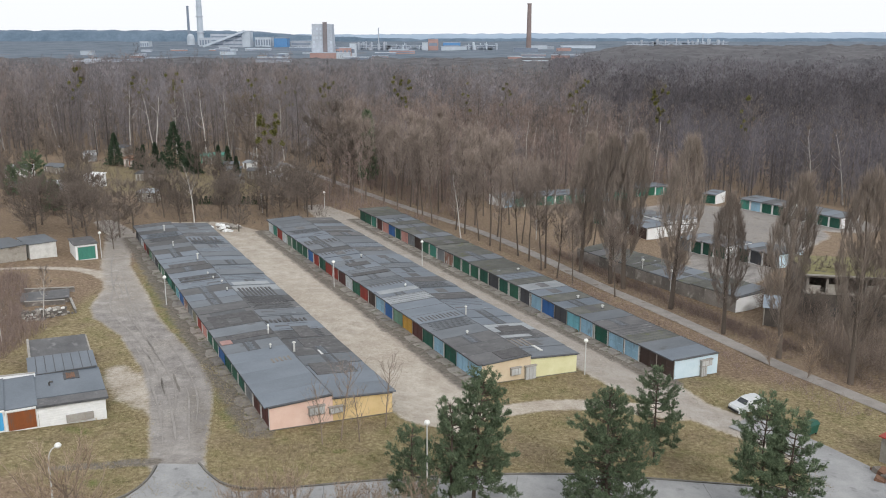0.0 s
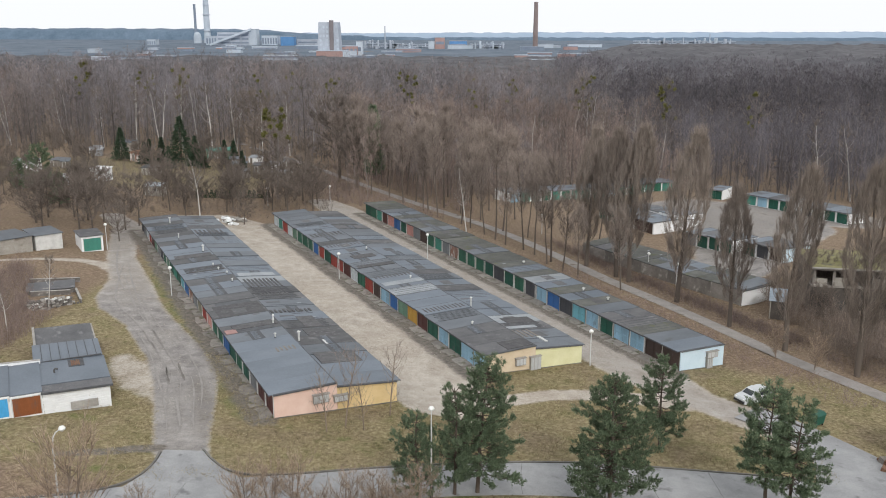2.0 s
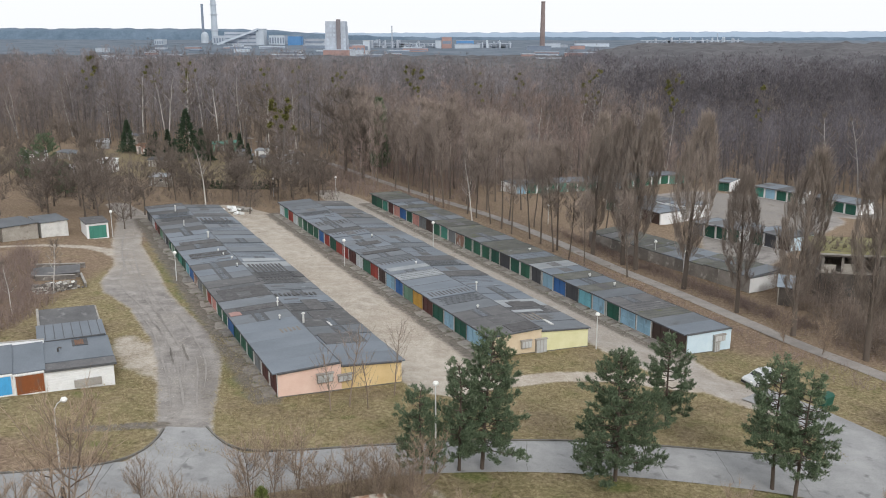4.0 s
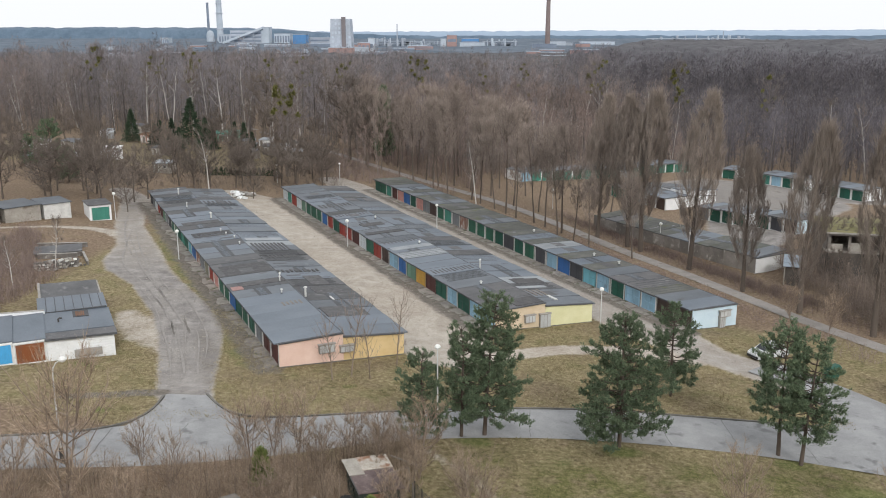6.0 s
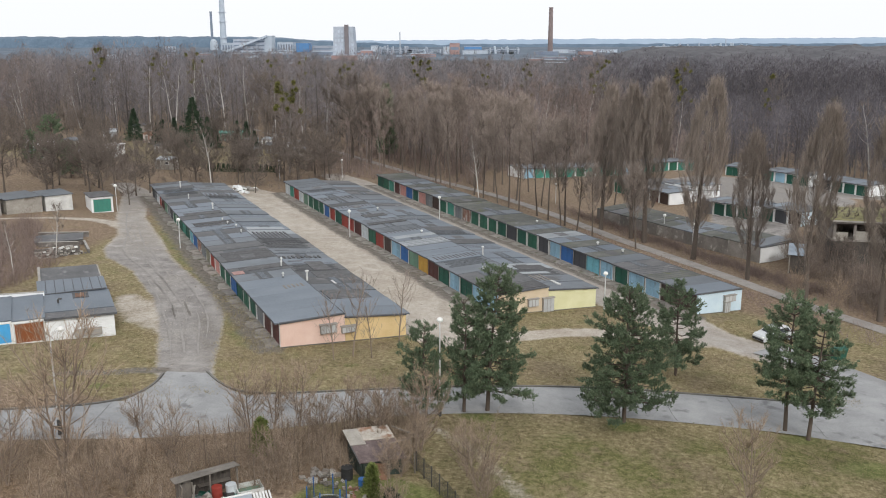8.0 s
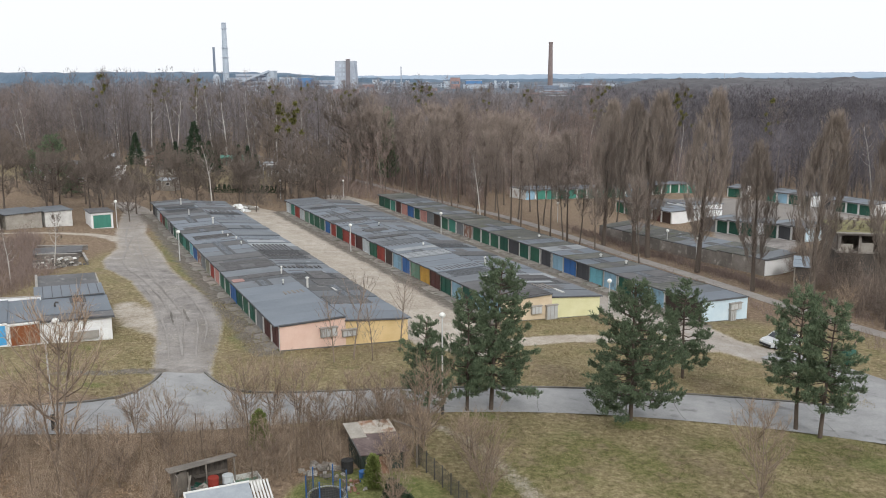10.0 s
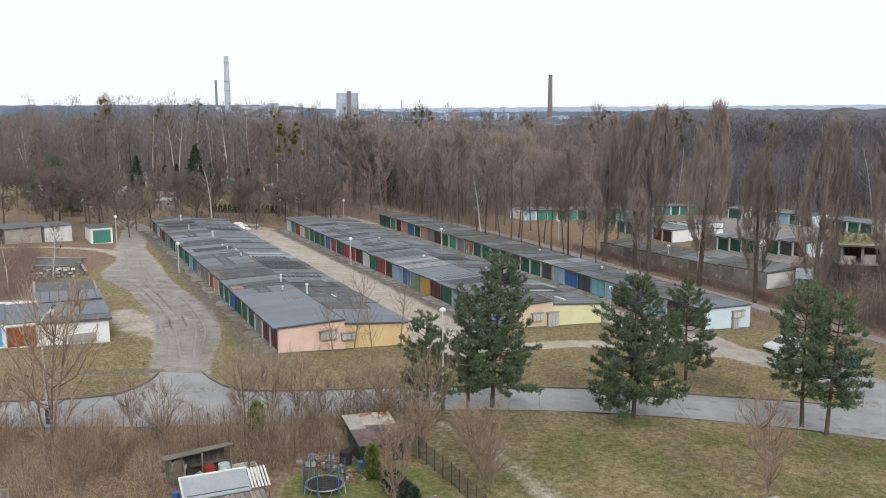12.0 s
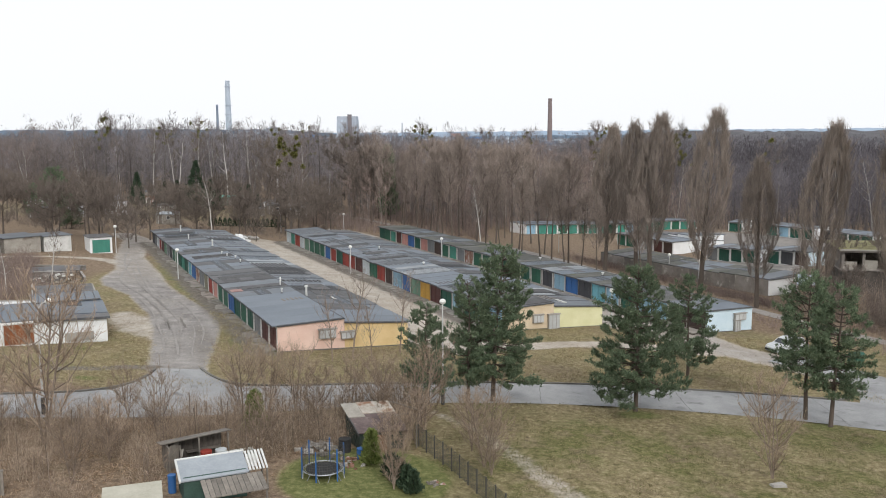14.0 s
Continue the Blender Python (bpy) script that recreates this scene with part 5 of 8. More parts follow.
def bare_tree(seed, H, r, base, width, limbs, subs, twigs, up=0.6, shape="oval", twig_len=1.2, twig_w=0.035, stems=1, cheap=False, lean=0.02):
    """Trunk, limbs, branches and twigs of a leafless tree, as (trunk arrays, crown arrays)."""
    rs = np.random.RandomState(seed)
    trunk, crown = [], []
    k = 4 if cheap else 8
    all_limbs = []
    for s in range(stems):
        t = np.linspace(0, 1, k)
        az = rs.uniform(0, 2 * math.pi)
        spread = (0.16 if stems > 1 else lean) * H
        wob = np.cumsum(rs.normal(0, 0.012 * H, (k, 2)), 0) * t[:, None]
        spine = np.stack([spread * t * math.cos(az) + wob[:, 0], spread * t * math.sin(az) + wob[:, 1], t * H * (1 if s == 0 else rs.uniform(0.8, 0.97)) - 0.25 * (1 - t)], -1)
        v, tri = tubes(spine[None], [r / math.sqrt(stems)], [0.02], 4 if cheap else 7)
        trunk.append((v, tri, 0))
        m = limbs // stems
        h = np.sort(base + (0.97 - base) * rs.uniform(0, 1, m) ** (0.85 if shape != "column" else 1.15))
        rel = (h - base) / (1 - base)
        if shape == "oval":
            prof = np.sin(np.clip(rel * 0.85 + 0.12, 0, 1) * math.pi) ** 0.6
        elif shape == "column":
            prof = np.minimum(1, rel * 3 + 0.45) * (1 - rel ** 3) ** 0.6
        else:
            prof = (1 - rel) ** 0.7 * 0.9 + 0.12
        L = width * prof * rs.uniform(0.75, 1.15, m)
        a = np.arange(m) * 2.4 + rs.uniform(-0.5, 0.5, m)
        p0 = np.stack([np.interp(h, t, spine[:, i]) for i in range(3)], -1)
        kk = 3 if cheap else 4
        q = np.linspace(0, 1, kk)[None, :, None]
        out = np.stack([np.cos(a), np.sin(a), np.zeros(m)], -1)[:, None, :]
        rise = np.array([0, 0, 1.0])[None, None, :]
        if shape == "column":
            reach = L[:, None, None] * (1 - (1 - q) ** 2)
            lift = np.minimum(L * rs.uniform(1.8, 3.2, m), np.maximum(H * rs.uniform(0.8, 1.0, m) - p0[:, 2], 0.6))[:, None, None] * q ** 1.2
        else:
            reach = L[:, None, None] * q
            lift = (L * (up + rs.uniform(-0.15, 0.25, m)))[:, None, None] * q ** 1.4
        lp = p0[:, None, :] + out * reach + rise * lift
        lp[:, 1:, :] += rs.normal(0, 0.05, (m, kk - 1, 3)) * L[:, None, None] * 0.6
        if shape == "column":
            zz = np.clip(lp[..., 2] / H, 0, 1)
            room = width * np.clip((zz - 0.08) / 0.35, 0.12, 1) ** 0.7 * np.clip((1.02 - zz) / 0.5, 0.04, 1) ** 0.75
            mid = np.stack([np.interp(zz, t, spine[:, 0]), np.interp(zz, t, spine[:, 1])], -1)
            off = lp[..., :2] - mid
            dist = np.linalg.norm(off, axis=2, keepdims=True) + 1e-6
            lp[..., :2] = mid + off * np.minimum(1, room[..., None] / dist)
        lr = np.clip(0.014 * L + 0.008, 0.006, r * 0.35) * (0.8 if shape == "column" else 1)
        if cheap:
            v, tri = blades(lp[:, 0], lp[:, -1] - lp[:, 0], np.linalg.norm(lp[:, -1] - lp[:, 0], axis=1), 0.1, rs)
        else:
            v, tri = tubes(lp, lr, lr * 0.25, 3)
        crown.append((v, tri, 1 if cheap or shape == "column" else 0))
        all_limbs.append(lp)
    lp = np.concatenate(all_limbs)
    m, kk = lp.shape[:2]
    if subs:
        i = rs.randint(0, m, subs)
        f = rs.uniform(0.25, 0.98, subs) * (kk - 1)
        j = np.minimum(f.astype(int), kk - 2)
        w = (f - j)[:, None]
        p0 = lp[i, j] * (1 - w) + lp[i, j + 1] * w
        d = lp[i, j + 1] - lp[i, j]
        d /= np.linalg.norm(d, axis=1, keepdims=True) + 1e-9
        d = d * 0.8 + rs.normal(0, 0.45, (subs, 3)) + np.array([0, 0, 0.45 if shape != "column" else 1.1])
        d /= np.linalg.norm(d, axis=1, keepdims=True)
        L = width * rs.uniform(0.16, 0.42, subs) * (1.2 if shape == "column" else 1)
        q = np.linspace(0, 1, 3)[None, :, None]
        sp = p0[:, None, :] + d[:, None, :] * L[:, None, None] * q + np.array([0, 0, 1.0]) * (0.2 * L)[:, None, None] * q ** 2
        sp[:, 1:, :] += rs.normal(0, 0.04, (subs, 2, 3)) * L[:, None, None]
        sr = min(0.022, 0.0026 * H)
        v, tri = tubes(sp, np.full(subs, sr), np.full(subs, sr * 0.45), 3)
        crown.append((v, tri, 1))
        carriers = sp
    else:
        carriers = lp
    n = len(carriers)
    i = rs.randint(0, n, twigs)
    kk = carriers.shape[1]
    f = rs.uniform(0.15, 1.0, twigs) * (kk - 1) * 0.999
    j = f.astype(int)
    w = (f - j)[:, None]
    p0 = carriers[i, j] * (1 - w) + carriers[i, j + 1] * w
    d = carriers[i, j + 1] - carriers[i, j]
    d /= np.linalg.norm(d, axis=1, keepdims=True) + 1e-9
    d = d * 0.7 + rs.normal(0, 0.5, (twigs, 3)) + np.array([0, 0, 0.35 if shape != "column" else 0.9])
    v, tri = blades(p0, d, twig_len * rs.uniform(0.5, 1.3, twigs), twig_w * rs.uniform(0.6, 1.3, twigs), rs)
    crown.append((v, tri, 1))
    return join(trunk), join(crown)


TREE_KINDS = {}


def tree_kind(key, mats, count, **kw):
    made = []
    for s in range(count):
        tr, cr = bare_tree(100 * len(TREE_KINDS) + s, **kw)
        made.append((mesh_tris("trunk", *tr, [mats[0]]), mesh_tris("crown", *cr, [mats[0], mats[1]])))
    TREE_KINDS[key] = made


tree_kind("broad", (M_BARK, M_TWIG), 4, H=9.5, r=0.2, base=0.2, width=3.8, limbs=32, subs=220, twigs=5000, up=0.55, twig_len=0.9, twig_w=0.033)
tree_kind("poplar", (M_BARK, M_TWIG_POPLAR), 4, H=21.5, r=0.36, base=0.16, width=3.3, limbs=120, subs=900, twigs=20000, shape="column", twig_len=0.9, twig_w=0.03)
tree_kind("avenue", (M_BARK, M_TWIG_AVENUE), 7, H=14.5, r=0.15, base=0.36, width=2.0, limbs=44, subs=280, twigs=4000, up=1.5, twig_len=1.0, twig_w=0.026, lean=0.06)
tree_kind("birch", (M_BIRCH, M_TWIG), 5, H=14.0, r=0.16, base=0.4, width=2.3, limbs=22, subs=110, twigs=900, up=1.1, shape="cone", twig_len=1.0, twig_w=0.03, lean=0.07)
tree_kind("forked_birch", (M_BIRCH, M_TWIG), 4, H=14.0, r=0.19, base=0.45, width=2.4, limbs=22, subs=90, twigs=700, up=1.0, shape="cone", twig_len=1.0, twig_w=0.03, stems=2)
tree_kind("young", (M_SHRUBBARK, M_TWIG_AVENUE), 4, H=4.8, r=0.06, base=0.22, width=1.25, limbs=20, subs=60, twigs=260, up=1.5, twig_len=0.5, twig_w=0.013, lean=0.06)
tree_kind("clump", (M_SHRUBBARK, M_THICKET), 5, H=5.2, r=0.085, base=0.1, width=1.8, limbs=50, subs=260, twigs=2400, up=1.1, twig_len=0.6, twig_w=0.013, stems=5)
tree_kind("tall", (M_TRUNK_WOOD, M_TWIG_WOOD), 4, H=21.0, r=0.26, base=0.35, width=3.6, limbs=34, subs=160, twigs=1700, up=0.9, twig_len=1.3, twig_w=0.045)


def tree(kind, x, y, scale=1.0, label="", group="", k=None, name="tree", tall=1.0):
    made = TREE_KINDS[kind]
    tr, cr = made[rng.randrange(len(made)) if k is None else k % len(made)]
    tilt = 7 if kind == "birch" else (0.8 if kind == "poplar" else 2)
    m = pose(x, y, g(x, y), rng.uniform(-tilt, tilt), rng.uniform(-tilt, tilt), rng.uniform(0, 360)) @ Matrix.Diagonal((scale, scale, scale * tall * rng.uniform(0.92, 1.06), 1))
    t = thing(name, m, label, "tree", group)
    part("trunk", tr, None, t)
    part("crown", cr, None, t)
    return t


POPLAR = "tall slender leafless poplar with upswept grey-brown twigs"
for x, y, s, k in ((31.3, 121.4, 1.08, 0), (35.6, 110.5, 0.86, 1), (39.7, 101.6, 0.98, 2), (44.9, 93.7, 1.02, 3), (26.4, 131.6, 1.14, 2), (24.9, 134.5, 1.05, 1), (21.1, 141.0, 1.0, 0), (48.9, 87.2, 1.0, 1)):
    tree("poplar", x, y, s, POPLAR, "poplars beside the footpath", k, "poplar")
AVENUE = "slim leafless tree standing in brown leaf litter"
for x, y, s in ((18.0, 133.5, 0.8), (17.2, 137.5, 0.9), (14.4, 141.3, 0.95), (13.2, 145.9, 0.95), (11.6, 152.2, 1.0), (8.5, 154.0, 0.95), (6.2, 159.1, 1.05), (2.6, 167.5, 1.0), (-0.1, 173.5, 1.0),
                (-4, 178, 1.05), (-8, 184.5, 1.0), (-12, 190, 1.1), (-16.5, 197, 1.0), (-20, 204, 1.1), (4.5, 163, 0.9), (15.8, 143.5, 1.0), (21.5, 141.8, 0.95), 
                (12.5, 160.5, 1.05), (9, 168, 1.1), (5, 177, 1.05), (1, 183, 1.1), (-3, 190, 1.1), (-8, 198, 1.15), (-13, 206, 1.15), (-18, 215, 1.1), (-25, 210, 1.0), (-30, 220, 1.1), (-24, 226, 1.15),
                (11, 180, 1.15), (7, 188, 1.15), (3, 196, 1.2), (-2, 204, 1.2), (25, 155.5, 0.95), (-6.5, 187.5, 1.0), (-10.2, 194.5, 1.1), (24.2, 127.8, 0.75)):
    tree("avenue", x + rng.uniform(-0.7, 0.7), y + rng.uniform(-1.5, 1.5), s * rng.uniform(0.95, 1.25), AVENUE, "slim trees beside the footpath")
for x, y, s in ((-58.5, 150.5, 0.75), (-61.5, 144.0, 0.9), (-56.2, 141.5, 0.55), (-66, 149, 0.85), (-71, 146, 0.9), (-75, 152, 0.95), (-64.5, 156, 0.8), (-80, 147, 0.9), (-52, 164, 0.7), (-45, 172, 0.75), (-38, 176, 0.8), (-57, 170, 0.8),
                (-34, 171.5, 0.8), (-30, 178, 0.85), (-41, 183, 0.8), (-49, 186, 0.7), (-62, 181, 0.7), (-69, 168, 0.8), (-78, 178, 0.7), (-36, 196, 0.9), (-53, 200, 0.8), (-70, 205, 0.75), (-86, 200, 0.8), (-96, 190, 0.9), (-57.5, 154.5, 0.85), (-67.8, 157, 0.95), (-71.2, 159, 0.9), (-75.5, 157.7, 0.8), (-54.9, 172.4, 0.8), (-50.9, 170.4, 0.75), (-46.2, 171.7, 0.75), (-45, 178.5, 0.8), (-36.2, 181, 0.85), (-34, 188.8, 0.9), (-30.5, 186.3, 0.8), (-44.6, 210, 0.9), (-58, 214, 0.8), (-65, 222, 0.8), (-76, 214, 0.7), (-92, 214, 0.8), (-100, 226, 0.9), (-110, 236, 0.9), (-84, 230, 0.7), (-70, 240, 0.9), (-50, 240, 1.0), (-40, 228, 0.95), (-120, 222, 0.9), (-106, 204, 0.8), (-94, 178, 0.8), (-100, 166, 0.9), (-40, 160.5, 0.6)):
    tree("broad", x, y, s * 1.05, "spreading leafless tree with fine grey-brown twigs", "leafless trees of the gardens")
for x, y, s in ((-31.0, 226.0, 2.0), (-45.5, 214.0, 1.5), (-24.5, 208.0, 1.6), (-62.0, 262.0, 1.8)):
    tree("broad", x, y, s, "large spreading leafless tree with pale branches", "large leafless trees")
for x, y, s in ((50.5, 119.5, 0.75), (54.5, 117.0, 0.85), (58.5, 119.0, 0.8), (61.0, 114.0, 0.85), (56.5, 109.0, 0.6), (49.0, 113.5, 0.5), (63.5, 122.0, 0.9), (60.0, 126.0, 0.8)):
    tree("broad", x, y, s, "tangled leafless tree in brush by the derelict shed", "leafless trees by the derelict shed")
for x, y, s in ((-49.6, 165.0, 0.9), (-50.5, 93.5, 0.42), (-50.0, 102.5, 0.5), (1.5, 163.5, 0.85)):
    tree("birch", x, y, s, "slender white-barked birch without leaves", "birches", name="birch")
for x, y, s in ((-11.2, 71.7, 1.15), (-9.7, 72.7, 1.35), (-8.0, 72.4, 1.0), (-6.0, 76.0, 1.2)):
    tree("young", x, y, s, "young leafless tree with thin upright twigs", "young trees in the grass")
for x, y, s in ((-23.9, 48.4, 1.6), (-26.4, 46.6, 0.9), (-14.2, 55.2, 0.9), (-13.0, 57.0, 0.8), (-11.3, 57.3, 0.85), (-21.3, 54.0, 0.6), (1.2, 48.7, 0.85), (0.5, 51.2, 0.7), (-2.9, 51.9, 0.6), (-2.6, 54.5, 1.05), (-3.5, 44.6, 0.5),
                (28.0, 51.0, 0.9), (17.5, 49.2, 1.0), (37.5, 98.5, 0.75), (40.5, 94.8, 0.8), (-7.5, 56.0, 0.8), (-9.3, 54.0, 0.75), (-5.4, 57.0, 0.7), (-17.6, 49.4, 0.75), (-19.2, 46.2, 0.65), (-19.8, 43.0, 0.7), (-5.6, 53.9, 0.85), (-11.2, 49.2, 0.6), (-4.4, 50.2, 0.5), (-3.6, 50.6, 0.45), (1.6, 47.4, 0.6)):
    tree("clump", x, y, s, "bushy leafless shrub with several thin stems", "leafless shrubs", name="shrub")


# ---------------------------------------------------------------- evergreens
def pine_tree(seed, H, crown_base, width, whorls, per, shoots, sparse=1.0, droop=0.3):
    """Trunk, whorled branches, side shoots and brushes of needles that point up and out."""
    rs = np.random.RandomState(seed)
    t = np.linspace(0, 1, 9)
    wob = np.cumsum(rs.normal(0, 0.012 * H, (9, 2)), 0) * t[:, None] * 0.6
    spine = np.stack([wob[:, 0], wob[:, 1], t * H - 0.2 * (1 - t)], -1)
    trunk = join([(*tubes(spine[None], [0.0165 * H], [0.02], 8), 0)])
    main, side, pts, dirs = [], [], [], []
    lump = rs.uniform(0, 6.28, 3)
    for i in range(whorls):
        rel = np.clip((i + rs.uniform(-0.3, 0.3)) / whorls, 0, 0.985)
        h = crown_base + (1 - crown_base) * rel
        prof = (1 - rel) ** 0.66 * (0.8 + 0.2 * min(1, rel * 4))
        k = max(3, int(round(per * (0.55 + 0.5 * prof))))
        for j in range(k):
            if rs.rand() > sparse:
                continue
            a = 2 * math.pi * j / k + i * 1.1 + rs.uniform(-0.4, 0.4)
            L = width * prof * rs.uniform(0.55, 1.12) * (1 + 0.22 * math.sin(2 * a + lump[0]) + 0.15 * math.sin(3 * a + 5 * rel + lump[1])) + 0.25
            q = np.linspace(0, 1, 5)[:, None]
            p0 = np.array([np.interp(h, t, spine[:, c]) for c in range(3)])
            out = np.array([math.cos(a), math.sin(a), 0])
            line = p0 + out * L * q + np.array([0, 0, 1]) * L * ((-droop + 0.95 * rel) * q + 0.28 * q ** 3)
            line[1:] += rs.normal(0, 0.035, (4, 3)) * L
            main.append(line)
            m = max(3, int(shoots * L / width))
            f = rs.uniform(0.22, 1.0, m) ** 0.75 * 3.999
            jj = f.astype(int)
            w = (f - jj)[:, None]
            base = line[jj] * (1 - w) + line[jj + 1] * w
            ang = a + rs.choice([-1, 1], m) * rs.uniform(0.2, 1.15, m)
            sl = (0.24 + 0.26 * L * (1 - f / 4.6)) * rs.uniform(0.6, 1.15, m)
            d = np.stack([np.cos(ang), np.sin(ang), rs.uniform(0.1, 0.75, m)], -1)
            tip = base + d * sl[:, None]
            side.append(np.stack([base, (base + tip) / 2 - np.array([0, 0, 0.03]), tip], 1))
            n = 5
            g_ = rs.uniform(0.2, 1.1, (m, n, 1))
            pts.append((base[:, None] * (1 - g_) + tip[:, None] * g_ + rs.normal(0, 0.09, (m, n, 3))).reshape(-1, 3))
            dirs.append((d[:, None] * 0.6 + np.array([0, 0, 0.75]) + rs.normal(0, 0.3, (m, n, 3))).reshape(-1, 3))
    main, side = np.array(main), np.concatenate(side)
    limb = join([(*tubes(main, np.full(len(main), 0.04), np.full(len(main), 0.012), 4), 0), (*tubes(side, np.full(len(side), 0.012), np.full(len(side), 0.006), 3), 0)])
    p, d = np.concatenate(pts), np.concatenate(dirs)
    d /= np.linalg.norm(d, axis=1, keepdims=True)
    count = 11
    dd = np.repeat(d, count, 0) * 0.8 + rs.normal(0, 0.62, (len(p) * count, 3))
    pp = np.repeat(p, count, 0) + np.repeat(d, count, 0) * rs.uniform(-0.1, 0.08, (len(p) * count, 1))
    v, tri = blades(pp, dd, 0.22 * rs.uniform(0.7, 1.2, len(pp)), np.full(len(pp), 0.045), rs)
    return trunk, limb, (v, tri, np.zeros(len(tri), int))


PINES = []
for s, (H, cb, w, wh, per, sh, sp, dr) in enumerate(((8.8, 0.26, 2.2, 17, 5, 11, 0.75, 0.15), (11.2, 0.18, 2.9, 22, 7, 17, 0.93, 0.4), (10.2, 0.17, 3.5, 20, 8, 18, 0.95, 0.36), (8.4, 0.22, 2.4, 16, 6, 14, 0.82, 0.35), (10.2, 0.37, 3.0, 16, 7, 15, 0.8, 0.3), (9.8, 0.3, 2.8, 15, 7, 15, 0.8, 0.45))):
    tr, li, ne = pine_tree(50 + s, H, cb, w, wh, per, sh, sp, dr)
    PINES.append((mesh_tris("trunk", *tr, [M_PINEBARK]), mesh_tris("branchwork", *li, [M_PINEBARK]), mesh_tris("foliage", *ne, [M_NEEDLE])))


def pine(x, y, k, turn, label="green pine with clumped needles and bare lower trunk", scale=1.0, lean=0.0, group="pines by the road"):
    m = pose(x, y, g(x, y), 0, lean, 0) @ pose(0, 0, 0, 0, 0, turn) @ Matrix.Diagonal((scale, scale, scale, 1))
    t = thing("pine", m, label, "tree", group)
    for nm, me in zip(("trunk", "branchwork", "foliage"), PINES[k]):
        part(nm, me, None, t)
    return t


pine(-2.6, 60.5, 3, 20, "small green pine with sparse needles", 0.84)
pine(0.15, 61.6, 0, 110, "slim green pine with bare trunk showing through")
pine(1.9, 62.1, 1, 200, "tall dense green pine with wide lower boughs", lean=3)
pine(11.95, 61.4, 2, 40, "broad dense green pine with low boughs")
pine(18.2, 72.5, 3, 75)
pine(23.8, 61.5, 4, 130, lean=-3)
pine(25.0, 60.1, 5, 300, lean=3)
pine(-84.0, 174.0, 4, 60, "dark green pine among leafless garden trees", 1.12, group="garden pines")
pine(-78.0, 168.0, 2, 10, "low bushy dark green pine beside the gardens", 0.66, group="garden pines")
pine(-90.5, 178.0, 5, 200, "dark green pine among leafless garden trees", 0.8, group="garden pines")


def spruce(x, y, H, w, mat, name, label, n=2600, column=False):
    rs = np.random.RandomState(int(abs(x * 31 + y * 17)))
    rel = rs.uniform(0, 1, n) ** (1.0 if column else 1.35)
    prof = (np.minimum(1, rel * 6 + 0.5) * (1 - rel) ** 0.55) if column else (1 - rel)
    a = rs.uniform(0, 2 * math.pi, n)
    tier = 1 + 0.18 * np.sin(rel * (40 if not column else 9) + np.floor(a * 2.2))
    rad = w * prof * tier * rs.uniform(0.35, 1.05, n)
    p = np.stack([np.cos(a) * rad, np.sin(a) * rad, 0.05 * H + rel * 0.93 * H], -1)
    d = np.stack([np.cos(a), np.sin(a), np.full(n, 1.2 if column else -0.15)], -1) + rs.normal(0, 0.4, (n, 3))
    v, tri = blades(p, d, H * 0.055 * rs.uniform(0.6, 1.3, n) + 0.15, np.full(n, 0.10 + 0.012 * H), rs)
    t = thing(name, pose(x, y, g(x, y)), label, "tree", "garden evergreens")
    part("trunk", Geo().tube([(0, 0, -0.2), (0, 0, H * 0.92)], [0.02 * H, 0.01], 7), M_PINEBARK, t)
    part("foliage", mesh_tris("foliage", v, tri, np.zeros(len(tri), int), [mat]), None, t)
    return t


for x, y, H, w in ((-76.5, 240, 13, 4.0), (-93, 240, 9, 2.6), (-72, 238, 8, 2.2), (-62, 240, 7, 1.6), (-76, 228, 6, 1.6), (-68, 231, 6, 1.5), (-80.5, 236, 7.5, 1.7), (-84.5, 234, 6, 2.0), (-71, 234, 6.5, 2.0), (-57, 229, 5.5, 1.2)):
    spruce(x, y, H, w, M_SPRUCE, "spruce", "dark green conical spruce in the allotment gardens")
for x, y, H, w in ((-22.5, 229, 19, 2.6),):
    spruce(x, y, H, w, M_NEEDLE, "pine", "dark green bushy pine among leafless trees", column=True)
for x, y, H, w in ((-82, 231, 7, 1.0), (-64, 238, 7, 0.9), (-12.7, 52.2, 2.7, 0.75), (-5.1, 48.0, 2.0, 0.6)):
    spruce(x, y, H, w, M_THUJA if y < 60 else M_SPRUCE, "thuja", "column-shaped green thuja in a garden", 1500, True)
for k in range(5):
    spruce(-3.9 + 0.36 * k, 46.6 - 0.62 * k, 1.25, 0.5, M_SPRUCE, "hedge_shrub", "dark green clipped hedge shrub on the lawn", 900, True)


for k in range(16):
    spruce(-56.0 + 0.95 * k, 185.2 + 0.28 * k, 1.9, 0.62, M_SPRUCE, "hedge_shrub", "dark green conical hedge shrub by the gardens", 320, True)


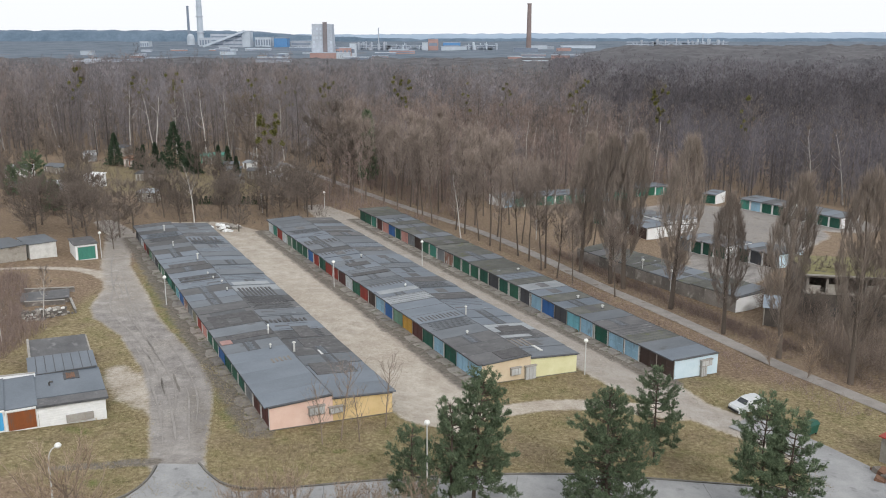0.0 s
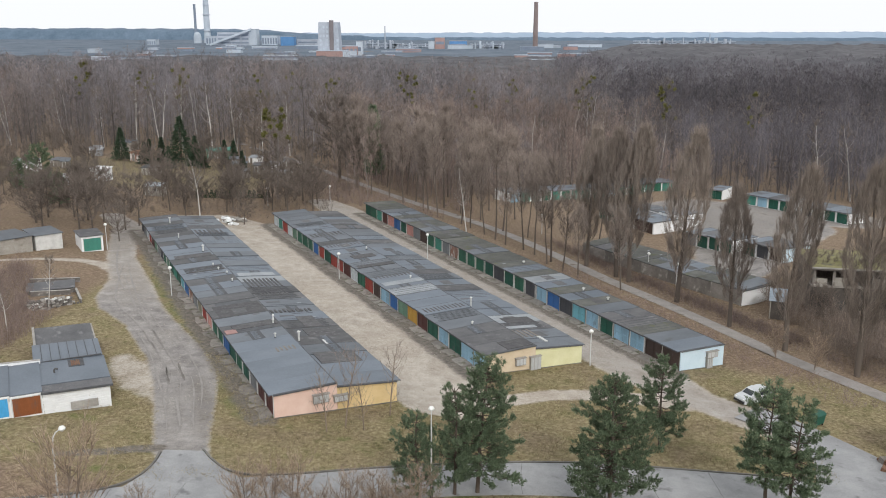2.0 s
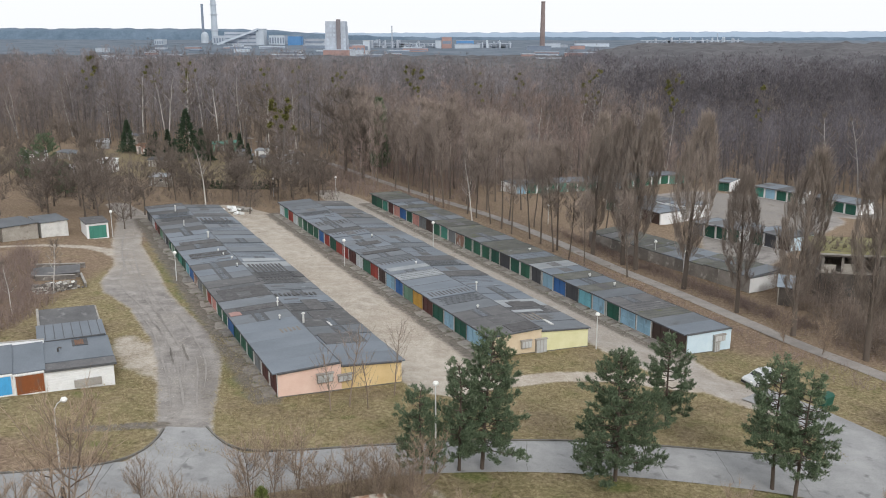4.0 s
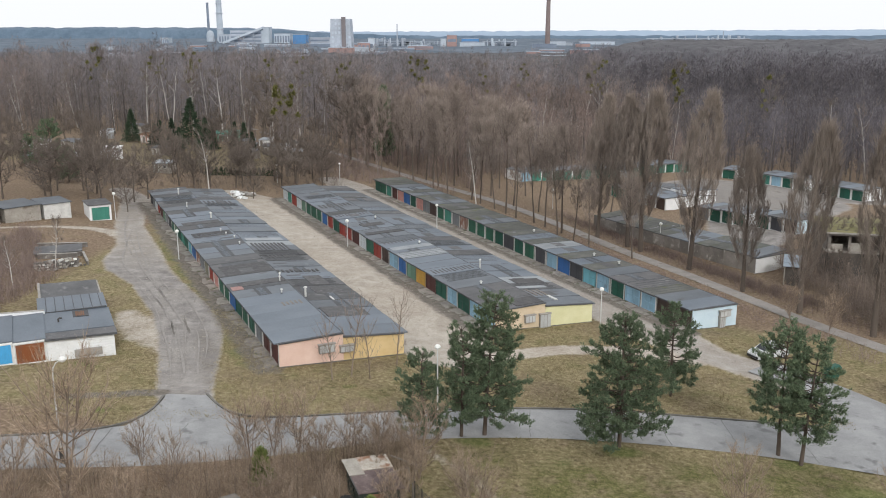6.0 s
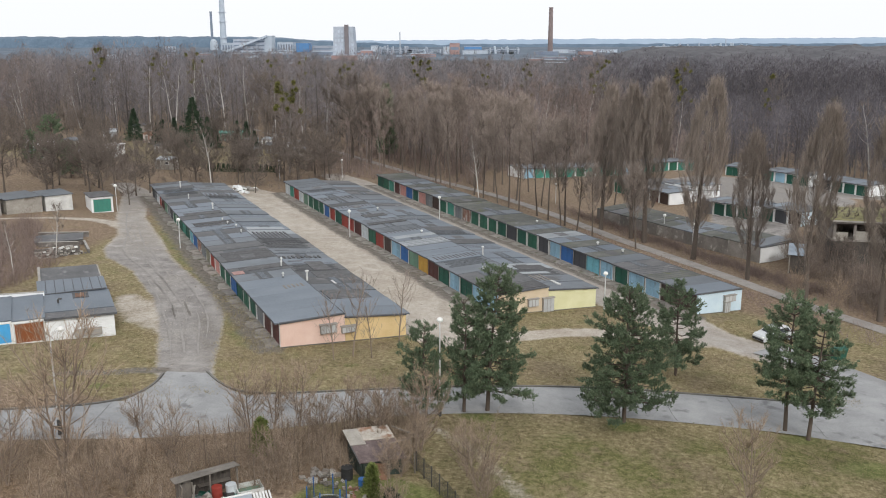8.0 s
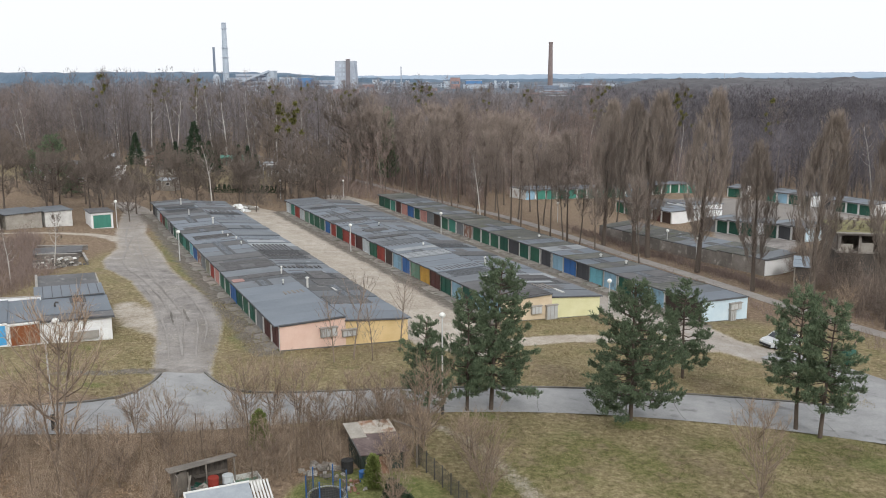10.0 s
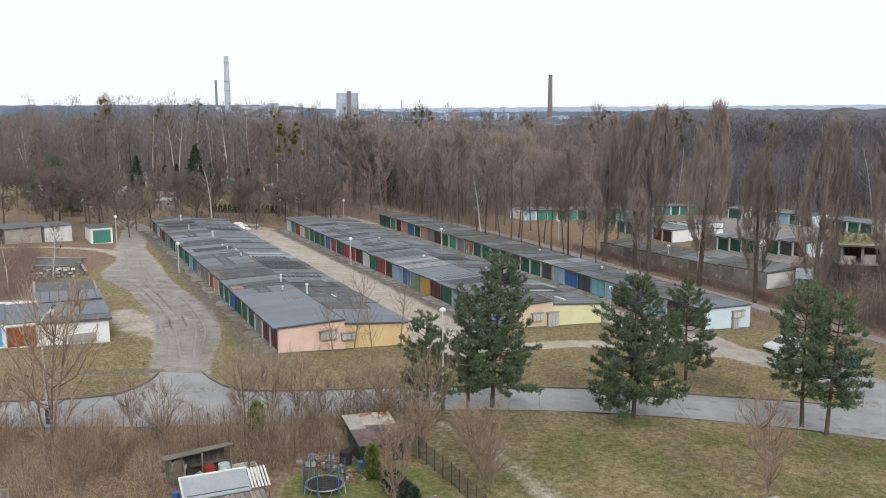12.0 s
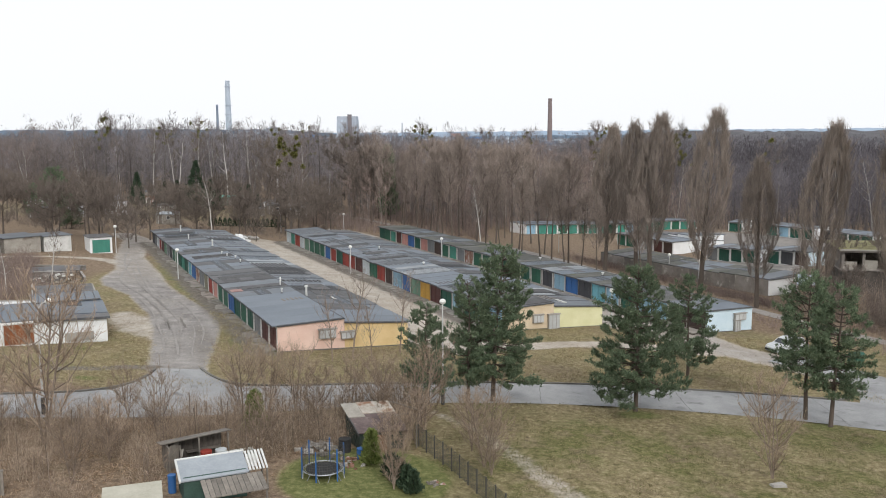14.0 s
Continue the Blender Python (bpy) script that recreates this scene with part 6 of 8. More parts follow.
# ---------------------------------------------------------------- the woods
def forest_template(seed, H, base, width, limbs, twigs, tw=0.11, tl=1.0, top=0.55, r=0.17, lw=0.075):
    """A woodland tree: slim trunk, forked limbs and a rounded haze of fine twigs."""
    rs = np.random.RandomState(seed)
    t = np.linspace(0, 1, 4)
    bend = np.cumsum(rs.normal(0, 0.014 * H, (4, 2)), 0) * t[:, None]
    spine = np.stack([bend[:, 0], bend[:, 1], t * H * 0.9 - 0.3 * (1 - t)], -1)
    tv, tt = tubes(spine[None], [r], [0.03], 4)
    a = np.arange(limbs) * 2.4 + rs.uniform(-0.6, 0.6, limbs)
    rel = np.clip((np.arange(limbs) + rs.uniform(0, 1, limbs)) / limbs, 0, 1)
    z1 = H * (base + (1 - base) * rel) 
    reach = width * np.sqrt(np.clip(1 - ((rel - top) / (1.02 - top)) ** 2, 0.05, 1)) if top < 0.01 else width * np.clip(np.sin(np.clip(rel, 0.04, 1) ** (math.log(0.5) / math.log(top)) * math.pi), 0.12, 1) ** 0.55
    reach = reach * rs.uniform(0.75, 1.1, limbs)
    h0 = np.clip(z1 / H - rs.uniform(0.08, 0.2, limbs), 0.1, 0.88) / 0.9
    p0 = np.stack([np.interp(h0, t, spine[:, k]) for k in range(3)], -1)
    p1 = np.stack([reach * np.cos(a), reach * np.sin(a), z1], -1)
    lv, lt = blades(p0, p1 - p0, np.linalg.norm(p1 - p0, axis=1), lw, rs)
    i = rs.randint(0, limbs, twigs)
    f = rs.uniform(0.15, 1.0, twigs)[:, None] ** 0.6
    c = p0[i] * (1 - f) + p1[i] * f + rs.normal(0, 0.15 * width, (twigs, 3)) * np.array([1, 1, 0.8])
    out = c - np.array([0, 0, H * (base + 0.3 * (1 - base))])
    out /= np.linalg.norm(out, axis=1, keepdims=True) + 1e-9
    d = out * 0.6 + rs.normal(0, 0.5, (twigs, 3)) + np.array([0, 0, 0.55])
    wv, wt = blades(c, d, tl * rs.uniform(0.5, 1.25, twigs), tw * rs.uniform(0.6, 1.3, twigs), rs)
    return (tv, tt, np.zeros(len(tt), int)), join([(lv, lt, 1), (wv, wt, 1)])


def forest(name, places, templates, mats, label, seed):
    rs = np.random.RandomState(seed)
    V, T, I, C, off = [], [], [], [], 0
    for x, y, s, tall in places:
        (tv, tt, ti), (cv, ct, ci) = templates[rs.randint(len(templates))]
        a = rs.uniform(0, 2 * math.pi)
        R = np.array([[math.cos(a), -math.sin(a), 0], [math.sin(a), math.cos(a), 0], [0, 0, 1]])
        k = np.array([s, s, s * tall])
        o = np.array([x, y, g(x, y)])
        for v, t, i in ((tv, tt, ti), (cv, ct, ci)):
            V.append((v * k) @ R.T + o), T.append(t + off), I.append(i)
            off += len(v)
        C.append(np.full(len(tv) + len(cv), rs.uniform(-0.55, 0.55)))
    me = mesh_tris(name, np.concatenate(V), np.concatenate(T), np.concatenate(I), mats)
    me.attributes.new("tone", "FLOAT", "POINT").data.foreach_set("value", np.concatenate(C).astype(np.float32))
    return tagged(new(name, me), label, "woodland", kind="stuff")


NEAR_T = [forest_template(900 + k, 18.5, 0.16 + 0.05 * (k % 3), 3.0 + 0.3 * (k % 3), 18, 640, 0.075, 1.1, 0.52 + 0.05 * (k % 3)) for k in range(8)]
FAR_T = [forest_template(950 + k, 19, 0.26, 4.5 + 0.4 * (k % 3), 11, 290, 0.16, 1.1, 0.55) for k in range(7)]
SLIM_T = [forest_template(980 + k, 16, 0.14, 1.7, 14, 340, 0.05, 1.1, 0.5, 0.1) for k in range(5)]


def wood_edge(x):
    """Where the wood begins, for each x."""
    return float(np.interp(x, [-190, -110, -60, -30, -5, 14, 50, 66, 72, 95, 108, 130], [255, 262, 262, 240, 218, 209, 244, 240, 232, 208, 190, 150]))


def scatter(seed, y0, y1, step, keep):
    rs = np.random.RandomState(seed)
    out, y = [], y0
    while y < y1:
        half = 0.56 * y + 35
        for x in np.arange(-half, half, step):
            px, py = x + rs.uniform(-0.45, 0.45) * step, y + rs.uniform(-0.45, 0.45) * step
            if keep(px, py):
                out.append((px, py, rs.uniform(0.8, 1.15), rs.uniform(0.85, 1.12)))
        y += step
    return out


def off_path(x, y):
    return float(strip_distance(np.array(x), np.array(y), PATH_LINE)) > 2.5


def swell(x, y):
    """Slow rise and fall of the tree tops."""
    return 0.5 * math.sin(x * 0.045 + 2.1 * math.sin(y * 0.021)) + 0.5 * math.sin(y * 0.037 + 1.7 * math.sin(x * 0.03))


def wood_tint(x, y, r):
    """Which kind of wood grows here."""
    v = math.sin(x * 0.03 + 1.3) * math.sin(y * 0.026 + 0.4 + 0.01 * x) + r
    return 0 if v < -0.25 else (1 if v < 0.35 else 2)


def dark_stand(x, y, r):
    """The eastern part of the wood, whose twigs get the darker, cooler colour."""
    return x > 22 + 0.10 * y + 9 * math.sin(y * 0.03) + r


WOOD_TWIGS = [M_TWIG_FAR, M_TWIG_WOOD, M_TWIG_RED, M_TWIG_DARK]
rw = random.Random(17)
near_places = [(x, y, s * (1.0 + 0.0008 * (y - 220)) * (1 + 0.12 * swell(x, y)) * (0.72 if rw.random() < 0.25 else 1), t) for x, y, s, t in scatter(1, 140, 330, 5.6, lambda x, y: y > wood_edge(x) and off_path(x, y))]
far_places = [(x, y, s * (1.1 + 0.0002 * (y - 330)) * (1 + 0.12 * swell(x, y)) * (0.72 if rw.random() < 0.2 else 1), t) for x, y, s, t in scatter(2, 330, 570, 7.8, lambda x, y: True)]
stand = lambda p: 3 if dark_stand(p[0], p[1], rw.uniform(-14, 14)) else wood_tint(p[0], p[1], rw.uniform(-0.5, 0.5))
near_kinds, far_kinds = [stand(p) for p in near_places], [stand(p) for p in far_places]
for kind in range(4):
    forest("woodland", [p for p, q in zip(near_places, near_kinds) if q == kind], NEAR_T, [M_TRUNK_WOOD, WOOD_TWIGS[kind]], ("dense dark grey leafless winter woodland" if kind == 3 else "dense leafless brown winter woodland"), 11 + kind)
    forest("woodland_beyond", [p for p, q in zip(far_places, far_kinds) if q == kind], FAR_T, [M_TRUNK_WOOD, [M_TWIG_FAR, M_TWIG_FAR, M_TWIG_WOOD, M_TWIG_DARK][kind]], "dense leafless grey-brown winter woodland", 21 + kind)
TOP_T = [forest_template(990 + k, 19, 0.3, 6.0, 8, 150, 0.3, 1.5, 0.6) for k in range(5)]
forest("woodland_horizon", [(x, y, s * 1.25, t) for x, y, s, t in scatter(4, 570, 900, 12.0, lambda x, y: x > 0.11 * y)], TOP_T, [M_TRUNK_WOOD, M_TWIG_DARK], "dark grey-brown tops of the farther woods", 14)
forest("thicket", [(x, y, s * 0.85, t) for x, y, s, t in scatter(3, 176, 262, 4.2, lambda x, y: -30 < x < 60 and y > (192 + 0.3 * abs(x + 8) if x < 4 else 207 + 0.97 * (x - 12)) and off_path(x, y)) ] + [(x, y, s * 0.6, t) for x, y, s, t in scatter(6, 214, 250, 3.0, lambda x, y: 49 < x < 68 and y > 226 + 0.55 * abs(x - 58))], SLIM_T, [M_TRUNK_WOOD, M_TWIG_RED], "thicket of slim reddish-brown leafless young trees", 13)
forest("woodland_undergrowth", [(x, y, s * 0.42, t) for x, y, s, t in scatter(5, 200, 300, 3.4, lambda x, y: wood_edge(x) - 3 < y < wood_edge(x) + 22 and off_path(x, y))], SLIM_T, [M_TRUNK_WOOD, M_TWIG_WOOD], "brown leafless saplings and brush at the wood edge", 15)


def mistletoe(x, y, H, balls, kind="tall", s=1.0, birchy=False):
    """A tall leafless tree that carries balls of mistletoe."""
    t = tree("birch" if birchy else kind, x, y, s, "tall leafless tree hung with balls of mistletoe", "trees with mistletoe")
    rs = np.random.RandomState(int(abs(x * 7 + y)))
    for k in range(balls):
        c = np.array([rs.uniform(-2.8, 2.8), rs.uniform(-2.8, 2.8), H * rs.uniform(0.62, 1.02)]) / s
        d = rs.normal(size=(90, 3))
        v, tri = blades(np.tile(c, (90, 1)), d, 0.8 * rs.uniform(0.6, 1.1, 90) / s, np.full(90, 0.34 / s), rs)
        part("mistletoe", mesh_tris("mistletoe", v, tri, np.zeros(90, int), [M_MISTLE]), None, t)
    return t


for x, y, H, b in ((39.5, 289, 27, 16), (62, 272, 28, 24), (-39.8, 190, 19, 20), (-122, 285, 24, 12), (-104, 292, 25, 12), (-88, 280, 25, 14), (-66, 292, 25, 8), (-42, 296, 26, 12), (-17, 290, 26, 14), (4, 296, 26, 5), (88, 268, 24, 8), (18, 292, 27, 8), (-55, 288, 25, 6)):
    mistletoe(x, y, H, b, s=H / 21)
for x, y, s in ((-134, 300, 1.5), (-128, 284, 1.3), (-110, 270, 1.35), (-99, 268, 1.55), (-90, 264, 1.5), (-84, 266, 1.6), (-80, 270, 1.6), (-74, 262, 1.55), (-68, 266, 1.6), (-62, 270, 1.5), (-52, 268, 1.4), (-47, 280, 1.6), (41, 284, 1.85), (36, 288, 1.75), (44, 270, 1.3), (58, 256, 1.3), (92, 226, 1.5), (98, 220, 1.4), (-32, 262, 1.4), (-18, 246, 1.3), (-4, 238, 1.2), (8, 236, 1.25), (20, 246, 1.3), (-24, 240, 1.2), (66, 250, 1.2), (110, 214, 1.4), (-142, 276, 1.4), (-58, 258, 1.2), (30, 252, 1.2), (50, 262, 1.5)):
    tree("forked_birch" if rng.random() < 0.55 else "birch", x, y, s * 0.95, "tall white-trunked birch at the edge of the wood", "birches at the wood edge", name="birch")


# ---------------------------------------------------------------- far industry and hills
# works colours are bluish and washed out to paint in the haze
M_FARWHITE = material("hazy_pale_factory_sheeting", (0.42, 0.48, 0.55), (0.54, 0.60, 0.67), 0.05, 0.4, 0.8, vary=0.1, bump=0)
M_FARGREY = material("hazy_grey_factory_sheeting", (0.32, 0.36, 0.42), (0.44, 0.48, 0.55), 0.05, 0.4, 0.8, vary=0.15, bump=0)
M_FARDARK = material("hazy_dark_factory_windows", (0.16, 0.20, 0.27), (0.24, 0.29, 0.36), 0.05, 0.4, 0.6, bump=0)
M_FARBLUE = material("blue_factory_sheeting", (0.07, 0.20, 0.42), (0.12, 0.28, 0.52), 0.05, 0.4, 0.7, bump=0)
M_FARBRICK = material("hazy_chimney_brick", (0.20, 0.155, 0.15), (0.28, 0.225, 0.215), 0.05, 0.5, 0.9, bump=0)
M_FARSHAFT = material("hazy_dark_shaft", (0.17, 0.155, 0.165), (0.25, 0.225, 0.235), 0.05, 0.5, 0.9, bump=0)
M_FARRED = material("hazy_red_factory_paint", (0.34, 0.22, 0.205), (0.44, 0.31, 0.29), 0.05, 0.5, 0.9, bump=0)
# hills, plain and ridge: the blue of the haze is in their base colours
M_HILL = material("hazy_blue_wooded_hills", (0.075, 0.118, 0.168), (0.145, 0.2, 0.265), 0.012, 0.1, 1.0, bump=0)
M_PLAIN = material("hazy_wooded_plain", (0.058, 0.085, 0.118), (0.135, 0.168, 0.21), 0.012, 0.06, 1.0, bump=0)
M_HILL_FAR = material("hazy_pale_blue_distant_hills", (0.27, 0.35, 0.45), (0.35, 0.43, 0.53), 0.001, 0.01, 1.0, bump=0)
# canopy grey with a little blue mixed in as haze
M_FARWOOD = material("hazy_woodland_canopy", (0.062, 0.062, 0.07), (0.125, 0.122, 0.13), 0.02, 0.15, 1.0, bump=0.6)
FZ = -12.0


def chimney(x, y, z1, r0, r1, mat, label, bands=()):
    t = thing("chimney", pose(x, y, FZ), label, "chimney")
    part("shaft", Geo().tube([(0, 0, -2), (0, 0, (z1 - FZ) * 0.5), (0, 0, z1 - FZ)], [r0, (r0 + r1) / 2, r1], 16), mat, t)
    part("rim", Geo().lathe([(r1 * 1.12, z1 - FZ - 3), (r1 * 1.15, z1 - FZ)], sides=16), mat, t)
    for f in bands:
        h = (z1 - FZ) * f
        r = r0 + (r1 - r0) * f
        part("gallery", Geo().lathe([(r * 1.3, h), (r * 1.3, h + 2)], sides=16), M_FARGREY, t)
    return t


def hall(x, y, w, d, h, mat, label, stripes=0, name="factory_hall", windows=0, roof=None):
    h = h + 8
    t = thing(name, pose(x, y, FZ), label, "factory", "buildings of the chemical works")
    part("wall", Geo().box(-w / 2, w / 2, 0, d, -2, h), mat, t)
    part("roof", Geo().box(-w / 2 - 0.5, w / 2 + 0.5, -0.5, d + 0.5, h, h + 1.2), roof or M_FARGREY, t)
    for k in range(stripes):
        z = h * (k + 0.6) / (stripes + 0.4)
        part("window_band", Geo().box(-w / 2 + 2, w / 2 - 2, -0.3, -0.02, z, z + h * 0.35 / (stripes + 0.4)), M_FARDARK, t)
    for k in range(windows):
        xx = -w / 2 + w * (k + 0.5) / windows
        part("window", Geo().box(xx - 0.3 * w / windows, xx + 0.3 * w / windows, -0.3, -0.02, h * 0.2, h * 0.8), M_FARDARK, t)
    return t


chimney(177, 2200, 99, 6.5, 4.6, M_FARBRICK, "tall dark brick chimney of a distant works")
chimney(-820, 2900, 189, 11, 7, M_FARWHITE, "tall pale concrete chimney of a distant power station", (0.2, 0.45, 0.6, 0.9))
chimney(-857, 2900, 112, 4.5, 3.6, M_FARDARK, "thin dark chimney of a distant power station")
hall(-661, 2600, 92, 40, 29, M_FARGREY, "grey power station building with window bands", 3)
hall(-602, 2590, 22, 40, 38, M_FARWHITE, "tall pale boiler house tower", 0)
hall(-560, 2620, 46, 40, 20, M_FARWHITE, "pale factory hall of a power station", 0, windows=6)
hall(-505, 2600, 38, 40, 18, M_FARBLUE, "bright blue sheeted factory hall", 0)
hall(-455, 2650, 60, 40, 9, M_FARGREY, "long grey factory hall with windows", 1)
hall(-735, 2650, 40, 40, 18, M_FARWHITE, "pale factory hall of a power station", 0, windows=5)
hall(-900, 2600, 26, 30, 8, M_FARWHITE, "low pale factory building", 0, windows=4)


def conveyor():
    t = thing("conveyor_bridge", pose(0, 0, 0), "pale inclined coal conveyor bridge", "conveyor")
    part("gallery", Geo().hexa([(-726, 2585, -12), (-606, 2585, 31), (-606, 2592, 31), (-726, 2592, -12), (-726, 2585, -6), (-606, 2585, 37), (-606, 2592, 37), (-726, 2592, -6)]), M_FARWHITE, t)
    for f in (0.25, 0.5, 0.75):
        x, z = -726 + 120 * f, -12 + 43 * f
        part("trestle", Geo().tube([(x - 3, 2588, FZ - 3), (x, 2588, z + 1)], 0.8, 6).tube([(x + 3, 2588, FZ - 3), (x, 2588, z + 1)], 0.8, 6), M_FARGREY, t)


conveyor()


def dome(x, y, r, h):
    t = thing("storage_tank", pose(x, y, FZ), "pale domed steel storage tank", "tank")
    part("shell", Geo().lathe([(r, -2), (r, h * 0.6), (r * 0.8, h * 0.85), (r * 0.4, h * 0.98), (0.1, h)], sides=20), M_FARWHITE, t)


dome(-838, 2850, 12, 38)


def prill_tower(x, y):
    t = thing("concrete_tower", pose(x, y, FZ), "tall pale concrete tower with dark brick shaft", "tower", "buildings of the chemical works")
    a, b, h = 18.5, 15.5, 58
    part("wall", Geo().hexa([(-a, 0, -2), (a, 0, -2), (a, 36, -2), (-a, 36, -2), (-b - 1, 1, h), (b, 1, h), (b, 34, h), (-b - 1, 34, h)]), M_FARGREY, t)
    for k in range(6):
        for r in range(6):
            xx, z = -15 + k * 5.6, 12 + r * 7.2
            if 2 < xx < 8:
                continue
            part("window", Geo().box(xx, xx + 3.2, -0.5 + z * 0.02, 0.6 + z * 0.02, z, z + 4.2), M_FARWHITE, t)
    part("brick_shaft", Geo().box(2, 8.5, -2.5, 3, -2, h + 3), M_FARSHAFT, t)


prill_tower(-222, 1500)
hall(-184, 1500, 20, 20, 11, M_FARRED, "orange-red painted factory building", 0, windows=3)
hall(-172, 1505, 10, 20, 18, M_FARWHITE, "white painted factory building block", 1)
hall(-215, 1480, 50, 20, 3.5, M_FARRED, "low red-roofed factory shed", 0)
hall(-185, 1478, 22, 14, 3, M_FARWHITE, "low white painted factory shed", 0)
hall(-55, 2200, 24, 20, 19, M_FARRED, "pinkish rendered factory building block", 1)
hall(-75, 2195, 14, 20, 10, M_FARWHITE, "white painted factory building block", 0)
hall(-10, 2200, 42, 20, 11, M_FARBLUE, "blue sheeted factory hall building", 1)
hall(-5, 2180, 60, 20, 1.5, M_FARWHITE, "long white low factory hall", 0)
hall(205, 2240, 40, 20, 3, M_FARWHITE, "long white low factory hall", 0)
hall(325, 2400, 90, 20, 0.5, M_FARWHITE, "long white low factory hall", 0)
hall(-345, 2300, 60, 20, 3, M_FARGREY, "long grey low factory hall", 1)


def works(x0, x1, y, hmax, seed, n, label):
    """A stretch of process plant: columns, vessels and pipe racks."""
    r = random.Random(seed)
    t = thing("process_plant", pose(x0, y, FZ), label, "refinery", "process plants")
    w = x1 - x0
    for lv in (0.25, 0.5):
        part("pipe_rack", Geo().box(0, w, 0, 6, hmax * lv, hmax * lv + 1.6), M_FARGREY, t)
    for k in range(n):
        x, h, rad = r.uniform(0, w), hmax * r.uniform(0.35, 0.95), r.uniform(1.2, 3.6)
        part("column", Geo().lathe([(rad, -2), (rad, h * 0.96), (rad * 0.4, h)], (x, r.uniform(-8, 8), 0), 10), r.choice([M_FARWHITE, M_FARGREY, M_FARGREY]), t)
    for k in range(n // 3):
        x, h, ww = r.uniform(0, w - 14), hmax * r.uniform(0.2, 0.5), r.uniform(8, 18)
        part("plant_house", Geo().box(x, x + ww, 9, 22, -2, h), r.choice([M_FARWHITE, M_FARGREY, M_FARDARK]), t)


works(-240, -150, 2200, 24, 3, 16, "distant refinery columns and pipe racks")
works(-150, -62, 2240, 20, 4, 14, "distant refinery columns and pipe racks")
works(20, 105, 2230, 22, 5, 14, "distant pale silos and columns")
works(490, 780, 2600, 30, 6, 34, "distant refinery columns and pipe racks")
chimney(-187, 2190, 42, 1.6, 1.2, M_FARGREY, "thin grey steel flare stack")
chimney(706, 2600, 24, 1.6, 1.2, M_FARGREY, "thin grey steel flare stack")


rf = random.Random(33)
for k in range(46):
    d = rf.uniform(1250, 2300)
    b = rf.uniform(-0.42, 0.15)
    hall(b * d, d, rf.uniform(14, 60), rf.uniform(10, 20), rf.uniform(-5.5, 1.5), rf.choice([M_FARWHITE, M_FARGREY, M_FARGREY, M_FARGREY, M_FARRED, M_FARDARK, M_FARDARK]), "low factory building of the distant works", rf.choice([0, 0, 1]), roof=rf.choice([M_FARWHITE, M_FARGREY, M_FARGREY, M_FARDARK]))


def hills(name, y, line, mat, label, seed):
    """A long wooded ridge at the horizon."""
    rs = np.random.RandomState(seed)
    xs = np.linspace(-4600, 4600, 700)
    top = np.interp(xs, [p[0] for p in line], [p[1] for p in line]) + np.convolve(rs.normal(0, 2.4, 700), np.ones(3) / 3, "same")
    v, f = [], []
    for x, z in zip(xs, top):
        v += [(x, y, -40), (x, y + 60, z * 0.7), (x, y + 160, z), (x, y + 400, -40)]
    for i in range(len(xs) - 1):
        for k in range(3):
            f.append((4 * i + k, 4 * i + 4 + k, 4 * i + 5 + k, 4 * i + 1 + k))
    return tagged(new(name, mesh_of(name, v, f, mat, flat=False)), label, "hills", kind="structure")


hills("backdrop_hill", 3900, [(-4600, 36), (-2300, 37), (-1400, 38), (-900, 33), (-640, 12), (-300, 2), (4600, 2)], M_HILL, "wooded hill tinted dark blue with haze on the horizon", 1)
hills("backdrop_ridge", 4400, [(-4600, 26), (-800, 18), (-300, 18), (500, 22), (1400, 26), (2200, 29), (4600, 26)], M_HILL_FAR, "distant ridge tinted pale blue with haze on the horizon", 2)


def canopy():
    """The tree tops of the farther woods, as one uneven sheet."""
    rs = np.random.RandomState(5)
    xs, ys = np.linspace(-2600, 2600, 420), np.linspace(590, 1500, 90)
    X, Y = np.meshgrid(xs, ys)
    east = smooth(0.10, 0.2, X / Y)
    Z = rs.normal(0, 1.3, X.shape) - 9.3 * smooth(620, 1150, Y - 0.25 * X) * (1 - east) + east * (-2 + 18 * smooth(590, 900, Y) - 5 * smooth(1000, 1400, Y))
    Z[0] = -14
    Z[-1] = -16
    v = np.stack([X, Y, Z], -1).reshape(-1, 3)
    w = len(xs)
    f = [(j * w + i, j * w + i + 1, (j + 1) * w + i + 1, (j + 1) * w + i) for j in range(len(ys) - 1) for i in range(w - 1)]
    return tagged(new("distant_woods", mesh_of("distant_woods", v.tolist(), f, M_FARWOOD)), "hazy grey tops of distant woods", "woodland", kind="stuff")


canopy()


def plain():
    """The hazy wooded plain out to the hills."""
    rs = np.random.RandomState(6)
    xs, ys = np.linspace(-4500, 4500, 200), np.linspace(1450, 4500, 60)
    X, Y = np.meshgrid(xs, ys)
    Z = -10.5 + rs.normal(0, 1.0, X.shape)
    Z[0], Z[-1] = -16, -16
    v = np.stack([X, Y, Z], -1).reshape(-1, 3)
    w = len(xs)
    f = [(j * w + i, j * w + i + 1, (j + 1) * w + i + 1, (j + 1) * w + i) for j in range(len(ys) - 1) for i in range(w - 1)]
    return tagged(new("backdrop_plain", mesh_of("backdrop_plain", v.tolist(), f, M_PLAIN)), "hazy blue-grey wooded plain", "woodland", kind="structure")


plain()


# ---------------------------------------------------------------- street furniture, car, bins
M_GLASSLAMP = material("white_lamp_globe", (0.75, 0.75, 0.72), (0.85, 0.85, 0.82), 1, 8, 0.3, bump=0)


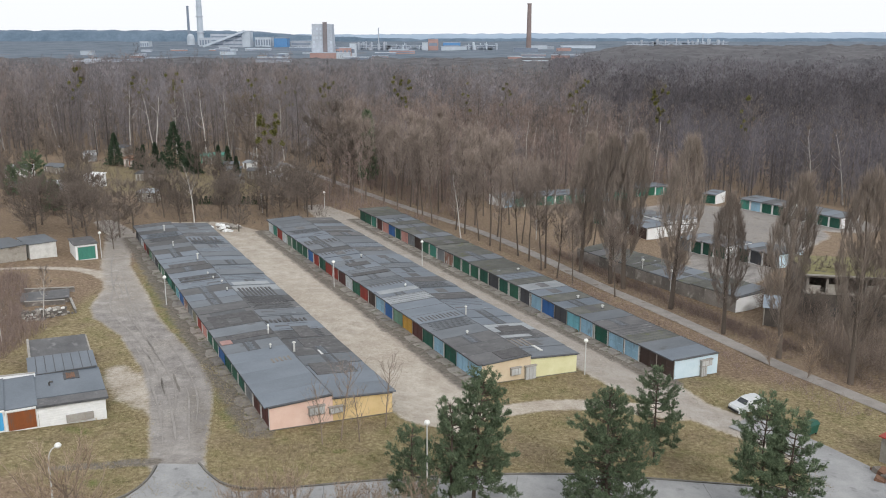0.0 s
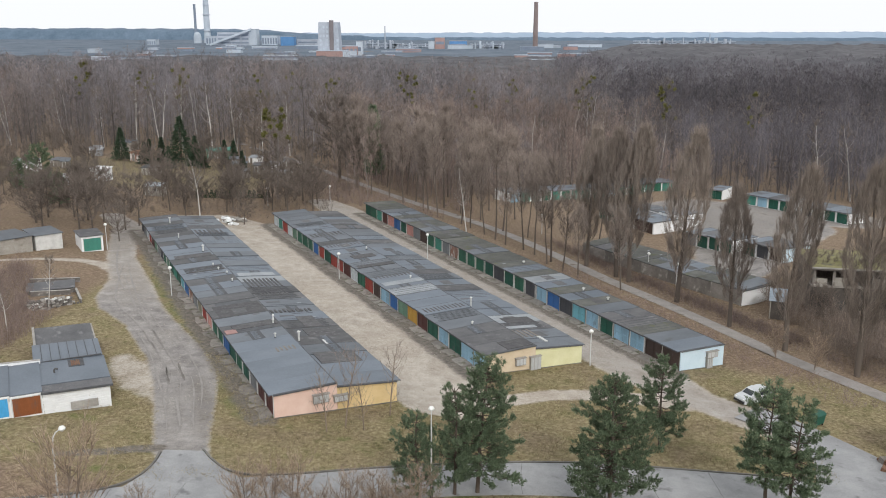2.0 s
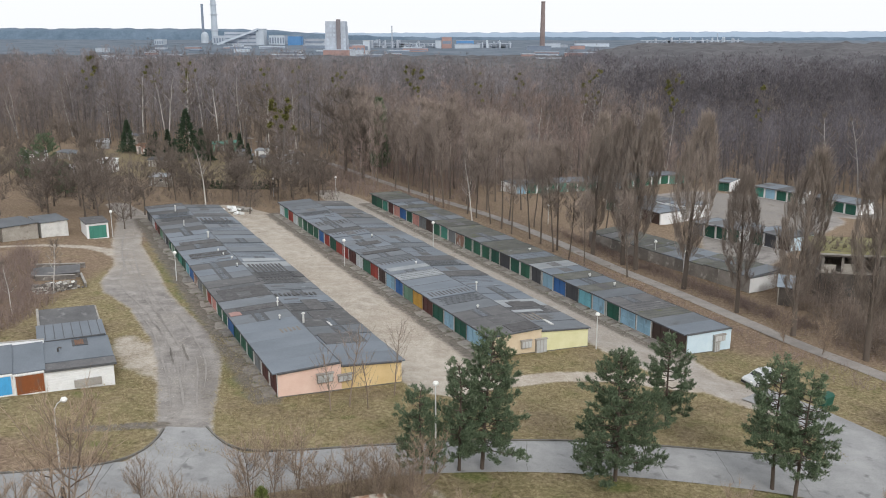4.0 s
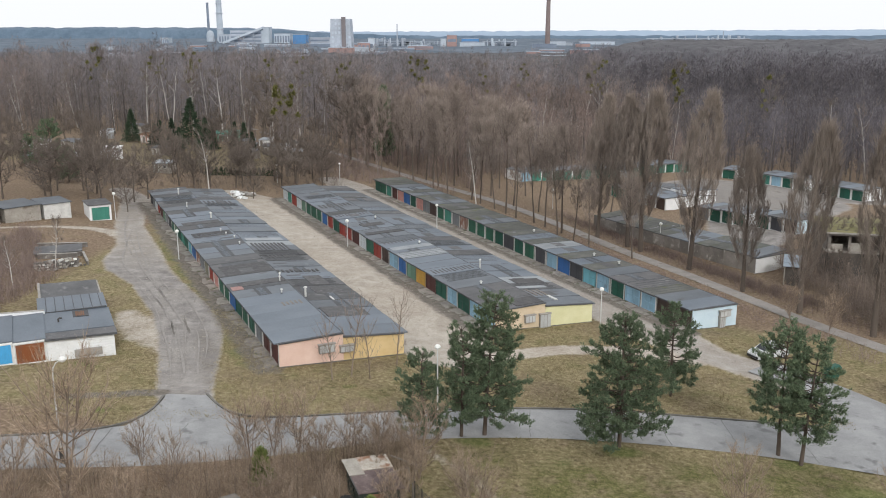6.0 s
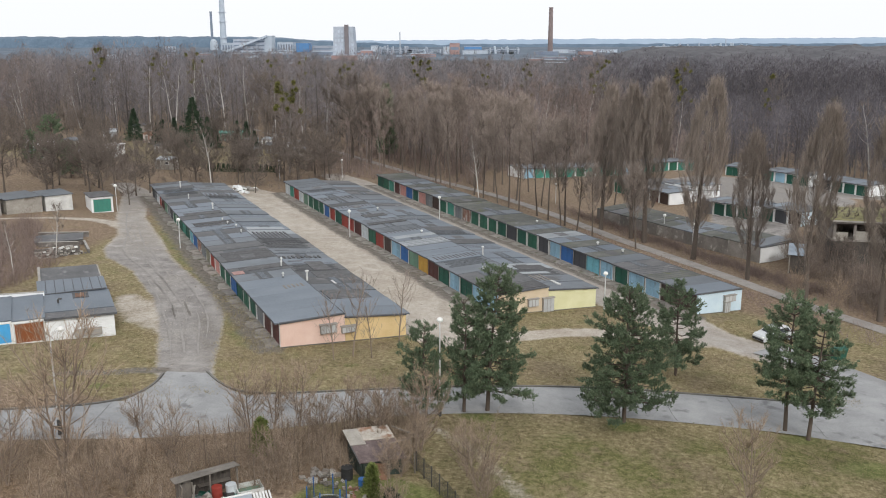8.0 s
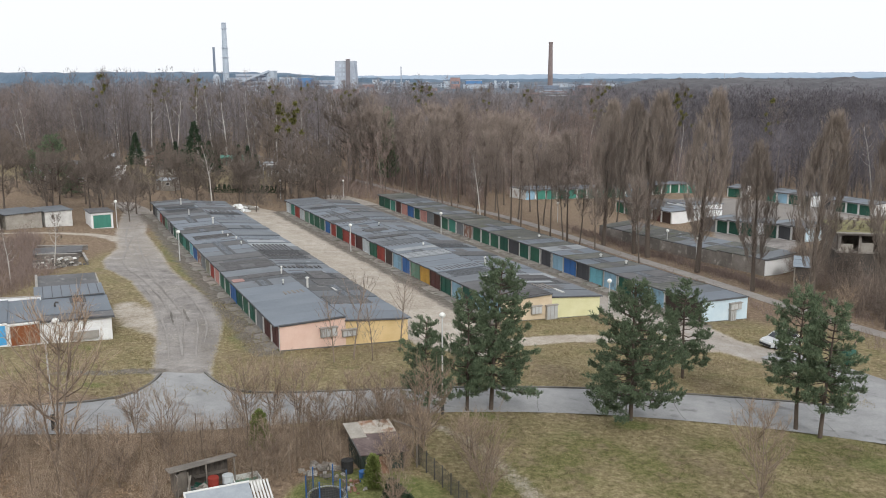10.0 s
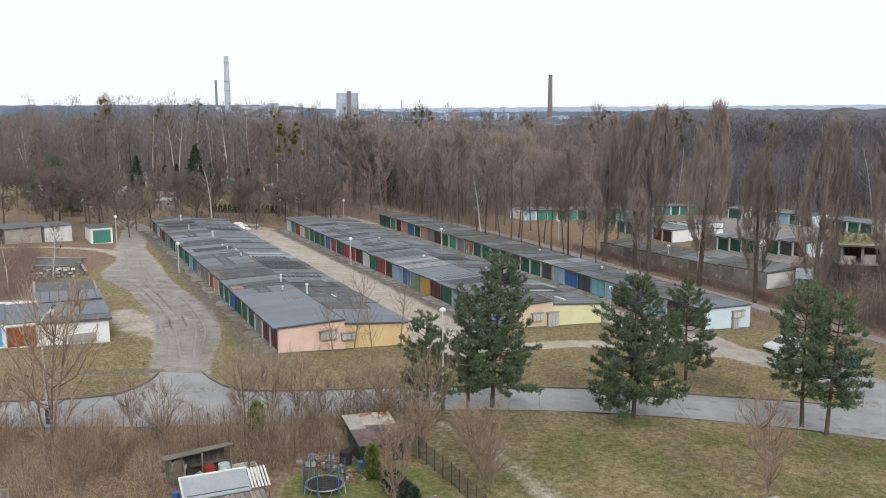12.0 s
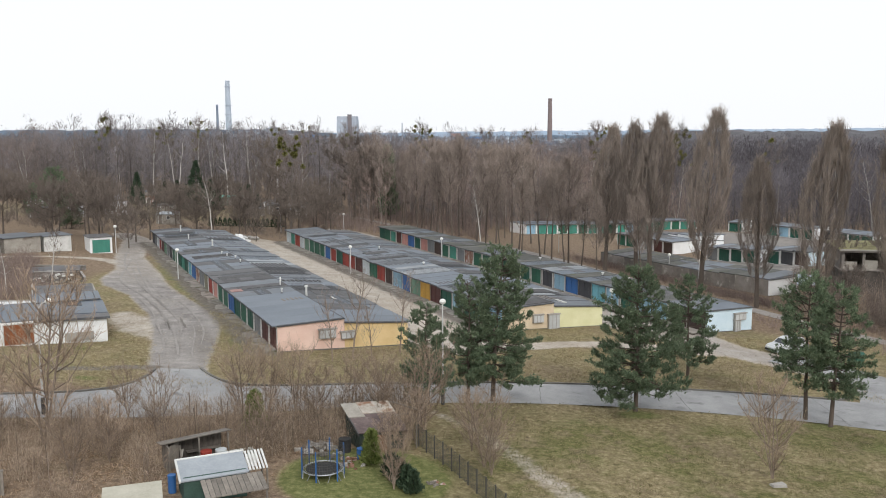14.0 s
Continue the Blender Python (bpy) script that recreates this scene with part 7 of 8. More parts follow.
M_LAMPPOST = material("pale_grey_lamp_post", (0.5, 0.5, 0.5), (0.64, 0.64, 0.63), 1, 10, 0.6, bump=0.03)


def street_lamp(x, y, h, arm=0.9, heading=90.0):
    t = thing("street_lamp", pose(x, y, g(x, y), 0, 0, heading), "tall grey street lamp with curved arm and white head", "lamp", "street lamps")
    part("pole", Geo().tube([(0, 0, -0.3), (0, 0, 1.2), (0, 0, h - 1.0), (0.12 * arm, 0, h - 0.4), (0.45 * arm, 0, h - 0.1), (arm, 0, h)], [0.08, 0.07, 0.05, 0.045, 0.04, 0.035], 10), M_LAMPPOST, t)
    part("base_sleeve", Geo().lathe([(0.13, -0.2), (0.13, 1.1), (0.09, 1.15)], sides=10), M_DARKSTEEL, t)
    part("lamp_head", Geo().lathe([(0.05, h - 0.22), (0.2, h - 0.12), (0.24, h), (0.16, h + 0.13), (0.03, h + 0.18)], (arm + 0.12, 0, 0), 12), M_GLASSLAMP, t)
    return t


def yard_lamp(x, y, h):
    t = thing("yard_lamp", pose(x, y, g(x, y)), "post lamp with pale globe in the garage yard", "lamp", "yard lamps")
    part("post", Geo().tube([(0, 0, -0.3), (0, 0, h)], [0.07, 0.05], 8), M_LAMPPOST, t)
    part("globe", Geo().lathe([(0.06, h - 0.05), (0.22, h + 0.06), (0.26, h + 0.2), (0.18, h + 0.36), (0.03, h + 0.42)], sides=12), M_GLASSLAMP, t)
    return t


street_lamp(-26.6, 53.7, 7.2, 0.7, 60)
street_lamp(-1.6, 60.6, 7.3, 0.25, 90)
for x, y, h in ((-37.7, 111.3, 3.6), (-17.3, 124.4, 3.6), (-55.6, 135.0, 3.9), (14.9, 92.6, 3.8), (-5.0, 140.5, 3.8), (-39.9, 180.5, 3.6), (-27.9, 187.5, 3.6), (33.5, 131.0, 3.2), (30.5, 137.5, 3.2), (16.0, 166, 3.5)):
    yard_lamp(x, y, h)

M_CARPAINT = material("white_car_paint", (0.5, 0.52, 0.53), (0.58, 0.6, 0.61), 1, 6, 0.3, bump=0)
M_GLASS = bpy.data.materials.new("dark_window_glass")
M_GLASS.use_nodes = True
M_GLASS.node_tree.nodes["Principled BSDF"].inputs["Base Color"].default_value = (0.03, 0.035, 0.04, 1)
M_GLASS.node_tree.nodes["Principled BSDF"].inputs["Roughness"].default_value = 0.08
M_RUBBER = material("black_rubber", (0.015, 0.015, 0.015), (0.03, 0.03, 0.03), 1, 8, 0.85)


def car(x, y, heading):
    t = thing("car", pose(x, y, g(x, y) + 0.03, 0, 0, heading), "white hatchback car parked on the grass verge", "car")
    bm = bmesh.new()
    prof = [(-1.95, 0.25), (-1.98, 0.62), (-1.9, 0.86), (-1.72, 0.92), (-1.35, 1.38), (-0.9, 1.46), (0.1, 1.45), (0.55, 1.32), (1.05, 0.95), (1.75, 0.82), (1.95, 0.62), (1.95, 0.25)]
    rings = []
    for s, shrink in ((-0.8, 0.9), (-0.76, 1.0), (0.76, 1.0), (0.8, 0.9)):
        rings.append([bm.verts.new((px * (1 if abs(s) < 0.78 else 0.985), s * (0.84 if pz > 1.0 else 1.0), 0.25 + (pz - 0.25) * (1 if abs(s) < 0.78 else 0.96))) for px, pz in prof])
    for a, b in zip(rings, rings[1:]):
        for i in range(len(prof)):
            j = (i + 1) % len(prof)
            bm.faces.new((a[i], b[i], b[j], a[j]))
    bm.faces.new(rings[0]), bm.faces.new(list(reversed(rings[-1])))
    bmesh.ops.recalc_face_normals(bm, faces=bm.faces)
    me = bpy.data.meshes.new("body")
    bm.to_mesh(me), bm.free()
    me.materials.append(M_CARPAINT)
    part("body", me, None, t)
    for s in (-1, 1):
        part("side_window", Geo().hexa([(-1.35, s * 0.74, 0.95), (0.8, s * 0.74, 0.95), (0.8, s * 0.79, 0.95), (-1.35, s * 0.79, 0.95), (-1.1, s * 0.62, 1.36), (0.4, s * 0.62, 1.33), (0.4, s * 0.69, 1.33), (-1.1, s * 0.69, 1.36)]), M_GLASS, t)
        for xx in (-1.2, 1.25):
            wh = part("wheel", Geo(), M_RUBBER, t)
            part("tyre", Geo().tube([(xx, s * 0.62, 0.3), (xx, s * 0.82, 0.3)], 0.3, 16), M_RUBBER, wh)
            part("rim", Geo().tube([(xx, s * 0.8, 0.3), (xx, s * 0.835, 0.3)], 0.18, 12), M_STEEL, wh)
        part("rear_light", Geo().box(-2.0, -1.93, s * 0.6 - 0.12, s * 0.6 + 0.12, 0.66, 0.86), M_DOOR["red"], t)
        part("headlight", Geo().box(1.88, 1.96, s * 0.58 - 0.14, s * 0.58 + 0.14, 0.6, 0.74), M_GLASSLAMP, t)
    part("rear_window", Geo().hexa([(-1.76, -0.6, 0.95), (-1.76, 0.6, 0.95), (-1.70, 0.6, 0.95), (-1.70, -0.6, 0.95), (-1.44, -0.54, 1.36), (-1.44, 0.54, 1.36), (-1.36, 0.54, 1.34), (-1.36, -0.54, 1.34)]), M_GLASS, t)
    part("windscreen", Geo().hexa([(0.98, -0.62, 0.98), (0.98, 0.62, 0.98), (1.04, 0.62, 0.99), (1.04, -0.62, 0.99), (0.52, -0.56, 1.32), (0.52, 0.56, 1.32), (0.59, 0.56, 1.32), (0.59, -0.56, 1.32)]), M_GLASS, t)
    part("bumper", Geo().box(-2.03, -1.94, -0.74, 0.74, 0.3, 0.5), M_RUBBER, t)
    part("bumper", Geo().box(1.93, 2.02, -0.74, 0.74, 0.3, 0.5), M_RUBBER, t)


car(30.4, 84.4, 205)


def bin_container(x, y, heading, mat, label, w=1.37, d=1.0, h=1.15):
    t = thing("waste_container", pose(x, y, g(x, y) + 0.03, 0, 0, heading), label, "bin", "waste containers")
    part("tub", Geo().hexa([(-w * 0.42, -d * 0.38, 0.2), (w * 0.42, -d * 0.38, 0.2), (w * 0.42, d * 0.38, 0.2), (-w * 0.42, d * 0.38, 0.2), (-w / 2, -d / 2, h), (w / 2, -d / 2, h), (w / 2, d / 2, h), (-w / 2, d / 2, h)]), mat, t)
    part("lid", Geo().hexa([(-w / 2 - 0.03, -d / 2 - 0.03, h + 0.003), (w / 2 + 0.03, -d / 2 - 0.03, h + 0.003), (w / 2 + 0.03, d / 2 + 0.03, h + 0.003), (-w / 2 - 0.03, d / 2 + 0.03, h + 0.003), (-w / 2, -d / 4, h + 0.22), (w / 2, -d / 4, h + 0.22), (w / 2, d / 4, h + 0.22), (-w / 2, d / 4, h + 0.22)]), mat, t)
    for a in (-1, 1):
        for b in (-1, 1):
            part("wheel", Geo().tube([(a * w * 0.36 - 0.03, b * d * 0.3, 0.1), (a * w * 0.36 + 0.03, b * d * 0.3, 0.1)], 0.1, 10), M_RUBBER, t)
    part("trunnion", Geo().tube([(-w / 2 - 0.1, 0, h - 0.12), (w / 2 + 0.1, 0, h - 0.12)], 0.03, 8), M_STEEL, t)


bin_container(34.6, 79.0, 35, M_DOOR["dkgreen"], "dark green waste container on the verge")
bin_container(38.4, 68.6, 40, M_DOOR["blue"], "blue waste container beside the side road", 1.6, 1.2, 1.3)
bin_container(40.0, 69.8, 40, M_DOOR["blue"], "blue waste container beside the side road", 1.6, 1.2, 1.3)
shed((40.6, 71.4), (0.8, 0.6), 4.0, 3.0, 2.2, 2.4, M_WALL, M_DOOR["red"], "bin shelter with bright red roof", "bin_shelter")


def heap(name, x, y, n, spread, mats, label, seed, size=(0.15, 0.6), hgt=0.5):
    r = random.Random(seed)
    t = thing(name, pose(x, y, g(x, y)), label, "rubbish heap")
    for k in range(n):
        a, d = r.uniform(0, 6.28), spread * r.random() ** 0.7
        s = r.uniform(*size)
        px, py = d * math.cos(a), d * math.sin(a)
        pz = max(0.0, hgt * (1 - d / spread)) * r.random() + g(x + px, y + py) - g(x, y)
        part("rubble_piece", Geo().box(-s / 2, s / 2, -s * 0.35, s * 0.35, -0.05, s * 0.4), r.choice(mats), t, "", pose(px, py, pz, r.uniform(-20, 20), r.uniform(-20, 20), r.uniform(0, 180)))


heap("rubble_heap", -43.5, 162.0, 46, 3.2, [M_WHITE, M_WHITE, M_CONCRETE, M_WALL, M_WOODGREY], "heap of pale rubble and sacks behind the garages", 3, (0.4, 1.1), 0.9)
heap("rubbish_heap", 37.9, 70.4, 16, 1.2, [M_WOODGREY, M_RUST, M_CONCRETE, M_WOODGREY], "scattered boards and sacks beside the bins", 4, (0.3, 1.2), 0.4)

# ---------------------------------------------------------------- allotment gardens
for x, y, w, d, h, wm, rm, lab in ((-86.5, 203, 4, 3, 2.5, M_WHITE, M_WHITE, "white garden hut"), (-103, 262, 5, 4, 2.6, M_WALL, M_ROOF[1], "grey garden hut"), (-73, 252, 7, 4, 2.2, M_DOOR["sage"], M_DOOR["teal"], "green-roofed garden hut"),
                                   (-110, 213, 6, 4, 2.4, M_WHITE, M_ROOF[3], "pale garden hut"), (-53.7, 226, 4, 3, 2.2, M_WOODGREY, M_ROOF[2], "dark board garden hut"), (-47, 218, 5, 3, 2.0, M_WALL, M_ROOF[3], "low pale garden hut"),
                                   (-68, 186, 4, 3, 2.0, M_WALL, M_ROOF[3], "low pale greenhouse-like hut"), (-96, 186, 5, 4, 2.2, M_WOODGREY, M_ROOF[1], "grey garden hut"), (-90, 238, 4, 3, 2.3, M_DOOR["rust"], M_RUST, "reddish garden hut"), (-62, 236, 4, 3, 2.2, M_WOODGREY, M_ROOF[1], "grey garden hut")):
    shed((x, y), (1, rng.uniform(-0.3, 0.3)), w, d, h, h + 0.3, wm, rm, lab + " in the allotment gardens", "garden_hut", (0.5, 1.4, 1.9, M_WOODGREY), window=True, category="hut", group="garden huts")


hut_rng = random.Random(51)
for k in range(14):
    x, y = hut_rng.uniform(-125, -46), hut_rng.uniform(192, 256)
    wm, rm, lab = hut_rng.choice([(M_WHITE, M_ROOF[3], "small whitewashed garden hut"), (M_WOODGREY, M_ROOF[1], "small grey board garden hut"), (M_WALL, M_ROOF[2], "small weathered garden hut"), (M_STEEL, M_STEEL, "small sheet-metal garden hut")])
    shed((x, y), (1, hut_rng.uniform(-0.6, 0.6)), hut_rng.uniform(2, 4), hut_rng.uniform(2, 3), 1.7, 2.0, wm, rm, lab + " in the allotments", "garden_hut", (0.4, 1.2, 1.55, M_WOODGREY), category="hut", group="garden huts")

# ---------------------------------------------------------------- garden in the foreground
def old_shed():
    t = thing("old_shed", pose(-6.0, 50.0, g(-6.0, 50.0), 0, 0, 22), "tumbledown dark green shed with rusty patched roof", "shed")
    w, d, hf, hb = 2.75, 2.7, 1.2, 1.95
    k = (hb - hf) / d
    skew = -0.25      # the shed leans
    part("wall", Geo().hexa([(0.1, 0.1, -0.3), (w - 0.1, 0.1, -0.3), (w - 0.1 + skew, d - 0.1, -0.3), (0.1 + skew, d - 0.1, -0.3), (0.1, 0.1, hf), (w - 0.1, 0.1, hf - 0.15), (w - 0.1 + skew, d - 0.1, hb - 0.1), (0.1 + skew, d - 0.1, hb)]), material("dark_green_boards", (0.025, 0.04, 0.032), (0.07, 0.09, 0.075), 1, 10, 0.8, stretch=(1, 1, 0.3)), t)
    for j in range(8):
        y = 0.15 + j * 0.31
        part("board", Geo().hexa([(0.02 + skew * y / d, y, -0.2), (0.1 + skew * y / d, y, -0.2), (0.1 + skew * y / d, y + 0.27, -0.2), (0.02 + skew * y / d, y + 0.27, -0.2), (0.02 + skew * y / d, y, hf + k * y - 0.06), (0.1 + skew * y / d, y, hf + k * y - 0.06), (0.1 + skew * y / d, y + 0.27, hf + k * y), (0.02 + skew * y / d, y + 0.27, hf + k * y)]), bpy.data.materials["dark_green_boards"], t)
    felt = material("maroon_brown_felt", (0.085, 0.062, 0.06), (0.19, 0.145, 0.14), 1.2, 9, 0.9, spots=((0.26, 0.22, 0.2), 2.0, 0.62))
    top = lambda x, y, z: (x + skew * y / d, y, hf + k * y + z - 0.05 * x)
    cut = 1.7

    def sheet(x0, x1, y0, y1, z, mat, label=""):
        return part("roof_sheet", Geo().hexa([top(x0, y0, z), top(x1, y0, z), top(x1, y1, z), top(x0, y1, z), top(x0, y0, z + 0.05), top(x1, y0, z + 0.05), top(x1, y1, z + 0.05), top(x0, y1, z + 0.05)]), mat, t, label)
    sheet(-0.15, w + 0.1, -0.2, cut, 0.0, felt, "dark maroon felt roof")
    pale = material("pale_rusty_sheet", (0.30, 0.265, 0.225), (0.56, 0.52, 0.46), 1.5, 9, 0.8, spots=((0.24, 0.13, 0.08), 1.6, 0.5))
    sheet(-0.2, w * 0.3, cut - 0.3, d + 0.2, 0.04, M_WALL)
    sheet(w * 0.28, w + 0.05, cut, d + 0.22, 0.06, pale, "pale roofing sheet streaked with rust")
    part("verge", Geo().hexa([top(-0.2, -0.25, -0.1), top(-0.13, -0.25, -0.1), top(-0.13, cut, -0.1), top(-0.2, cut, -0.1), top(-0.2, -0.25, 0.06), top(-0.13, -0.25, 0.06), top(-0.13, cut, 0.06), top(-0.2, cut, 0.06)]), M_DARKSTEEL, t)
    for a, b in (((w, d, hb), (w + 1.5, d - 1.2, hb - 0.4)), ((w - 0.5, 1.2, hf + 0.3), (w + 0.9, 1.5, hf + 0.3)), ((0.1, -0.5, 0.2), (0.25, -0.15, 0.9)), ((w + 0.9, 1.4, -0.2), (w + 0.9, 1.4, hf + 0.3)), ((w + 0.7, 0.0, -0.2), (w + 0.7, 0.0, hf))):
        part("loose_board", Geo().tube([a, b], 0.05, 5), M_WOODGREY, t)
    part("broken_door", Geo().hexa([(0.6, -0.5, -0.1), (1.5, -0.6, -0.1), (1.5, -0.55, -0.1), (0.6, -0.45, -0.1), (0.65, -0.15, 1.0), (1.5, -0.2, 0.9), (1.5, -0.15, 0.9), (0.65, -0.1, 1.0)]), M_RUST, t)


old_shed()


def barrel(x, y, mat, label, h=0.9, r=0.29):
    t = thing("barrel", pose(x, y, g(x, y)), label, "barrel", "barrels")
    part("drum", Geo().lathe([(r * 0.95, -0.03), (r, 0.05), (r, h * 0.32), (r * 1.04, h * 0.34), (r, h * 0.36), (r, h * 0.64), (r * 1.04, h * 0.66), (r, h * 0.68), (r, h - 0.03), (r * 0.93, h)], sides=18), mat, t)
    part("rim", Geo().lathe([(r * 1.03, h - 0.05), (r * 1.03, h + 0.02)], sides=18), mat, t)


barrel(-5.8, 48.9, M_DOOR["blue"], "bright blue plastic barrel beside the shed", 0.6, 0.25)
barrel(-6.9, 50.0, M_RUBBER, "black barrel beside the shed", 0.75, 0.36)
heap("brick_heap", -6.3, 48.0, 34, 0.95, [M_DOOR["rust"], M_RUST, M_CONCRETE], "heap of broken red bricks on the lawn", 8, (0.12, 0.3), 0.25)
heap("junk_heap", -8.4, 49.6, 22, 1.3, [M_CONCRETE, M_WOODGREY, M_WALL], "grey stones and junk by the thicket", 9, (0.2, 0.6), 0.4)
heap("fire_pit", -1.4, 45.6, 16, 0.45, [M_DOOR["rust"], M_WOODGREY], "ring of broken bricks on the lawn", 10, (0.12, 0.25), 0.1)


def trampoline(x, y):
    t = thing("trampoline", pose(x, y, g(x, y)), "round garden trampoline with blue net poles", "trampoline")
    R, h = 1.08, 0.45
    ring = [(R * math.cos(2 * math.pi * k / 32), R * math.sin(2 * math.pi * k / 32), h) for k in range(33)]
    part("frame_ring", Geo().tube(ring, 0.035, 8, cap=False), M_STEEL, t)
    part("mat", Geo().lathe([(R * 0.86, h - 0.015), (R * 0.86, h)], sides=32), M_RUBBER, t)
    v = Geo()
    for k in range(40):
        a = 2 * math.pi * k / 40
        v.tube([(R * 0.86 * math.cos(a), R * 0.86 * math.sin(a), h), (R * 0.98 * math.cos(a), R * 0.98 * math.sin(a), h)], 0.012, 4)
    part("spring_ring", v, M_STEEL, t)
    M_POLE = M_DOOR["blue"]
    for k in range(6):
        a = 2 * math.pi * (k + 0.35) / 6
        c, s = math.cos(a), math.sin(a)
        part("net_pole", Geo().tube([(1.05 * R * c, 1.05 * R * s, -0.05), (1.05 * R * c, 1.05 * R * s, 1.75)], 0.04, 8), M_POLE, t)
        part("leg", Geo().tube([(R * c, R * s, h), (R * 1.1 * math.cos(a + 0.2), R * 1.1 * math.sin(a + 0.2), -0.05), (R * 1.1 * math.cos(a + 0.5), R * 1.1 * math.sin(a + 0.5), -0.05), (R * math.cos(a + 0.7), R * math.sin(a + 0.7), h)], 0.025, 6), M_STEEL, t)
    net = Geo()
    for k in range(48):
        a = 2 * math.pi * k / 48
        net.tube([(R * math.cos(a), R * math.sin(a), h), (1.04 * R * math.cos(a), 1.04 * R * math.sin(a), 1.65)], 0.008, 3, cap=False)
    for z in np.linspace(h + 0.1, 1.65, 9):
        net.tube([(1.02 * R * math.cos(2 * math.pi * k / 24), 1.02 * R * math.sin(2 * math.pi * k / 24), z) for k in range(25)], 0.008, 3, cap=False)
    part("net", net, M_DARKSTEEL, t)


trampoline(-7.45, 45.9)


def garden_house():
    """Shed with a grey sheet roof, a board roof before it, slats beside and a lean-to store behind."""
    m = frame_at((-13.55, 41.15), (0.9, 0.44)) @ Matrix.Diagonal((1, 1, 0.73, 1))
    t = thing("garden_house", m, "green garden shed with pale grey sheet roof", "shed")
    part("wall", Geo().box(0.15, 3.2, 0.1, 2.2, -0.4, 1.75), material("dark_green_paint", (0.03, 0.07, 0.055), (0.06, 0.12, 0.1), 1, 10, 0.7), t)
    part("roof", Geo().hexa([(0, -0.1, 1.55), (3.3, -0.1, 1.55), (3.3, 1.5, 2.25), (0, 1.5, 2.25), (0, -0.1, 1.63), (3.3, -0.1, 1.63), (3.3, 1.5, 2.33), (0, 1.5, 2.33)]), material("pale_roofing_sheet", (0.27, 0.30, 0.33), (0.37, 0.40, 0.43), 0.8, 8, 0.7), t)
    part("ridge", Geo().box(-0.05, 3.35, 1.48, 1.62, 2.26, 2.38), M_FRAME, t)
    part("verge", Geo().hexa([(-0.08, -0.15, 1.55), (0.02, -0.15, 1.55), (0.02, 1.5, 2.27), (-0.08, 1.5, 2.27), (-0.08, -0.15, 1.67), (0.02, -0.15, 1.67), (0.02, 1.5, 2.39), (-0.08, 1.5, 2.39)]), M_FRAME, t)
    for k in range(6):
        x = 3.4 + 0.17 * k
        part("slat", Geo().hexa([(x, 0.3, 1.45), (x + 0.1, 0.3, 1.45), (x + 0.1, 1.7, 2.15), (x, 1.7, 2.15), (x, 0.3, 1.5), (x + 0.1, 0.3, 1.5), (x + 0.1, 1.7, 2.2), (x, 1.7, 2.2)]), M_FRAME, t)
    for x in (3.4, 4.3):
        for y in (0.35, 1.65):
            part("post", Geo().tube([(x, y, -0.2), (x, y, 1.45 + 0.5 * (y - 0.35))], 0.05, 6), M_WOODGREY, t)
    for k in range(12):
        x = 0.9 + k * 0.25
        part("roof_board", Geo().hexa([(x, -1.9, 1.15), (x + 0.23, -1.9, 1.15), (x + 0.23, -0.2, 1.5), (x, -0.2, 1.5), (x, -1.9, 1.21), (x + 0.23, -1.9, 1.21), (x + 0.23, -0.2, 1.56), (x, -0.2, 1.56)]), M_WOODGREY, t)
    for x in (1.0, 3.8):
        part("post", Geo().tube([(x, -1.8, -0.2), (x, -1.8, 1.15)], 0.06, 6), M_WOODGREY, t)


garden_house()


def lean_to():
    m = frame_at((-15.2, 44.6), (0.84, 0.54)) @ Matrix.Diagonal((1, 1, 0.78, 1))
    t = thing("lean_to", m, "open grey board store with flat sheet roof", "shed")
    # darker copy of the grey boards: shade inside the store as colour
    dark = material("shaded_store_boards", (0.05, 0.043, 0.037), (0.13, 0.113, 0.098), 1.2, 14, 0.9, vary=0.25, stretch=(1, 1, 0.25))
    for k in range(16):
        part("board", Geo().box(0.0 + k * 0.2, 0.19 + k * 0.2, 1.9, 1.95, -0.1, 1.6 + 0.03 * (k % 3)), dark, t)
    for k in range(8):
        part("board", Geo().box(-0.05, 0.0, 0.35 + 0.2 * k, 0.54 + 0.2 * k, -0.1, 1.85 - 0.02 * k), M_WOODGREY, t)
    for k in range(3):
        part("board", Geo().box(0.02 + 0.24 * k, 0.24 + 0.24 * k, 0.95 + 0.2 * k, 1.0 + 0.2 * k, -0.1, 1.7), M_WOODGREY, t)
    part("roof", Geo().hexa([(-0.35, 0.75, 1.98), (3.5, 0.9, 2.12), (3.5, 2.1, 1.76), (-0.3, 2.1, 1.62), (-0.35, 0.75, 2.04), (3.5, 0.9, 2.18), (3.5, 2.1, 1.82), (-0.3, 2.1, 1.68)]), M_WOODGREY, t)
    part("shelf", Geo().box(1.2, 3.1, 1.5, 1.88, 0.75, 0.79), M_WOODGREY, t)
    for x in (0.0, 1.7, 3.3):
        part("post", Geo().tube([(x, 0.9, -0.1), (x, 0.9, 2.0)], 0.05, 6), M_WOODGREY, t)
    part("leaning_plank", Geo().tube([(0.3, 0.1, -0.1), (0.9, 1.3, 1.2)], 0.06, 5), M_WALL, t)
    part("leaning_plank", Geo().tube([(0.6, 0.0, -0.1), (0.75, 1.3, 1.5)], 0.05, 5), M_WOODGREY, t)


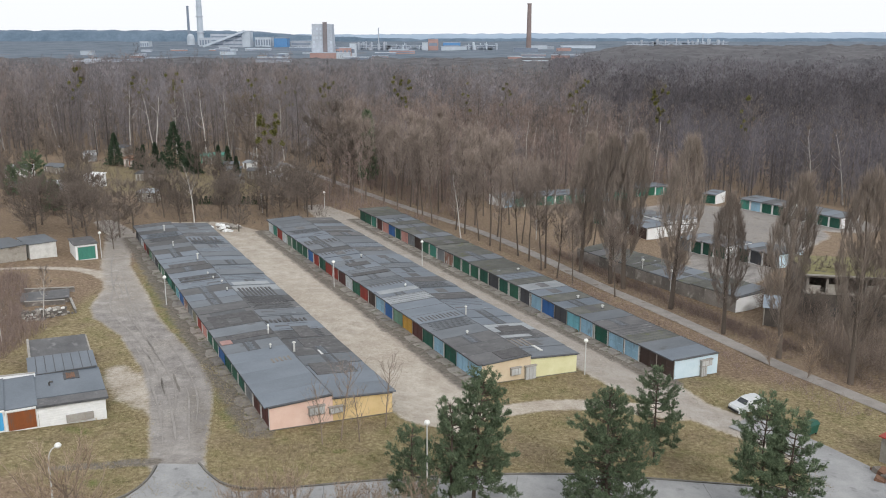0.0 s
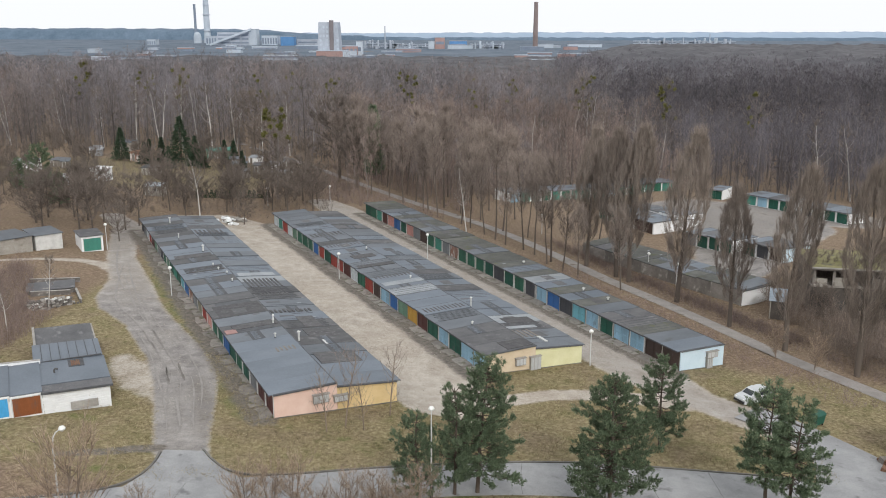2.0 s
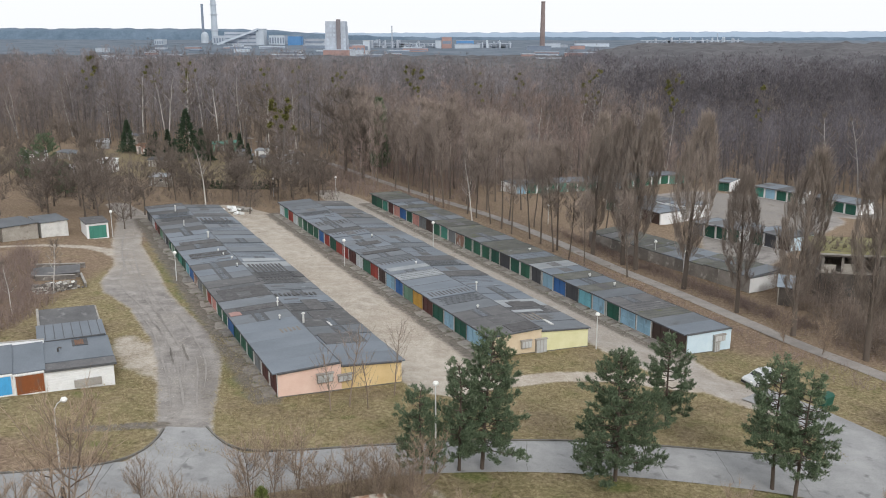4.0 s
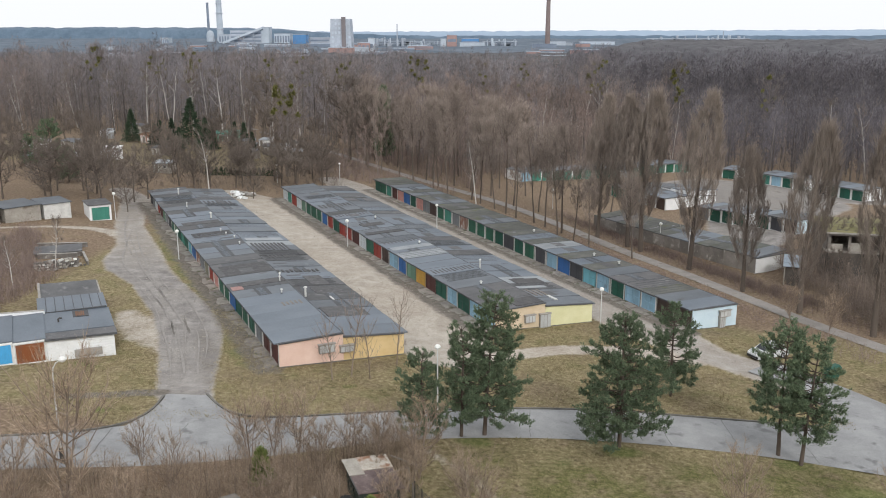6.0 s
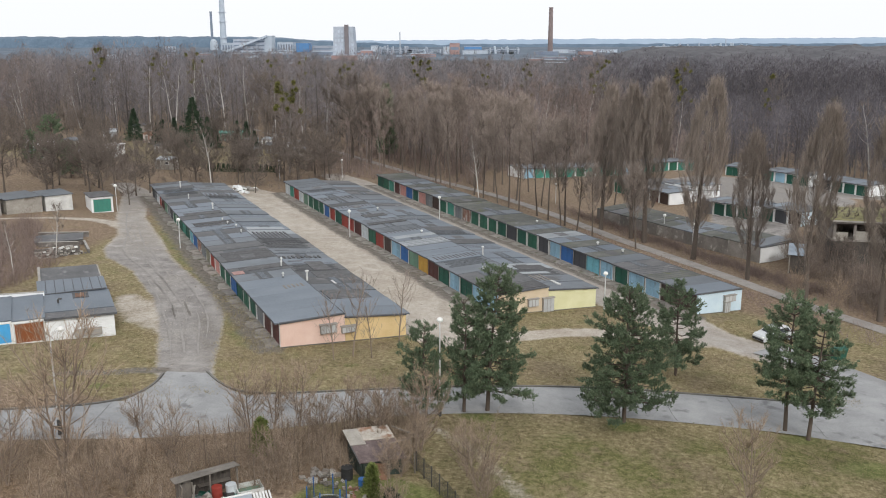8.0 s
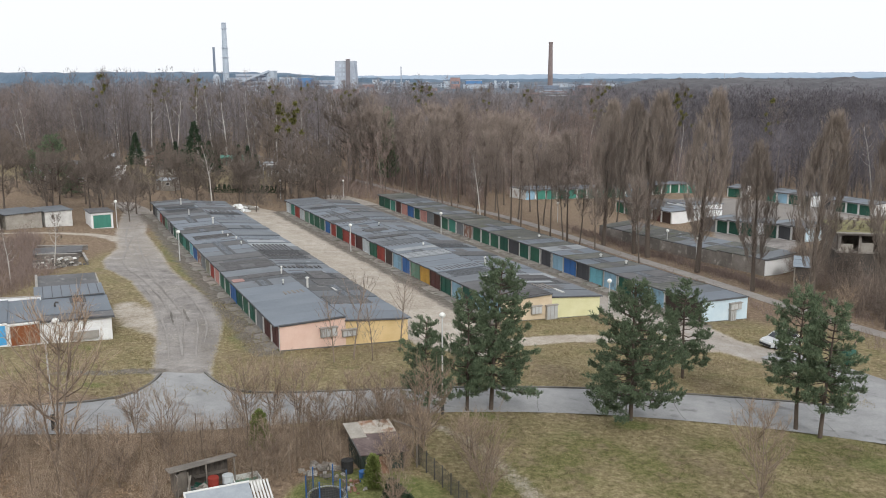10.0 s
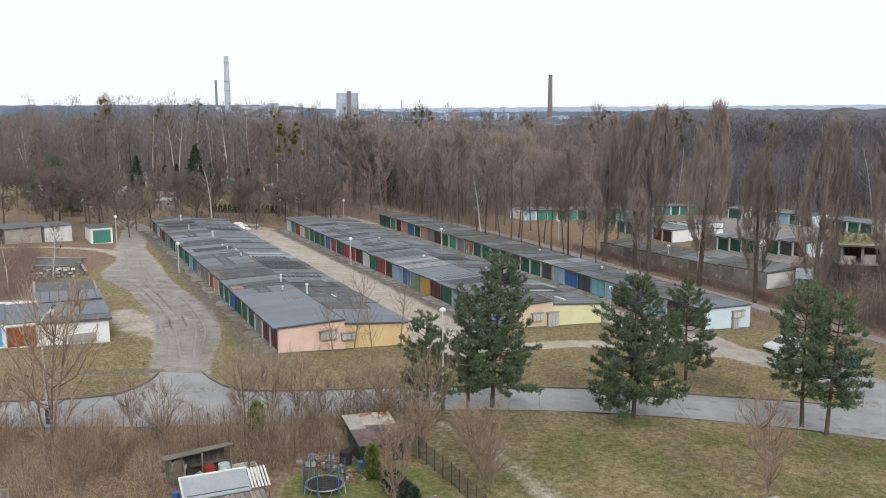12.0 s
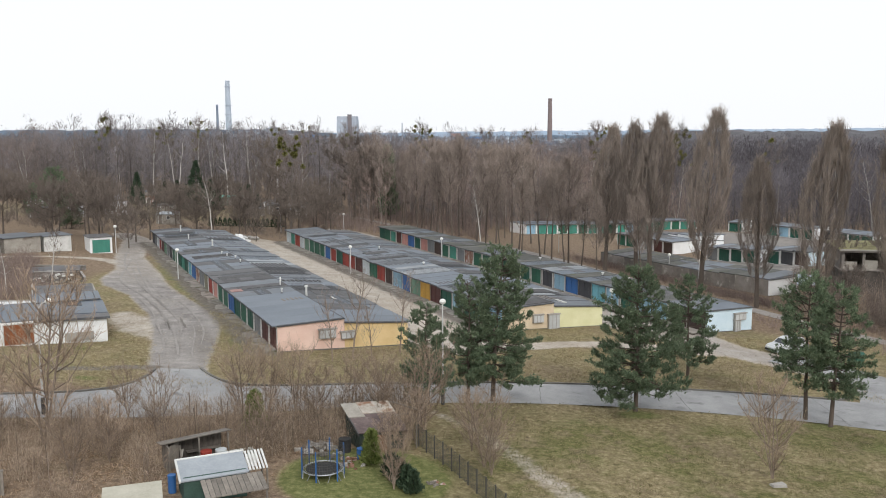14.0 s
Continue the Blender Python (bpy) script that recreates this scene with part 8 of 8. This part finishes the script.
lean_to()
heap("garden_junk", -14.4, 46.0, 18, 1.0, [M_DOOR["dkgreen"], M_DOOR["grey"], M_WOODGREY, M_WALL], "garden tools and bags in the open store", 12, (0.2, 0.6), 0.8)
heap("garden_junk", -13.2, 46.0, 14, 0.9, [M_DOOR["teal"], M_DARKSTEEL, M_WOODGREY, M_DARKSTEEL], "dark heap of planks and pots in the open store", 13, (0.25, 0.7), 0.7)
barrel(-13.9, 46.3, M_DOOR["red"], "red barrel in the open store", 0.9, 0.3)
barrel(-13.2, 46.7, M_DOOR["white"], "white barrel in the open store", 0.9, 0.3)
barrel(-14.5, 42.6, M_DOOR["blue"], "dark blue barrel beside the garden shed", 0.9, 0.2)
shed((-15.4, 36.9), (0.92, 0.36), 2.2, 1.9, 1.35, 1.5, M_WOODGREY, material("beige_roof_sheet", (0.38, 0.36, 0.29), (0.5, 0.48, 0.4), 0.8, 8, 0.8), "small garden shed with beige flat roof", "shed", boards=True)


def cold_frame(x, y, heading):
    t = thing("cold_frame", pose(x, y, g(x, y), 0, 0, heading), "low wooden frame box with pale rim beside the store", "cold frame")
    for a in ((-0.75, 0.75, -0.55, -0.5), (-0.75, 0.75, 0.5, 0.55), (-0.75, -0.7, -0.5, 0.5), (0.7, 0.75, -0.5, 0.5)):
        part("side_board", Geo().box(*a, -0.1, 0.7), M_FRAME, t)
    part("soil_bed", Geo().box(-0.69, 0.69, -0.49, 0.49, -0.1, 0.4), M_DOOR["sage"], t)


cold_frame(-12.2, 47.0, 28)


def wire_fence(pts):
    t = thing("garden_fence", pose(0, 0, 0), "rusty wire mesh garden fence on thin posts", "fence")
    line = resample(pts, 1.1)
    for p in line:
        part("post", Geo().tube([(p.x, p.y, g(p.x, p.y) - 0.2), (p.x, p.y, g(p.x, p.y) + 1.35)], 0.04, 6), M_DARKSTEEL, t)
    for a, b in zip(line, line[1:]):
        w = Geo()
        for k in range(10):
            z = 0.1 + k * 0.13
            w.tube([(a.x, a.y, g(a.x, a.y) + z), (b.x, b.y, g(b.x, b.y) + z)], 0.008, 3, cap=False)
        for k in range(14):
            p = a.lerp(b, k / 14)
            w.tube([(p.x, p.y, g(p.x, p.y) + 0.1), (p.x, p.y, g(p.x, p.y) + 1.28)], 0.008, 3, cap=False)
        part("wire_mesh", w, M_DARKSTEEL, t)


wire_fence([(-2.7, 51.6), (-0.6, 47.7), (2.2, 41.5)])
shed((-23.6, 40.6), (0.9, 0.3), 1.4, 0.12, 1.1, 1.1, M_WOODGREY, M_WOODGREY, "piece of grey picket fence", "picket_fence", boards=True, category="fence", over=0.02)


def stone_block(x, y):
    t = thing("stone_block", pose(x, y, g(x, y), 0, 0, 15), "pale broken concrete slab on the lawn", "stone")
    part("slab", Geo().hexa([(-0.45, -0.25, -0.1), (0.45, -0.25, -0.1), (0.45, 0.25, -0.1), (-0.45, 0.25, -0.1), (-0.38, -0.2, 0.2), (0.4, -0.22, 0.17), (0.38, 0.2, 0.2), (-0.4, 0.2, 0.16)]), M_CONCRETE, t)


stone_block(17.4, 48.0)


# ---------------------------------------------------------------- scrub, grass and leaves
def stems(name, area, n, h, w, mat, label, seed, fan=0.35, category="shrubs", per=6):
    """Thickets of thin upright stems, in loose clumps."""
    rs = np.random.RandomState(seed)
    pts = []
    while len(pts) < n:
        x, y = rs.uniform(area[0], area[1]), rs.uniform(area[2], area[3])
        if area[4](x, y):
            pts.append((x, y))
    c = np.repeat(np.array(pts), per, 0) + rs.normal(0, 0.25, (n * per, 2))
    p = np.concatenate([c, gz(c[:, 0], c[:, 1])[:, None] - 0.03], 1)
    d = np.concatenate([rs.normal(0, fan, (n * per, 2)), np.ones((n * per, 1))], 1)
    L = h * rs.uniform(0.4, 1.2, n * per) * (0.7 + 0.5 * np.sin(c[:, 0] * 0.7 + 2 * np.sin(c[:, 1] * 0.5)) ** 2)
    v1, t1 = blades(p, d, L, w, rs)
    k = rs.randint(0, len(p), len(p) * 2)
    dn = d / np.linalg.norm(d, axis=1, keepdims=True)
    q = p[k] + dn[k] * (L[k] * rs.uniform(0.3, 0.9, len(k)))[:, None]
    v2, t2 = blades(q, dn[k] + rs.normal(0, 0.45, (len(k), 3)), 0.4 * L[k], w * 0.7, rs)
    v, tri, ix = join([(v1, t1, 0), (v2, t2, 0)])
    return tagged(new(name, mesh_tris(name, v, tri, ix, [mat])), label, category, kind="stuff")


def clear_of(x, y, spots):
    return all(math.hypot(x - a, y - b) > r for a, b, r in spots)


GARDEN = [(-5.2, 46.0, 4.7), (-12.0, 42.0, 3.6), (-14.2, 46.0, 2.2), (-15, 38.5, 2.6), (-4.9, 51.8, 2.3), (-8.5, 43, 3.0), (-4, 41, 4)]
road_near = lambda x: float(np.interp(x, [p[0] for p in NEAR_EDGE], [p[1] for p in NEAR_EDGE]))
stems("scrub", (-34, -2.5, 36, 60, lambda x, y: y < road_near(x) - 1.0 and clear_of(x, y, GARDEN) and (y > road_near(x) - 7.5 - 1.5 * math.sin(x) or math.sin(x * 0.9) * math.sin(y * 0.8 + 1) > 0.3) and not (x < -15 and y > road_near(x) - 3.5 and math.sin(x * 1.3) < 0.2)), 900, 1.5, 0.022, M_SCRUB, "dense brown thicket of leafless scrub stems", 21, per=7)
SHRUB_T = [forest_template(700 + k, 2.3, 0.03, 0.95 + 0.15 * (k % 3), 18, 330, 0.014, 0.42, 0.55, 0.015, 0.022) for k in range(6)]
brush_rng = np.random.RandomState(77)
brush = []
for bx in np.arange(-33, -2.6, 0.78):
    for by in np.arange(38, 60, 0.78):
        x, y = bx + brush_rng.uniform(-0.4, 0.4), by + brush_rng.uniform(-0.4, 0.4)
        band = road_near(x) - y
        deep = 10.5 if x > -17 else 4.5 + 2.0 * math.sin(x * 0.8)
        if band > 1.0 and clear_of(x, y, GARDEN) and (band < deep or math.sin(x * 0.9) * math.sin(y * 0.8 + 1) > 0.55) and brush_rng.rand() < (0.85 if x > -17 else 0.55):
            brush.append((x, y, brush_rng.uniform(0.55, 1.1) * (0.85 if band < 3 else 1.0), brush_rng.uniform(0.8, 1.15)))
forest("brush", brush, SHRUB_T, [M_SHRUBBARK, M_THICKET], "dense tangle of brown leafless bushes", 71)
brush = []
for k in range(420):
    x, y = brush_rng.uniform(44, 66), brush_rng.uniform(96, 126)
    if float(strip_distance(np.array(x), np.array(y), PATH_LINE)) > 2.5 and not (52 < x < 64 and y > 125):
        brush.append((x, y, brush_rng.uniform(0.8, 1.7), brush_rng.uniform(0.8, 1.2)))
forest("brush", brush, SHRUB_T, [M_SHRUBBARK, M_BRUSH], "dark brown leafless bushes by the derelict shed", 72)
stems("dry_weeds", (-34, -2.5, 36, 60, lambda x, y: y < road_near(x) - 0.5 and clear_of(x, y, GARDEN)), 7500, 0.2, 0.065, M_LEAVES, "dry fallen leaves and weeds on the ground", 31, 3.0, "leaves", 4)
stems("scrub", (-64, -48, 78, 122, lambda x, y: x < -41 - 0.2 * (y - 78) and not (y > 100 and x > -53 - 0.45 * (y - 104))), 1700, 2.0, 0.035, M_TWIG_RED, "reddish-brown leafless scrub beside the track", 22)
stems("scrub", (16, 62, 84, 170, lambda x, y: 2.0 < abs(float(strip_distance(np.array(x), np.array(y), PATH_LINE)) + 1.5) - 0.5 < 6.0), 900, 0.9, 0.03, M_TWIG_RED, "low brown scrub along the footpath", 23)
stems("scrub", (44, 66, 88, 126, lambda x, y: float(strip_distance(np.array(x), np.array(y), PATH_LINE)) > 3), 1200, 1.8, 0.025, M_BRUSH, "dark brown leafless brush by the derelict shed", 24)
stems("scrub", (-110, -26, 166, 250, lambda x, y: True), 2200, 1.6, 0.05, M_TWIG, "garden shrubs and hedges without leaves", 25)
stems("scrub", (-40, 26, 176, 246, lambda x, y: off_path(x, y) and y > 174 - 0.55 * x and (x < 3 or y > 210)), 1800, 2.2, 0.06, M_TWIG_RED, "brown leafless undergrowth", 26)
on_grass = lambda x, y: y < road_near(x) - 0.3 and x > -1.5
stems("grass", (-1, 34, 38, 62, on_grass), 7500, 0.2, 0.035, M_GREENGRASS, "rough winter lawn grass", 27, 0.7, "grass", 3)
stems("grass", (-34, 32, 60, 90, lambda x, y: y > float(np.interp(x, [p[0] for p in FAR_EDGE], [p[1] for p in FAR_EDGE])) + 0.4 and min(float(strip_distance(np.array(x), np.array(y), l)) for l in (LEFT_ROAD, YARD, LANE, LINK, SPILL)) > 0.3 and not (0 < (Vector((x, y, 0)) - A0).dot(N) < 12.2 and (Vector((x, y, 0)) - A0).dot(U) > -0.3) and not (0 < (Vector((x, y, 0)) - B0).dot(N) < 12.2 and (Vector((x, y, 0)) - B0).dot(U) > -0.3)), 9000, 0.28, 0.035, M_DRYGRASS, "dry straw-coloured winter grass", 28, 0.8, "grass", 3)
stems("scrub", (18, 50, 104, 175, lambda x, y: 2.5 < (Vector((x, y, 0)) - Vector((35.0, 108.0, 0))).dot(N) + 1.3 < 8.5 and off_path(x, y)), 900, 1.1, 0.03, M_TWIG_RED, "dark brown undergrowth between the footpath and the far garages", 29)
M_PEBBLE = blade_material("pale_pebbles", (0.28, 0.25, 0.215), (0.58, 0.53, 0.46), tree_vary=0.1)
on_dirt = lambda x, y: min(float(strip_distance(np.array(x), np.array(y), l)) for l in (LEFT_ROAD, YARD, LANE, SPILL)) < 0.2
stems("pebbles", (-60, 34, 64, 165, on_dirt), 1500, 0.10, 0.12, M_PEBBLE, "scattered stones and clods on the dirt", 41, 6.0, "stones", 3)
heap("rubble_heap", -51.3, 104.6, 60, 2.6, [M_OLDBLOCK, M_CONCRETE, M_WOODGREY, M_OLDBLOCK], "low spread heap of broken grey blocks", 61, (0.25, 0.7), 0.3)
